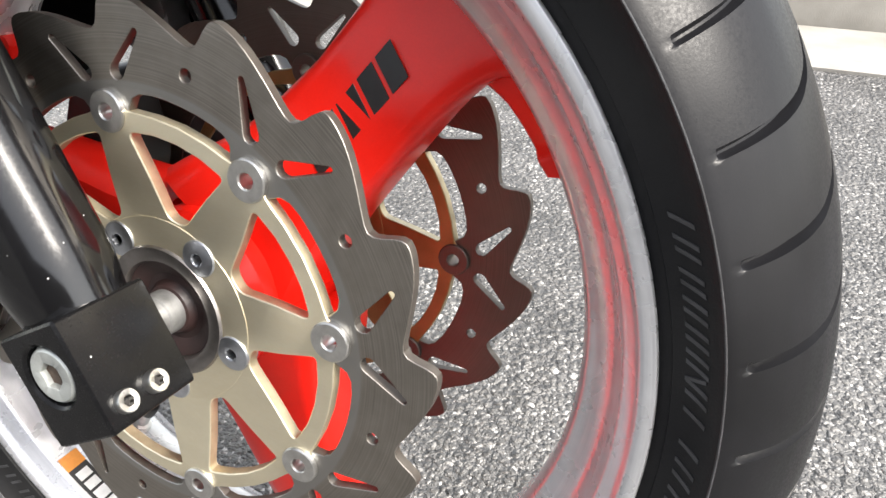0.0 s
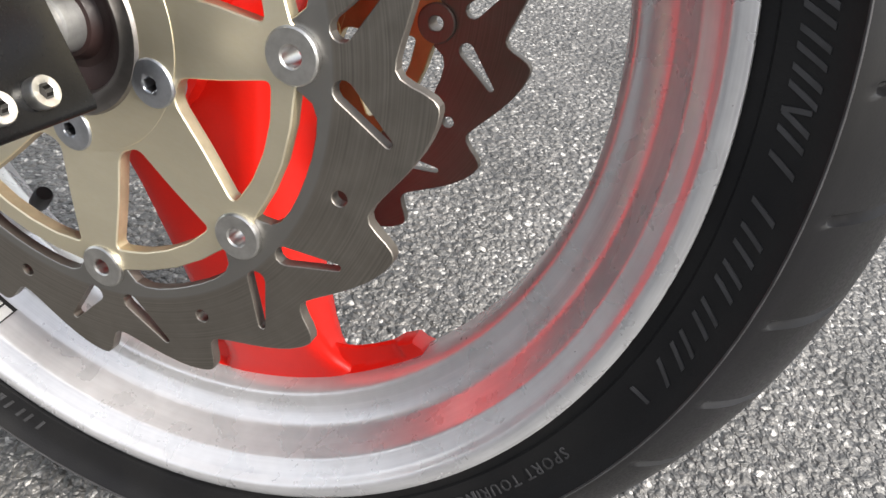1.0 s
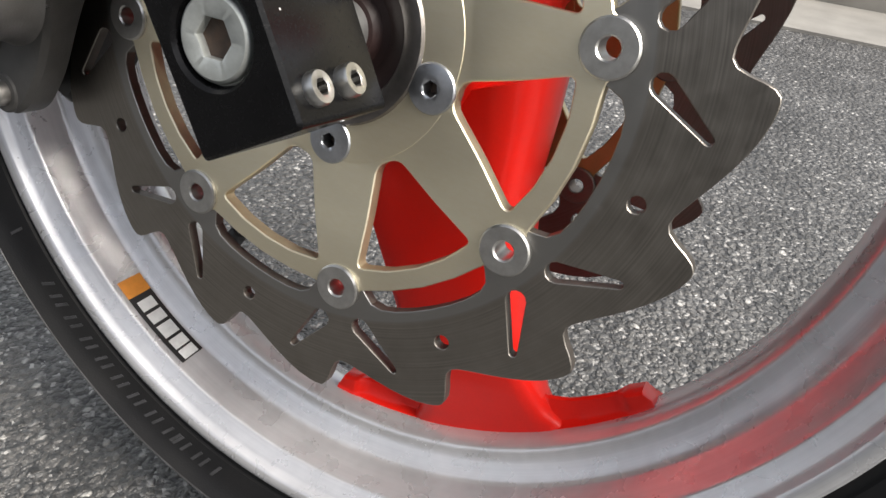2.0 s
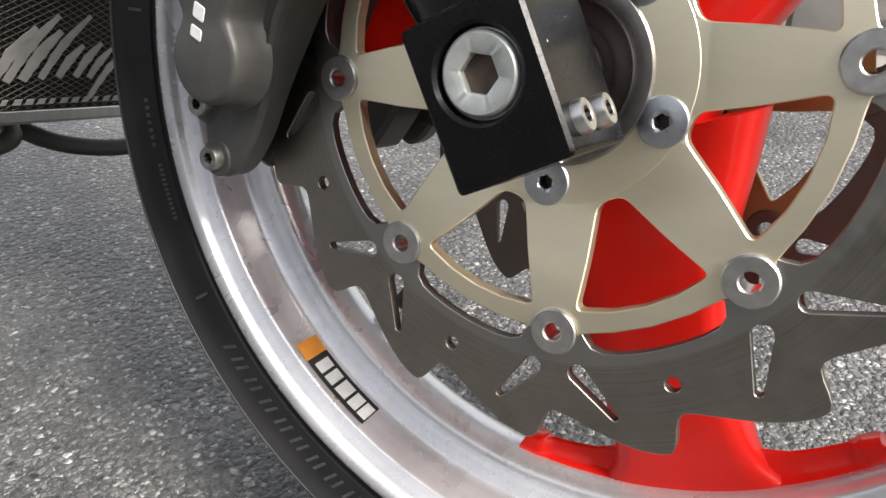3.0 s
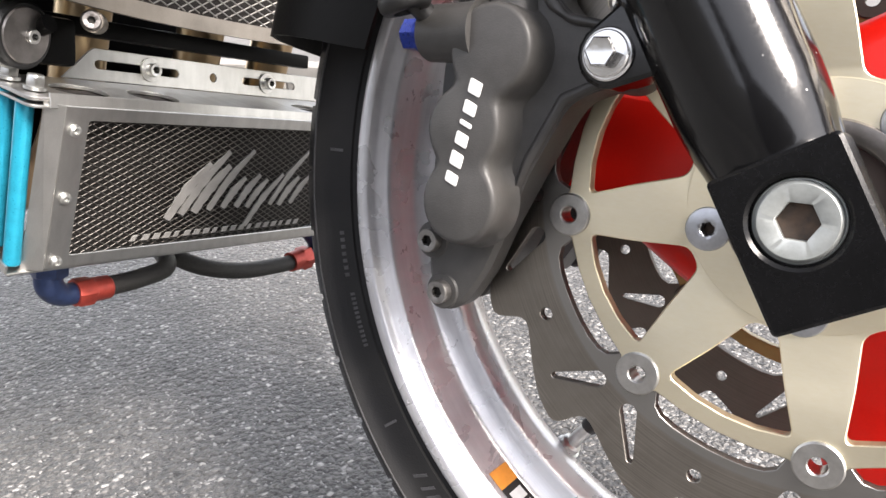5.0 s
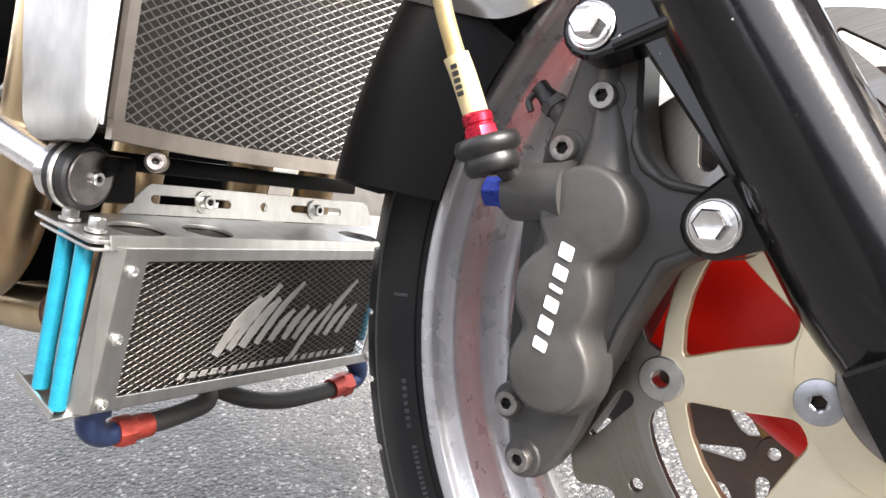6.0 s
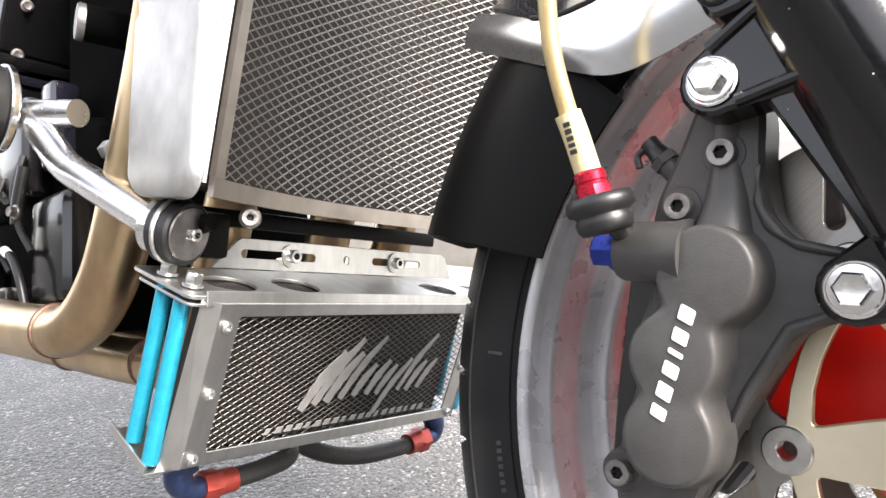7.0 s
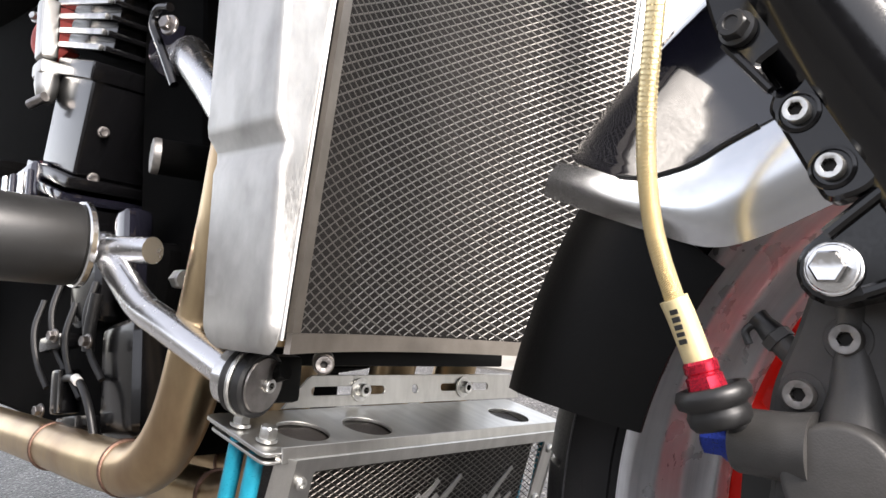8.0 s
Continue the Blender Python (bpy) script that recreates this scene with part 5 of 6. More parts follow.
for lug, y, r in ((LUG1, -0.0442, 0.0098), (LUG2, -0.0505, 0.0094)):
    bolt = thing("caliper_bolt", (lug.x, y, lug.z), "chromed flanged hexagon bolt on the fork lug", "bolt", "caliper bolts")
    part("washer", lathe((lug.x, y, lug.z), (0, -1, 0), [(0, 0), (r, 0), (r, 0.0010), (r - 0.0006, 0.0016), (0, 0.0016)], 36), CHROME, bolt, "bright plain washer")
    part("bolt_head", hex_bolt((lug.x, y - 0.0015, lug.z), (0, -1, 0), r * 0.88, 0.0016, 0.0060, 0.0064), CHROME, bolt, "chromed flanged hexagon head", sharp=25)

# ---- front fender ----
fender = thing("front_fender", (-0.20, MID, 0.25), "dark gloss fender with polished alloy strip and black flap", "fender")


def fender_profile(kind):
    if kind == "flap":
        h = [(0.2110, -0.0205), (0.2250, -0.0215), (0.2450, -0.0212), (0.2650, -0.0180), (0.2830, -0.0105), (0.2980, 0.0020), (0.3085, 0.0190), (0.3150, 0.0400), (0.3170, MID)]
    else:
        h = [(0.2300, -0.0300), (0.2480, -0.0285), (0.2660, -0.0230), (0.2840, -0.0125), (0.2980, 0.0020), (0.3075, 0.0200), (0.3130, 0.0420), (0.3150, MID)]
    return h + [(r, 2 * MID - y) for r, y in reversed(h[:-1])]


def shell(kind, a0, a1, n, thick, lower=None):
    prof = fender_profile(kind)
    g = []
    for i in range(n + 1):
        row = []
        for j, (r, y) in enumerate(prof):
            top = a1
            if lower:
                k = abs(j - (len(prof) - 1) / 2) / ((len(prof) - 1) / 2)
                top = a1 - lower * k
            a = radians(a0 + (top - a0) * i / n)
            row.append((r * math.cos(a), y, r * math.sin(a)))
        g.append(row)
    return sheet(g, thick)


part("flap", shell("flap", 143.5, 169.5, 14, 0.0022, lower=4.2), PLASTIC, fender, "matt black plastic mud flap")


def top_shell(a0, a1, n=44, m=11):
    """The fender over the tyre: its near edge follows the strip, its crown draws in towards the front."""
    pr = [0.2200, 0.2300, 0.2449, 0.2654, 0.2918, 0.3100, 0.3226, 0.3300, 0.3345, 0.3360]
    py = [-0.0480, -0.0440, -0.0362, -0.0277, -0.0172, -0.0092, -0.0010, 0.0110, 0.0300, MID]
    cum = [0.0]
    for i in range(1, len(pr)):
        cum.append(cum[-1] + math.hypot(pr[i] - pr[i - 1], py[i] - py[i - 1]))
    g = []
    for i in range(n + 1):
        a = a0 + (a1 - a0) * i / n
        low = float(np.interp(a, [62, 120, 128, 133.6, 137.3, 141.7, 143.5, 144.6], [0.232, 0.226, 0.227, 0.236, 0.244, 0.2645, 0.2905, 0.318]))
        k = float(np.interp(a, [62, 100, 126, 136, 142, 144.4], [0.965, 0.970, 0.980, 0.982, 0.984, 0.990]))
        c0 = float(np.interp(low, pr, cum))
        half = []
        for j in range(m + 1):
            c = c0 + (cum[-1] - c0) * j / m
            r, y = float(np.interp(c, cum, pr)), float(np.interp(c, cum, py))
            r = r * (1 + (k - 1) * min(max((r - 0.25) / 0.06, 0), 1))
            half.append((r, y))
        row = half + [(r, 2 * MID - y) for r, y in reversed(half[:-1])]
        ca, sa = math.cos(radians(a)), math.sin(radians(a))
        g.append([(r * ca, y, r * sa) for r, y in row])
    return sheet(g, 0.0022)


part("guard", top_shell(62.0, 144.4), GLOSSBLACK, fender, "dark blue-black gloss fender shell", sharp=70)
strip_lo = [(-0.2745, -0.0030, 0.1665), (-0.2367, -0.0168, 0.1530), (-0.2045, -0.0268, 0.1422), (-0.1714, -0.0385, 0.1322), (-0.1500, -0.0430, 0.1345), (-0.1211, -0.0465, 0.1462)]
strip_hi = [(-0.2650, -0.0040, 0.1840), (-0.2346, -0.0180, 0.1736), (-0.2082, -0.0285, 0.1646), (-0.1800, -0.0370, 0.1660), (-0.1635, -0.0420, 0.1715), (-0.1400, -0.0465, 0.1800)]
lo, hi = spline(strip_lo, 5), spline(strip_hi, 5)
g = []
for a, b in zip(lo, hi):
    row = []
    for k in range(9):
        t = k / 8
        q = a.lerp(b, t)
        q.y -= 0.0035 * math.sin(math.pi * t)
        row.append(q)
    g.append(row)
part("alloy_strip", sheet(g, 0.0022), POLISHED, fender, "polished alloy side strip", sharp=60)
part("strip_seam", tube([p + V(0, -0.0006, 0.0006) for p in hi[8::3]], 0.0009, 8, 3), SOFTRUBBER, fender, "thin black edging")
for p in (P_HI, P_LO):
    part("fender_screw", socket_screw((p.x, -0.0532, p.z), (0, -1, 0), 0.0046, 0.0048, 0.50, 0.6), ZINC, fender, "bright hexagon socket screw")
part("clip_bolt", lathe((-0.1546, -0.0530, 0.2126), (-0.1, -1, 0.1), [(0, 0), (0.0070, 0), (0.0070, 0.0030), (0.0056, 0.0036), (0.0056, 0.0070), (0.0050, 0.0078), (0.0030, 0.0080), (0.0026, 0.0072), (0, 0.0072)], 24, hexes=(3, 4)), SOFTRUBBER, fender, "black bracket bolt")

# ---- brake hose ----
hose = thing("brake_hose", (-0.1600, -0.0550, 0.0800), "gold braided brake hose with red collar and rubber boot", "brake hose")
part("braid", tube([(-0.1570, -0.1150, 0.330), (-0.1620, -0.1020, 0.270), (-0.1690, -0.0930, 0.215), (-0.1750, -0.0850, 0.170), (-0.1750, -0.0770, 0.136), (-0.1690, -0.0680, 0.1075), (-0.1650, -0.0640, 0.0970)], 0.0034, 18, 8), BRAID, hose, "gold braided hose")


def braid(pts, radius, count, pitch, strand):
    """Flat strands wound both ways round a smooth line."""
    line = spline(pts, 24)
    bm = bmesh.new()
    run = [0.0]
    for a, b in zip(line, line[1:]):
        run.append(run[-1] + (b - a).length)
    side = (line[1] - line[0]).orthogonal().normalized()
    frames = []
    for i, p in enumerate(line):
        t = (line[min(i + 1, len(line) - 1)] - line[max(i - 1, 0)]).normalized()
        side = (side - t * side.dot(t)).normalized()
        frames.append((p, side.copy(), t.cross(side), t))
    for way in (1, -1):
        for k in range(count):
            rows = []
            for i, (p, e, f, t) in enumerate(frames):
                a = 2 * math.pi * k / count + way * 2 * math.pi * run[i] / pitch
                lift = radius + (0.00022 if way > 0 else 0.00008)
                row = []
                for da, h in ((-strand, 0), (0, 0.00022), (strand, 0)):
                    row.append(bm.verts.new(p + (e * math.cos(a + da) + f * math.sin(a + da)) * (lift + h)))
                rows.append(row)
            for a, b in zip(rows, rows[1:]):
                for j in range(2):
                    bm.faces.new((a[j], a[j + 1], b[j + 1], b[j]))
    return bm


part("weave", braid([(-0.1570, -0.1150, 0.330), (-0.1620, -0.1020, 0.270), (-0.1690, -0.0930, 0.215), (-0.1750, -0.0850, 0.170), (-0.1750, -0.0770, 0.136), (-0.1690, -0.0680, 0.1075), (-0.1650, -0.0640, 0.0970)], 0.0033, 16, 0.0125, 0.10), BRAID, hose, "woven gold strands")
sleeve = part("sleeve", tube([(-0.1700, -0.0685, 0.1095), (-0.1672, -0.0662, 0.1020), (-0.1636, -0.0635, 0.0912), (-0.1622, -0.0622, 0.0868)], 0.0052, 18, 5), SLEEVE, hose, "cream-gold crimp sleeve")
sd = Vector((0.28, 0.16, -0.95)).normalized()
for b in bars_on((-0.1694, -0.0728, 0.1048), sd, (0.95, 0.0, 0.28), (0.0018, 0.0020, 0.0018, 0.0016, 0.0018), 0.0030, 0.0009, 0.0004, 0.0):
    part("lettering_bar", b, BLACKINK, sleeve, "black lettering bar")
part("red_collar", lathe((-0.1624, -0.0624, 0.0880), sd, [(0, 0), (0.0054, 0), (0.0062, 0.001), (0.0062, 0.0040), (0.0057, 0.0046), (0.0057, 0.0052), (0.0066, 0.0058), (0.0070, 0.0100), (0.0070, 0.0150), (0, 0.0150)], 24, hexes=(7, 8)), REDANO, hose, "red anodised collar")
part("boot", lathe((-0.1592, -0.0580, 0.0775), sd, [(0.0060, 0.0060), (0.0086, 0.0050), (0.0088, 0.0010), (0.0104, -0.0018), (0.0124, -0.0016), (0.0137, 0.0012), (0.0132, 0.0042), (0.0108, 0.0056), (0.0106, 0.0064), (0.0114, 0.0078), (0.0110, 0.0110), (0.0096, 0.0130), (0.0060, 0.0134), (0.0060, 0.0060)], 32), SOFTRUBBER, hose, "black rubber boot", sharp=60)
part("banjo_eye", lathe((-0.1530, -0.0360, 0.0590), (-1, 0.05, -0.02), [(0, 0), (0.0086, 0), (0.0086, 0.0075), (0, 0.0075)], 28), BLUEANO, hose, "blue anodised banjo eye")
part("banjo_neck", tube([(-0.1572, -0.0500, 0.0705), (-0.1545, -0.0440, 0.0660), (-0.1510, -0.0380, 0.0610)], 0.0046, 14, 4), SOFTRUBBER, hose, "short dark neck")
part("banjo_bolt", lathe((-0.1605, -0.0356, 0.0588), (-1, 0.05, -0.02), [(0, 0), (0.0078, 0), (0.0078, 0.0012), (0.0068, 0.0014), (0.0068, 0.0085), (0.0056, 0.0096), (0, 0.0096)], 24, hexes=(3, 4)), BLUEANO, hose, "blue anodised banjo bolt", sharp=25)

# ---- radiator ----
radiator = thing("radiator", (-0.41, MID, 0.08), "curved radiator behind a stainless mesh guard", "radiator")


def rad_x(y):
    return -0.4200 + 2.05 * (y - MID) ** 2


def rad_pt(y, z, back=0.0):
    return Vector((rad_x(y) - back, y, z))


Z0, Z1 = 0.0760, 0.4200


def rad_left(z):
    return -0.0777 + 0.135 * (z - 0.0835)


def rad_right(z):
    return 0.2455 - 0.085 * (0.394 - z)


def arc_sheet(l0, r0, z0, z1, back, thick, n=30, only=""):
    """A curved sheet between the guard's leaning edges, moved in or out at them; only one side rail when told so."""
    g = []
    for i in range(n + 1):
        row = []
        for z in (z0, (z0 + z1) / 2, z1):
            a, b = rad_left(z) + l0, rad_right(z) + r0
            if only == "left":
                b = rad_left(z) + r0
            elif only == "right":
                a = rad_right(z) + l0
            row.append(rad_pt(a + (b - a) * i / n, z, back))
        g.append(row)
    return sheet(g, thick)


part("core", arc_sheet(-0.004, 0.004, Z0 + 0.004, Z1, 0.010, 0.030), FINS, radiator, "dark finned radiator core")
part("frame_rail", arc_sheet(-0.0095, 0.008, Z0 - 0.003, Z0 + 0.0080, -0.001, 0.0035), RAIL, radiator, "bottom rail of the guard, tinted brown for reflections")
part("frame_rail", arc_sheet(-0.0095, 0.0005, Z0 + 0.0082, Z1, -0.0005, 0.0035, 4, "left"), RAIL, radiator, "side rail of the guard, tinted brown for reflections")
part("frame_rail", arc_sheet(0.0, 0.0080, Z0 + 0.0082, Z1, -0.0005, 0.0035, 4, "right"), BRUSHED, radiator, "alloy side rail of the guard")


def mesh_guard(at, left, right, z0, z1, families, w, t):
    """Crossing families of thin round-edged wires, (slope, upright pitch) each, on a surface at(y, z, back)."""
    bm = bmesh.new()
    ya, yb = min(left(z0), left(z1)), max(right(z0), right(z1))
    for f, (slope, pitch) in enumerate(families):
        rise = slope * (yb - ya)
        k0 = int(math.floor((min(0, -rise)) / pitch)) - 1
        k1 = int(math.ceil((z1 - z0 + max(0, -rise)) / pitch)) + 1
        for k in range(k0, k1):
            pts = []
            for i in range(101):
                y = ya + (yb - ya) * i / 100
                z = z0 + k * pitch + slope * (y - ya)
                if z0 <= z <= z1 and left(z) <= y <= right(z):
                    pts.append((y, z))
            if len(pts) < 2:
                continue
            pts = pts[::3] + ([pts[-1]] if (len(pts) - 1) % 3 else [])
            lift = 0.0 if f else t * 0.5
            h = w / 2 * math.sqrt(1 + slope * slope)
            rows = [[bm.verts.new(at(y, z - h, lift)), bm.verts.new(at(y, z - h * 0.5, lift - t * 0.4)), bm.verts.new(at(y, z + h * 0.5, lift - t * 0.4)), bm.verts.new(at(y, z + h, lift)), bm.verts.new(at(y, z, lift + t * 0.5))] for y, z in pts]
            for a, b in zip(rows, rows[1:]):
                for i in range(5):
                    j = (i + 1) % 5
                    bm.faces.new((a[i], a[j], b[j], b[i]))
    return bm


guard = part("mesh_guard", mesh_guard(rad_pt, rad_left, rad_right, Z0 + 0.008, Z1, ((0.57, 0.0062), (-0.46, 0.0068)), 0.0011, 0.0010), WIRE, radiator, "stainless woven mesh guard", sharp=60)
part("bottom_bolt", socket_screw((-0.4030, -0.0400, 0.0655), (0.8, -0.55, 0), 0.0054, 0.0070, 0.40, 0.4), DARKSTEEL, radiator, "bright bolt below the guard")
part("bottom_tab", rod((-0.4220, -0.0250, 0.0665), (-0.4030, -0.0400, 0.0655), 0.0068, 20), RAIL, radiator, "round alloy mounting tab")
# side tank: folded sheet with a dent line and a rounded lower end
secs = []
TZ0, TRND = 0.0715, 0.0170
for z, x0, x1, yf in [(TZ0 + TRND * (1 - math.cos(radians(10 * i))) + 0.0002, -0.4450, -0.3770, -0.1010) for i in range(1, 10)] + [(0.1180, -0.4470, -0.3765, -0.1015), (0.1620, -0.4490, -0.3765, -0.1015), (0.1740, -0.4500, -0.3765, -0.1015),
                      (0.1820, -0.4520, -0.3775, -0.0985), (0.1880, -0.4530, -0.3780, -0.0985), (0.1970, -0.4560, -0.3790, -0.1035), (0.2030, -0.4565, -0.3795, -0.1045), (0.3000, -0.4590, -0.3830, -0.1050), (0.4200, -0.4630, -0.3870, -0.1060)]:
    h = min(max((TZ0 + TRND - z) / TRND, 0), 1)
    inset = TRND * (1 - math.sqrt(max(1 - h * h, 0)))
    ys = rad_left(z) - 0.0170
    xs = rad_x(ys) - 0.0030
    secs.append((rounded([(x0 + inset, yf + inset * 0.25), (x1 - inset, yf + inset * 0.25), (xs - inset * 0.6, ys), (xs - 0.006 - inset * 0.6, ys + 0.003), (x0 + inset, -0.0700)], [0.007, 0.006, 0.0015, 0.0015, 0.004], 5), z))
bm = bmesh.new()
rows = [[bm.verts.new((p[0], p[1], z)) for p in lp] for lp, z in secs]
for a, b in zip(rows, rows[1:]):
    for i in range(len(a)):
        j = (i + 1) % len(a)
        bm.faces.new((a[i], a[j], b[j], b[i]))
bm.faces.new(rows[0])
bm.faces.new(rows[-1])
part("side_tank", bm, CASTALU, radiator, "welded alloy side tank", sharp=50)
part("tank_seam", tube([(rad_x(rad_left(z) - 0.0170) - 0.0026, rad_left(z) - 0.0168, z) for z in (0.080, 0.150, 0.220, 0.300, 0.415)], 0.0012, 8, 4), CASTALU, radiator, "weld seam along the tank")
part("lower_bracket", block((-0.4420, -0.0560, 0.0530), (0.016, 0.050, 0.030), None, 0.004), PLASTIC, radiator, "black lower bracket")
part("bracket_arm", tube([(-0.4100, -0.0620, 0.0610), (-0.4220, -0.0640, 0.0570), (-0.4420, -0.0560, 0.0540)], 0.0055, 12, 5), PLASTIC, radiator, "short black bracket arm")
part("lower_bar", block((-0.4560, MID, 0.0660), (0.012, 0.27, 0.012), None, 0.002), PLASTIC, radiator, "black bar under the radiator")

# ---- oil cooler ----
cooler = thing("oil_cooler", (-0.42, MID, -0.088), "oil cooler in an alloy bracket with mesh front", "oil cooler")
OC_T, OC_B = Vector((-0.3855, 0, 0.0140)), Vector((-0.4140, 0, -0.0880))
OC_D = (OC_T - OC_B).normalized()      # up the sloping front
OC_L = (OC_T - OC_B).length
OC_N = Vector((OC_D.z, 0, -OC_D.x))    # forward of the front


def oc(y, s, back=0.0):
    return OC_B + OC_D * s + V(0, y, 0) - OC_N * back


CY0, CY1 = -0.0665, 2 * MID + 0.0665
win = [(0.0150, 0.0085), (CY1 - CY0 - 0.0150, 0.0085), (CY1 - CY0 - 0.0150, OC_L - 0.0085), (0.0150, OC_L - 0.0085)]
part("front_frame", board([(0, 0), (CY1 - CY0, 0), (CY1 - CY0, OC_L), (0, OC_L)], [rounded(win, 0.002, 3)], 0.0016, oc(CY0, 0), (0, 1, 0), OC_D, 0.0004), BRUSHED, cooler, "brushed alloy front frame")


def oc_mesh(y, z, back):
    return oc(y, z, 0.0012 + back)


part("mesh_guard", mesh_guard(oc_mesh, lambda z: CY0 + 0.014, lambda z: CY1 - 0.014, 0.008, OC_L - 0.008, ((0.55, 0.0047), (-0.55, 0.0047)), 0.0007, 0.0007), DARKWIRE, cooler, "stainless diamond mesh front")
part("core", board([(0.012, 0.003), (CY1 - CY0 - 0.012, 0.003), (CY1 - CY0 - 0.012, OC_L - 0.003), (0.012, OC_L - 0.003)], [], 0.034, oc(CY0, 0, 0.012), (0, 1, 0), OC_D, 0.001), FINS, cooler, "dark finned cooler core")
for s in (0.0048, 0.0480, 0.0912):
    part("frame_screw", lathe(oc(-0.0600, s, -0.0002), OC_N, [(0, 0), (0.0040, 0), (0.0036, 0.0018), (0.0022, 0.0026), (0.0016, 0.0024), (0.0016, 0.0010), (0, 0.0010)], 18, hexes=(5,)), ZINC, cooler, "small button-head screw")
    part("frame_screw", lathe(oc(2 * MID + 0.0600, s, -0.0002), OC_N, [(0, 0), (0.0040, 0), (0.0036, 0.0018), (0.0022, 0.0026), (0.0016, 0.0024), (0.0016, 0.0010), (0, 0.0010)], 18, hexes=(5,)), ZINC, cooler, "small button-head screw")
# side wings bent back from the frame
for y0, y1 in ((CY0, -0.0755), (CY1, 2 * MID + 0.0755)):
    part("side_wing", sheet([[oc(y0, 0.0), oc(y0, OC_L)], [Vector((-0.4240, y1, -0.0880)), Vector((-0.3925, y1, 0.0160))]], 0.0015 if y0 < 0 else -0.0015), BRUSHED, cooler, "bent alloy side wing")
# top plate with round cut-outs, lip and upright flange
TP0, TP1 = Vector((-0.3890, 0, 0.0180)), Vector((-0.4545, 0, 0.0310))
tpd = (TP1 - TP0).normalized()
TY0, TY1 = -0.0860, 2 * MID + 0.0860
cut = [ring_loop(y - TY0, 0.0290, 0.0170, 28) for y in (-0.0400, 0.0130, 0.1694)]
part("top_plate", board(rounded([(0, 0), (TY1 - TY0, 0), (TY1 - TY0, (TP1 - TP0).length), (0, (TP1 - TP0).length)], 0.006, 4), cut, 0.0024, TP0 + V(0, TY0, 0), (0, 1, 0), tpd, 0.0004), BRUSHED, cooler, "alloy top plate with round cut-outs")
part("front_lip", board([(0, 0), (TY1 - TY0 - 0.022, 0), (TY1 - TY0 - 0.022, 0.0090), (0, 0.0090)], [], 0.0016, V(-0.3872, TY0 + 0.011, 0.0120), (0, 1, 0), (-0.1, 0, 1), 0.0004), BRUSHED, cooler, "folded front lip")
fl = [(-0.0300, 0.0), (-0.0100, 0.0195), (-0.0060, 0.0220), (2 * MID + 0.0900, 0.0220), (2 * MID + 0.0960, 0.0190), (2 * MID + 0.1050, 0.0)]
slots = [capsule((-0.0030, 0.0110), (0.0600, 0.0110), 0.0030, 0.0030), capsule((0.1290, 0.0115), (0.1850, 0.0115), 0.0030, 0.0030), ring_loop(0.0957, 0.0110, 0.0034, 16)]
part("flange", board(fl, slots, 0.0018, V(-0.4550, 0, 0.0313), (0, 1, 0), (-0.05, 0, 1), 0.0004), BRUSHED, cooler, "upright alloy flange with slots")
for y in (0.0373, 0.1525):
    part("flange_washer", lathe((-0.4550, y, 0.0428), (1, 0, 0), [(0.0035, 0), (0.0085, 0), (0.0085, 0.0016), (0.0035, 0.0016), (0.0035, 0)], 28), ZINC, cooler, "bright washer")
    part("flange_bolt", socket_screw((-0.4535, y, 0.0428), (1, 0, 0), 0.0050, 0.0060, 0.5, 0.6), ZINC, cooler, "bright socket bolt")
for x, y in ((-0.4050, -0.0742), (-0.4300, -0.0760)):
    part("plate_bolt", lathe((x, y, 0.0190 + (-0.389 - x) * 0.20), (0.2, 0, 1), [(0, 0), (0.0062, 0), (0.0062, 0.0020), (0.0050, 0.0022), (0.0050, 0.0075), (0.0042, 0.0086), (0, 0.0086)], 24, hexes=(3, 4)), ZINC, cooler, "bright hexagon bolt")
part("under_plate", board(rounded([(0, 0), (TY1 - TY0, 0), (TY1 - TY0, 0.0600), (0, 0.0600)], 0.006, 4), [], 0.0018, TP0 + V(0, TY0, -0.0046), (0, 1, 0), tpd, 0.0004), BRUSHED, cooler, "second alloy plate under the first")
# tray
tr0, tr1 = Vector((-0.4190, 0, -0.0890)), Vector((-0.4630, 0, -0.0715))
trd = (tr1 - tr0).normalized()
part("tray", board([(0, 0), (TY1 - TY0, 0), (TY1 - TY0, (tr1 - tr0).length), (0, (tr1 - tr0).length)], [], 0.0018, tr0 + V(0, TY0, 0), (0, 1, 0), trd, 0.0004), BRUSHED, cooler, "bright alloy bottom tray")
part("tray_lip", board([(0, 0), ((tr1 - tr0).length, 0), ((tr1 - tr0).length, 0.0055), (0, 0.0055)], [], 0.0015, tr0 + V(0, TY0, 0), trd, (0, 0, 1), 0.0003), BRUSHED, cooler, "folded tray lip")
for sy, (a, b) in ((1, ((-0.4240, -0.0800, 0.0215), (-0.4420, -0.0815, -0.0750))), (1, ((-0.4045, -0.0800, 0.0165), (-0.4225, -0.0815, -0.0840)))):
    part("tie_rod", rod(a, b, 0.0050, 20), CYAN, cooler, "bright cyan anodised tie rod")
    part("tie_rod", rod((a[0], 2 * MID - a[1], a[2]), (b[0], 2 * MID - b[1], b[2]), 0.0050, 20), CYAN, cooler, "bright cyan anodised tie rod")
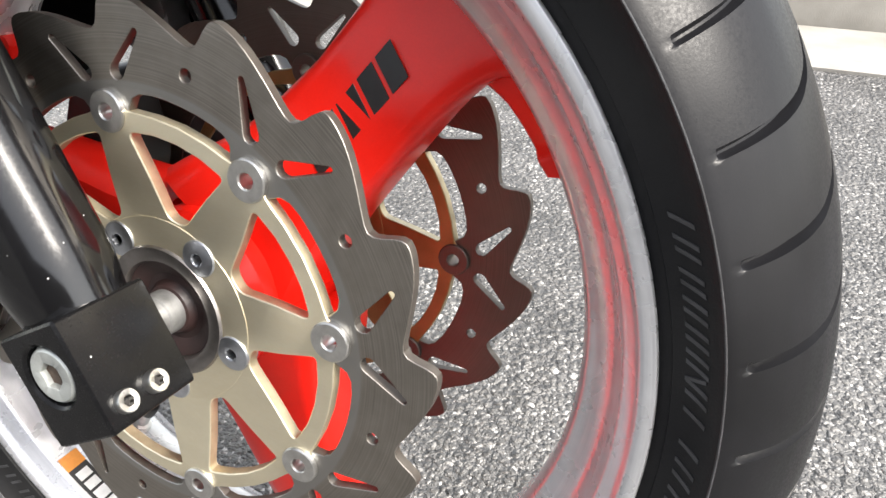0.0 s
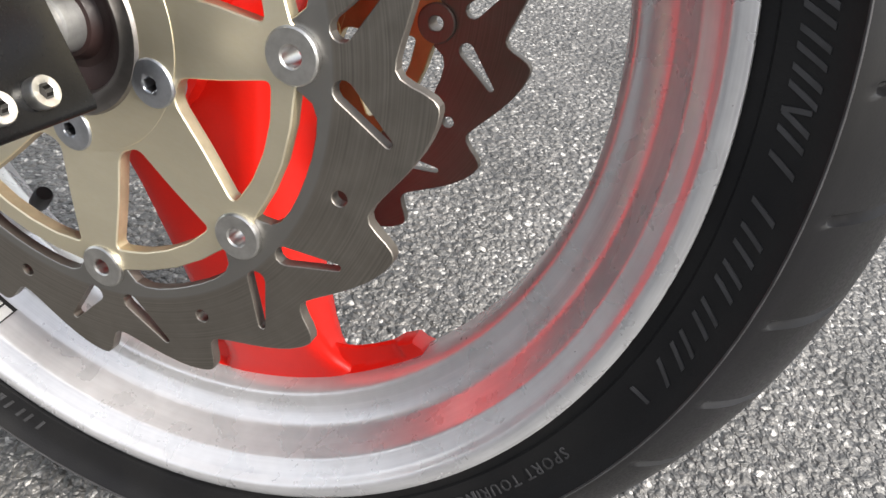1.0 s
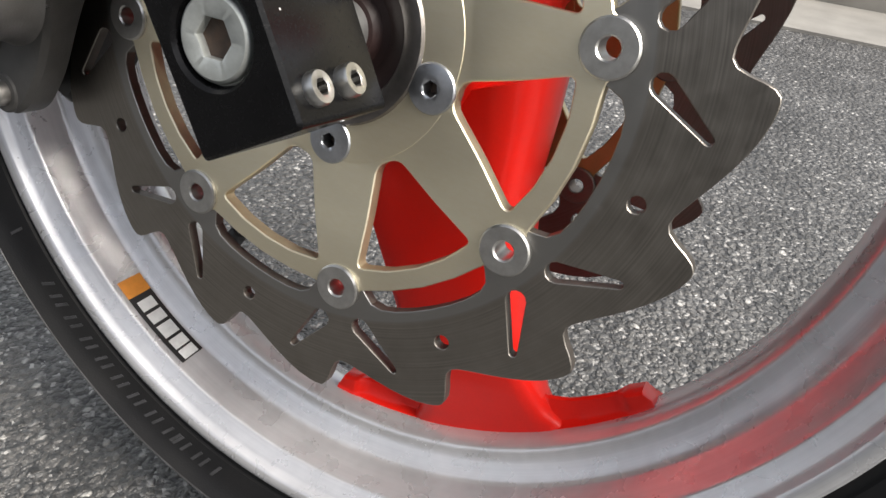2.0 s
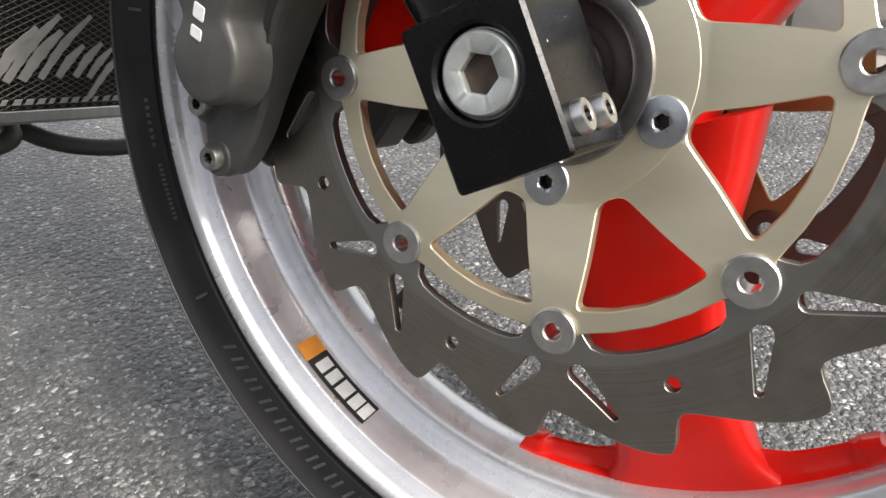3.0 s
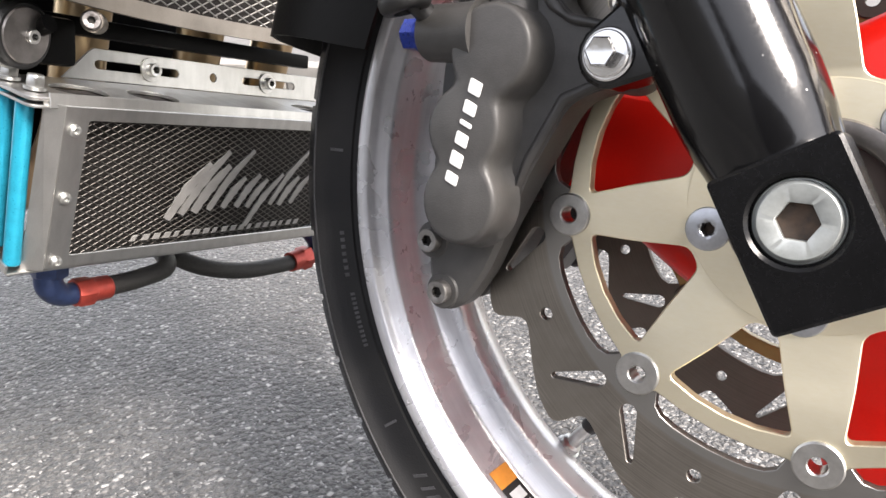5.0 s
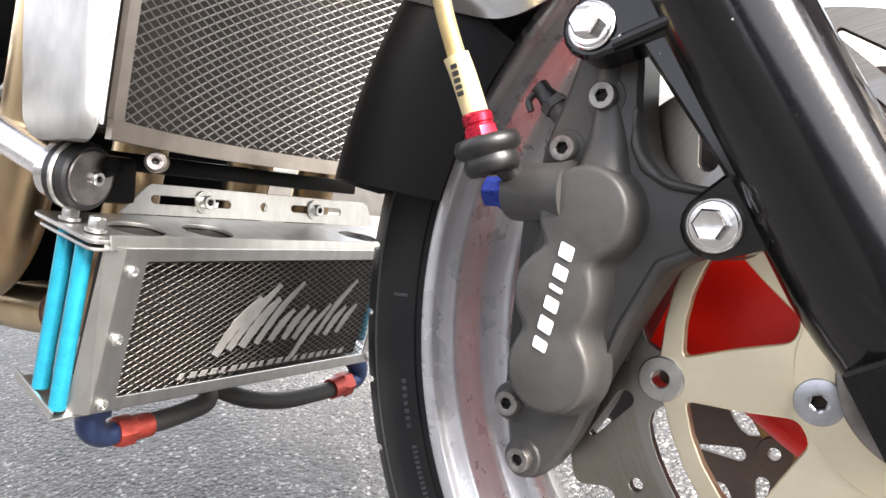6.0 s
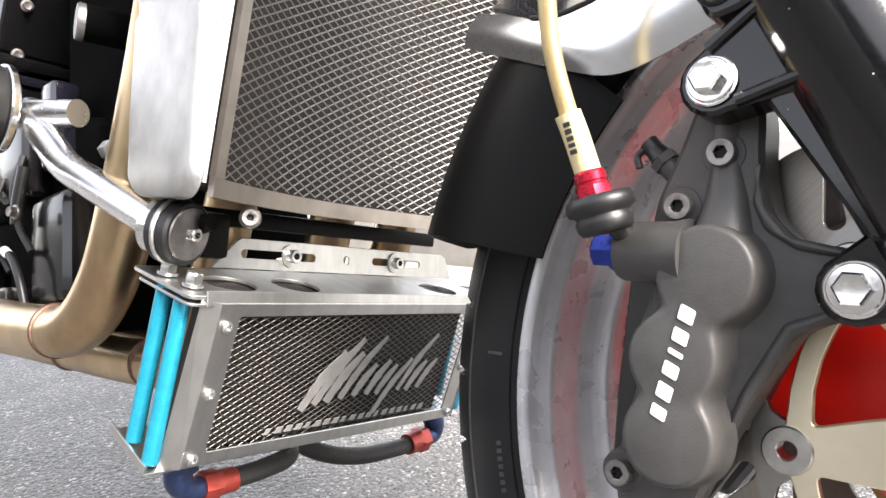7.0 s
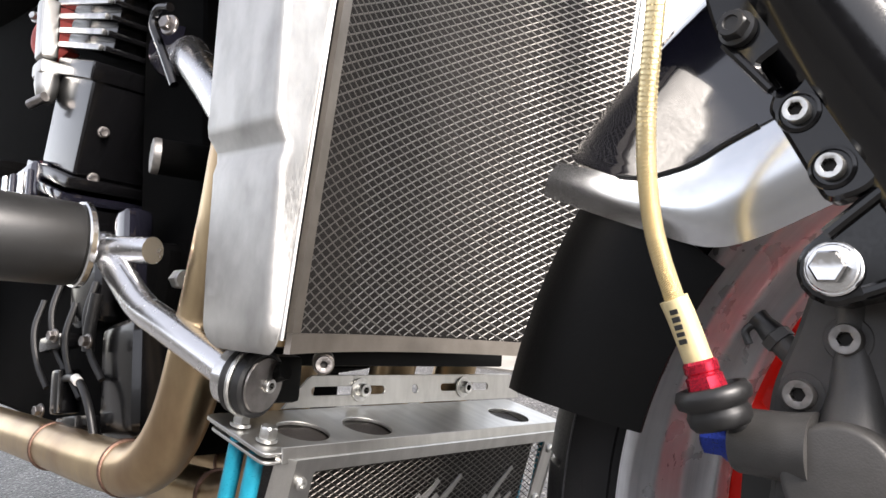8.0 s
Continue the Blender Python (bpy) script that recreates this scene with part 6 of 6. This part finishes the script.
# plain brush strokes of the plate on the mesh


def brush(points, widths):
    """The outline of a stroke that swells and tapers along a smooth line."""
    line = spline([(p[0], p[1], 0) for p in points], 5)
    up, down = [], []
    for i, p in enumerate(line):
        d = (line[min(i + 1, len(line) - 1)] - line[max(i - 1, 0)]).normalized()
        w = float(np.interp(i / (len(line) - 1), np.linspace(0, 1, len(widths)), widths)) / 2 * (1 + 0.12 * math.sin(i * 2.7))
        up.append((p.x - d.y * w, p.y + d.x * w))
        down.append((p.x + d.y * w, p.y - d.x * w))
    return up + down[::-1]


for y, s0, s1, w in ((0.016, 0.028, 0.070, 0.0085), (0.027, 0.031, 0.079, 0.0075), (0.038, 0.032, 0.068, 0.0090), (0.051, 0.033, 0.080, 0.0065), (0.064, 0.034, 0.058, 0.0070), (0.077, 0.034, 0.060, 0.0070),
                     (0.088, 0.033, 0.056, 0.0065), (0.090, 0.017, 0.060, 0.0060), (0.112, 0.034, 0.080, 0.0060), (0.122, 0.033, 0.057, 0.0070), (0.135, 0.034, 0.058, 0.0065)):
    run = (s1 - s0) * 0.70
    points, widths = [(y, s0), (y + run * 0.45, s0 + (s1 - s0) * 0.55), (y + run, s1)], (w * 0.7, w, w * 0.45)
    part("emblem_stroke", board(brush(points, widths), [], 0.0010, oc(0, 0, -0.0008), (0, 1, 0), OC_D, 0.0), LOGO, cooler, "flat etched emblem stroke")

for i in range(19):
    y, w = -0.010 + 0.0086 * i, 0.0052 if i % 4 else 0.0036
    part("lettering_bar", board([(y, 0.0135), (y + w, 0.0135), (y + w + 0.0016, 0.0178), (y + 0.0016, 0.0178)], [], 0.0008, oc(0, 0, -0.0006), (0, 1, 0), OC_D, 0.0001), LOGO, cooler, "small etched lettering bar")

# ---- oil hoses ----
oil = thing("oil_hose", (-0.455, 0.02, -0.12), "black braided oil hose with red and blue fittings", "oil hose", "oil hoses")
part("elbow", tube([(-0.4480, -0.0430, -0.0820), (-0.4500, -0.0440, -0.0960), (-0.4510, -0.0430, -0.1090), (-0.4530, -0.0340, -0.1170), (-0.4550, -0.0220, -0.1180)], [0.0088, 0.0090, 0.0094, 0.0082, 0.0078], 20, 5), FADEDBLUE, oil, "blue anodised elbow")
part("elbow_nut", lathe((-0.4490, -0.0435, -0.0880), (-0.05, -0.02, -1), [(0, 0), (0.0112, 0), (0.0112, 0.013), (0.0104, 0.014), (0, 0.014)], 24, hexes=(1, 2)), FADEDBLUE, oil, "blue anodised nut", sharp=25)
part("collar", lathe((-0.4545, -0.0240, -0.1180), (0, 1, 0.03), [(0, 0), (0.0096, 0), (0.0102, 0.002), (0.0102, 0.012), (0.0090, 0.014), (0.0088, 0.026), (0.0080, 0.027), (0, 0.027)], 24, hexes=(2, 3)), FADEDRED, oil, "red anodised collar", sharp=25)
part("hose", tube([(-0.4545, 0.0000, -0.1170), (-0.4560, 0.0300, -0.1150), (-0.4600, 0.0560, -0.1100), (-0.4900, 0.0700, -0.1020), (-0.5400, 0.0720, -0.0950)], 0.0074, 18, 8), HOSEBLACK, oil, "black braided hose")
oil2 = thing("oil_hose", (-0.46, 0.15, -0.13), "sagging black braided oil hose with red collar", "oil hose", "oil hoses")
part("hose", tube([(-0.5400, 0.0600, -0.0900), (-0.4900, 0.0700, -0.1020), (-0.4650, 0.0950, -0.1160), (-0.4600, 0.1350, -0.1240), (-0.4600, 0.1750, -0.1250), (-0.4600, 0.2030, -0.1240)], 0.0074, 18, 8), HOSEBLACK, oil2, "black braided hose")
part("collar", lathe((-0.4600, 0.1960, -0.1240), (0, 1, 0.12), [(0, 0), (0.0096, 0), (0.0100, 0.012), (0.0112, 0.014), (0.0112, 0.024), (0, 0.025)], 24, hexes=(3, 4)), FADEDRED, oil2, "red anodised collar", sharp=25)
part("elbow_nut", lathe((-0.4550, 0.2050, -0.0900), (0.0, -0.05, 1), [(0, 0), (0.0118, 0), (0.0118, 0.0215), (0.0108, 0.0225), (0, 0.0225)], 24, hexes=(1, 2)), FADEDBLUE, oil2, "blue anodised nut", sharp=25)
part("elbow", tube([(-0.4600, 0.2190, -0.1215), (-0.4600, 0.2320, -0.1180), (-0.4580, 0.2300, -0.1050), (-0.4560, 0.2100, -0.0860), (-0.4480, 0.1840, -0.0600)], [0.0085, 0.0090, 0.0100, 0.0100, 0.0095], 20, 5), FADEDBLUE, oil2, "blue anodised elbow")

# ---- exhaust ----
for k, (dy, dz, dx) in enumerate(((-0.068, 0.0, 0.0), (0.012, -0.030, -0.004), (0.117, -0.030, -0.004), (0.197, 0.0, 0.0))):
    ex = thing("exhaust_pipe", (-0.56, dy, -0.04 + dz), "heat-stained golden header pipe", "exhaust pipe", "exhaust pipes")
    if k == 0:
        ex["label"] = "heat-stained golden header pipe with weld beads"
    line = [(-0.640 + dx, dy * 0.6 + MID * 0.4, 0.420), (-0.560 + dx, dy * 0.8 + MID * 0.2, 0.400), (-0.490 + dx, dy, 0.330), (-0.470 + dx, dy, 0.250), (-0.476 + dx, dy, 0.180), (-0.485 + dx, dy, 0.130), (-0.499 + dx, dy, 0.070 + dz * 0.3), (-0.518 + dx, dy, 0.015 + dz * 0.8), (-0.556 + dx, dy, -0.020 + dz), (-0.620 + dx, dy, -0.030 + dz), (-0.760, dy * 0.96, -0.036 + dz), (-1.000, dy * 0.85, -0.048 + dz)]
    pipe = part("pipe", tube(line, 0.0195, 28, 8), TITAN, ex, sharp=70)
    for p, ax in (((-0.588 + dx, dy, -0.0270 + dz), (1, 0, 0.16)), ((-0.735, dy * 0.97, -0.0352 + dz), (1, 0, 0.06))):
        part("weld_bead", lathe(Vector(p) - Vector(ax).normalized() * 0.0022, ax, [(0.0188, 0), (0.0206, 0.0012), (0.0212, 0.0030), (0.0206, 0.0048), (0.0188, 0.0060)], 40), WELD, ex, "dark weld bead")

# ---- engine guard bar ----
guard_bar = thing("engine_guard", (-0.64, -0.085, 0.13), "polished guard bar with rubber-ended foot and black bobbin", "engine guard")
part("bar", tube([(-0.6200, -0.0880, 0.1370), (-0.6000, -0.0900, 0.1240), (-0.5560, -0.0910, 0.0990), (-0.5440, -0.0910, 0.0930), (-0.5300, -0.0905, 0.0875), (-0.5100, -0.0890, 0.0815), (-0.4350, -0.0805, 0.0555)], 0.0108, 24, 8), BARALU, guard_bar, "polished bent tube", sharp=70)
part("mount_spigot", tube([(-0.6460, -0.0960, 0.1320), (-0.6100, -0.0920, 0.1330), (-0.5620, -0.0780, 0.1330)], 0.0100, 24, 4), BARALU, guard_bar, "polished mounting spigot")
part("bobbin", lathe((-0.6300, -0.1060, 0.1355), (-0.06, -1, 0.0), [(0, 0), (0.0290, 0), (0.0312, 0.0020), (0.0320, 0.0060), (0.0320, 0.110), (0.0280, 0.118), (0, 0.120)], 48), BLACKSATIN, guard_bar, "black turned bobbin")
part("bobbin_ring", lathe((-0.6300, -0.1005, 0.1355), (-0.06, -1, 0.0), [(0.0, 0), (0.0325, 0), (0.0335, 0.0012), (0.0335, 0.0048), (0.0325, 0.0060), (0.0, 0.0060)], 48), CHROME, guard_bar, "bright end ring")
gx = Vector((0.93, 0.28, -0.12)).normalized()
end = Vector((-0.4350, -0.0800, 0.0550))
part("end_collar", lathe(end - gx * 0.004, gx, [(0, 0), (0.0155, 0), (0.0168, 0.001), (0.0168, 0.0085), (0.0150, 0.0095), (0, 0.0095)], 32), CHROME, guard_bar, "bright end collar")
part("rubber_washer", lathe(end + gx * 0.005, gx, [(0, 0), (0.0188, 0), (0.0200, 0.0015), (0.0200, 0.0050), (0.0188, 0.0060), (0, 0.0060)], 32), SOFTRUBBER, guard_bar, "black rubber washer")
part("end_ring", lathe(end + gx * 0.0108, gx, [(0, 0), (0.0200, 0), (0.0210, 0.0008), (0.0210, 0.0024), (0.0200, 0.0032), (0, 0.0032)], 32), ZINC, guard_bar, "thin bright ring")
part("rubber_washer", lathe(end + gx * 0.0138, gx, [(0, 0), (0.0185, 0), (0.0198, 0.0012), (0.0198, 0.0065), (0.0180, 0.0080), (0, 0.0080)], 32), SOFTRUBBER, guard_bar, "black rubber washer")
part("end_cap", lathe(end + gx * 0.0212, gx, [(0, 0), (0.0155, 0), (0.0165, 0.0008), (0.0158, 0.0018), (0.0060, 0.0026), (0, 0.0028)], 32), DARKSTEEL, guard_bar, "worn steel end cap")
part("cap_screw", socket_screw(end + gx * 0.0232 + V(0.0, 0.002, 0), gx, 0.0042, 0.0030, 0.5, 0.6), ZINC, guard_bar, "small socket screw")

# ---- engine ----
engine = thing("engine", (-0.80, MID, -0.02), "gloss black inline engine with finned cylinder block", "engine")
tilt = Euler((0, radians(-11), 0)).to_matrix()


def eng(x, y, z, sx, sy, sz, name, label="", material=ENGINE, bevel=0.003, rot=tilt, segs=2):
    return part(name, block((x, y, z), (sx, sy, sz), rot, bevel, segs), material, engine, label)


# Engine masses coloured near-black to stand for the shade of the deep bay.
part("crankcase", block((-0.900, MID + 0.015, 0.055), (0.50, 0.215, 0.190), None, 0.018, 3), CAVITYSHADE, engine, "black crankcase")
part("gearbox", block((-1.400, MID + 0.010, 0.120), (0.62, 0.260, 0.300), None, 0.030, 3), CAVITYSHADE, engine, "black gearbox housing")
part("upper_block", block((-1.330, MID + 0.040, 0.400), (1.34, 0.170, 0.360), None, 0.020, 3), CAVITYSHADE, engine, "black upper engine mass")
# Out of view: added to keep sky light off the engine and the ground.
part("upper_body", tube([(-2.000, MID, 0.780), (-1.750, MID, 0.740), (-1.450, MID, 0.700), (-1.150, MID, 0.710), (-0.850, MID, 0.745), (-0.600, MID, 0.730), (-0.380, MID, 0.700), (-0.200, MID, 0.650)], [0.040, 0.120, 0.160, 0.180, 0.220, 0.230, 0.190, 0.090], 36, 8), CAVITYSHADE, engine, "unseen dark rounded body added above the engine for shade", sharp=80)
part("front_wall", block((-0.695, MID + 0.020, 0.250), (0.120, 0.190, 0.440), tilt, 0.008, 3), CAVITYSHADE, engine, "black cylinder block front")
# cylinder side: barrel, stepped flange and fins, all tipped forward
CYL = Euler((0, radians(14), 0)).to_matrix()
eng(-0.8500, 0.002, 0.2780, 0.098, 0.104, 0.100, "cylinder_barrel", "gloss black cylinder barrel", bevel=0.005, rot=CYL, segs=3)
eng(-0.8370, 0.002, 0.3330, 0.104, 0.112, 0.020, "cylinder_step", "gloss black cylinder step", bevel=0.004, rot=CYL, segs=3)
eng(-0.8640, 0.000, 0.2230, 0.128, 0.120, 0.012, "case_flange", "black gasket flange", bevel=0.003, rot=CYL)
eng(-0.8680, 0.000, 0.2080, 0.120, 0.124, 0.010, "case_flange", "black lower gasket flange", GLOSSBLACK, bevel=0.003, rot=CYL)
eng(-0.8760, 0.002, 0.1640, 0.108, 0.104, 0.080, "cylinder_barrel", "gloss black lower barrel", bevel=0.010, rot=CYL, segs=3)
for k in range(7):
    x, z = -0.8540 + 0.0037 * k, 0.3620 + 0.0152 * k
    eng(x, 0.012, z, 0.160, 0.120, 0.0056, "cooling_fin", "black cooling fin", ENGINE, 0.0016, CYL)
    eng(x - 0.0015, -0.0500, z + 0.0003, 0.150, 0.0046, 0.0062, "fin_edge", "bare metal fin edge", TITANFIN, 0.0014, CYL)
    if k < 6:
        eng(x + 0.0018, 0.012, z + 0.0076, 0.136, 0.096, 0.0100, "fin_root", "black cylinder wall between fins", ENGINE, 0.0005, CYL)
for x, z in ((-0.8025, 0.2650), (-0.8150, 0.2180)):
    part("barrel_stud", hex_bolt((x, -0.030, z), (1, -0.2, -0.2), 0.006, 0.002, 0.0045, 0.005), DARKSTEEL, engine, "dull stud nut", sharp=25)
# lower case covers
eng(-0.748, -0.038, 0.112, 0.062, 0.032, 0.086, "side_cover", "black engine cover", bevel=0.012, segs=3)
eng(-0.692, -0.034, 0.138, 0.026, 0.028, 0.080, "side_cover", "glossy black engine cover", GLOSSBLACK, bevel=0.009, segs=3)
eng(-0.664, -0.020, 0.030, 0.070, 0.060, 0.100, "sump_cover", "black sump side", bevel=0.014, segs=3)
part("core_plug", lathe((-0.6085, -0.020, 0.2145), (-0.35, -1, 0.0), [(0, 0.036), (0.0150, 0.036), (0.0150, 0.040), (0.0142, 0.0420), (0.0120, 0.0424), (0, 0.0410)], 36), DULLSTEEL, engine, "round steel plug")
part("plug_boss", lathe((-0.6085, -0.020, 0.2145), (-0.35, -1, 0.0), [(0, 0), (0.0150, 0), (0.0146, 0.0362), (0, 0.0362)], 36), CAVITYSHADE, engine, "black boss behind the plug")
part("water_pipe", tube([(-0.6900, -0.010, 0.326), (-0.6500, -0.022, 0.319), (-0.6150, -0.035, 0.300), (-0.5420, -0.050, 0.254), (-0.4900, -0.055, 0.212)], 0.0155, 24, 6), BARALU, engine, "polished water pipe", sharp=70)
part("pipe_flange", lathe((-0.6950, -0.012, 0.332), (-0.8, 0.2, 0.15), [(0, 0), (0.026, 0), (0.026, 0.006), (0.020, 0.008), (0, 0.008)], 32), GLOSSBLACK, engine, "black pipe flange")
part("flange_strap", tube([(-0.640, -0.050, 0.349), (-0.660, -0.051, 0.352), (-0.667, -0.051, 0.340), (-0.655, -0.050, 0.322), (-0.643, -0.050, 0.308), (-0.627, -0.045, 0.279)], 0.0040, 10, 6), ENGINE, engine, "black strap")
part("flange_bolt", hex_bolt((-0.635, -0.050, 0.331), (0.3, -1, 0.1), 0.0090, 0.003, 0.0062, 0.006), DARKSTEEL, engine, "dull hexagon bolt", sharp=25)
# clutter round the starter
eng(-0.935, -0.050, 0.206, 0.110, 0.034, 0.050, "starter_cover", "gloss black cover", GLOSSBLACK, 0.012, segs=3)
eng(-0.930, -0.056, 0.158, 0.140, 0.040, 0.036, "starter_cover", "gloss black cover", GLOSSBLACK, 0.010, segs=3)
for i in range(5):
    part("case_rib", rod((-0.965 + i * 0.026, -0.074, 0.222), (-0.945 + i * 0.026, -0.078, 0.176), 0.0034, 12), CHROME if i % 2 else GLOSSBLACK, engine, "bright edge on a case rib")
part("red_cap", lathe((-1.012, -0.010, 0.417), (0.5, -1, 0.1), [(0, 0), (0.036, 0), (0.038, 0.004), (0.036, 0.016), (0.030, 0.019), (0, 0.020)], 40), FADEDRED, engine, "red anodised round cover")
part("cap_bolt", hex_bolt((-1.006, -0.046, 0.432), (0.5, -1, 0.1), 0.007, 0.002, 0.005, 0.006), ZINC, engine, "small bright bolt", sharp=25)
eng(-0.912, -0.060, 0.388, 0.020, 0.020, 0.074, "carburettor_body", "dull grey cast body", BRUSHED, 0.006, segs=3)
eng(-0.896, -0.060, 0.338, 0.026, 0.024, 0.018, "carburettor_body", "dull grey cast collar", BRUSHED, 0.005, segs=3)
part("carburettor_bowl", lathe((-0.893, -0.060, 0.332), (0.1, 0, -1), [(0, 0), (0.0125, 0), (0.0125, 0.012), (0.0100, 0.024), (0.0060, 0.030), (0, 0.031)], 24), BRUSHED, engine, "dull grey float bowl")
part("carburettor_stub", tube([(-0.880, -0.064, 0.306), (-0.890, -0.066, 0.304), (-0.906, -0.070, 0.300)], 0.0052, 16, 5), DARKSTEEL, engine, "dull grey elbow")
for (x, z, sx, sz) in ((-0.775, 0.052, 0.050, 0.014), (-0.715, -0.014, 0.044, 0.014), (-0.748, 0.010, 0.018, 0.040)):
    eng(x, -0.056, z, sx, 0.022, sz, "sensor_block", "small black bracket", ENGINE, 0.004)
for (x, z) in ((-0.750, 0.060), (-0.676, 0.060), (-0.830, 0.150), (-0.762, -0.008)):
    part("case_bolt", hex_bolt((x, -0.070, z), (0.1, -1, 0), 0.0062, 0.002, 0.0046, 0.005), DARKSTEEL, engine, "dull case bolt", sharp=25)
for i in range(4):
    x, z = -0.835 + 0.040 * i, 0.030 + 0.020 * (i % 2)
    part("wire_loom", tube([(x, -0.054, z + 0.06), (x + 0.006, -0.062, z + 0.03), (x + 0.018, -0.060, z), (x + 0.040, -0.056, z - 0.022)], 0.0030, 10, 5), SOFTRUBBER, engine, "thin black wire loom")
for i in range(6):
    x, z = -0.855 + 0.032 * i, 0.142 + 0.004 * (i % 2)
    part("case_bolt", hex_bolt((x, -0.066, z), (0.1, -1, 0), 0.0060, 0.002, 0.0044, 0.005), DARKSTEEL, engine, "dull case bolt", sharp=25)
part("bracket_nut", lathe((-0.6120, -0.030, 0.116), (0.9, -0.2, 0), [(0, 0), (0.008, 0), (0.008, 0.016), (0.0065, 0.018), (0, 0.018)], 20, hexes=(1, 2)), ZINC, engine, "small bright nut", sharp=25)
part("drain_hose", tube([(-0.700, -0.058, 0.100), (-0.702, -0.060, 0.070), (-0.700, -0.060, 0.050)], 0.0052, 12, 5), SOFTRUBBER, engine, "short black hose")
cable = thing("cable", (-0.70, -0.06, 0.02), "thin black cable below the engine", "cable")
part("sheath", tube([(-0.745, -0.060, 0.022), (-0.715, -0.064, 0.026), (-0.690, -0.066, 0.022), (-0.668, -0.066, 0.004), (-0.655, -0.064, -0.022)], 0.0034, 12, 7), SOFTRUBBER, cable)
part("ferrule", rod((-0.704, -0.0665, 0.0268), (-0.695, -0.0670, 0.0245), 0.0042, 12), WHITE, cable, "pale ferrule")

# left fork leg and caliper, mirrored
def mirrored(ob, name, label):
    """The same assembly on the other side of the wheel, built from mirrored meshes."""
    base = home(ob)
    base2 = Vector((base.x, 2 * MID - base.y, base.z))
    top = new(name)
    top.empty_display_size = 0.02
    top.matrix_world = BIKE @ Matrix.Translation(base2)
    HOME[top.name] = base2
    for k in ("category", "group"):
        if k in ob:
            top[k] = ob[k]
    top["label"] = label
    made = {ob: top}
    for c in ob.children_recursive:
        bm = bmesh.new()
        bm.from_mesh(c.data)
        bmesh.ops.scale(bm, vec=(1, -1, 1), verts=bm.verts)
        bmesh.ops.reverse_faces(bm, faces=bm.faces)
        nm = c.name.split(".")[0]
        me = mesh_of(nm, bm, list(c.data.materials))
        o = new(nm, me)
        o.parent = made[c.parent]
        made[c] = o
        if "label" in c:
            o["label"] = c["label"]
    return top


mirrored(fork, "fork_leg", "black painted fork leg beyond the wheel")
mirrored(caliper, "brake_caliper", "dark grey brake caliper beyond the wheel")
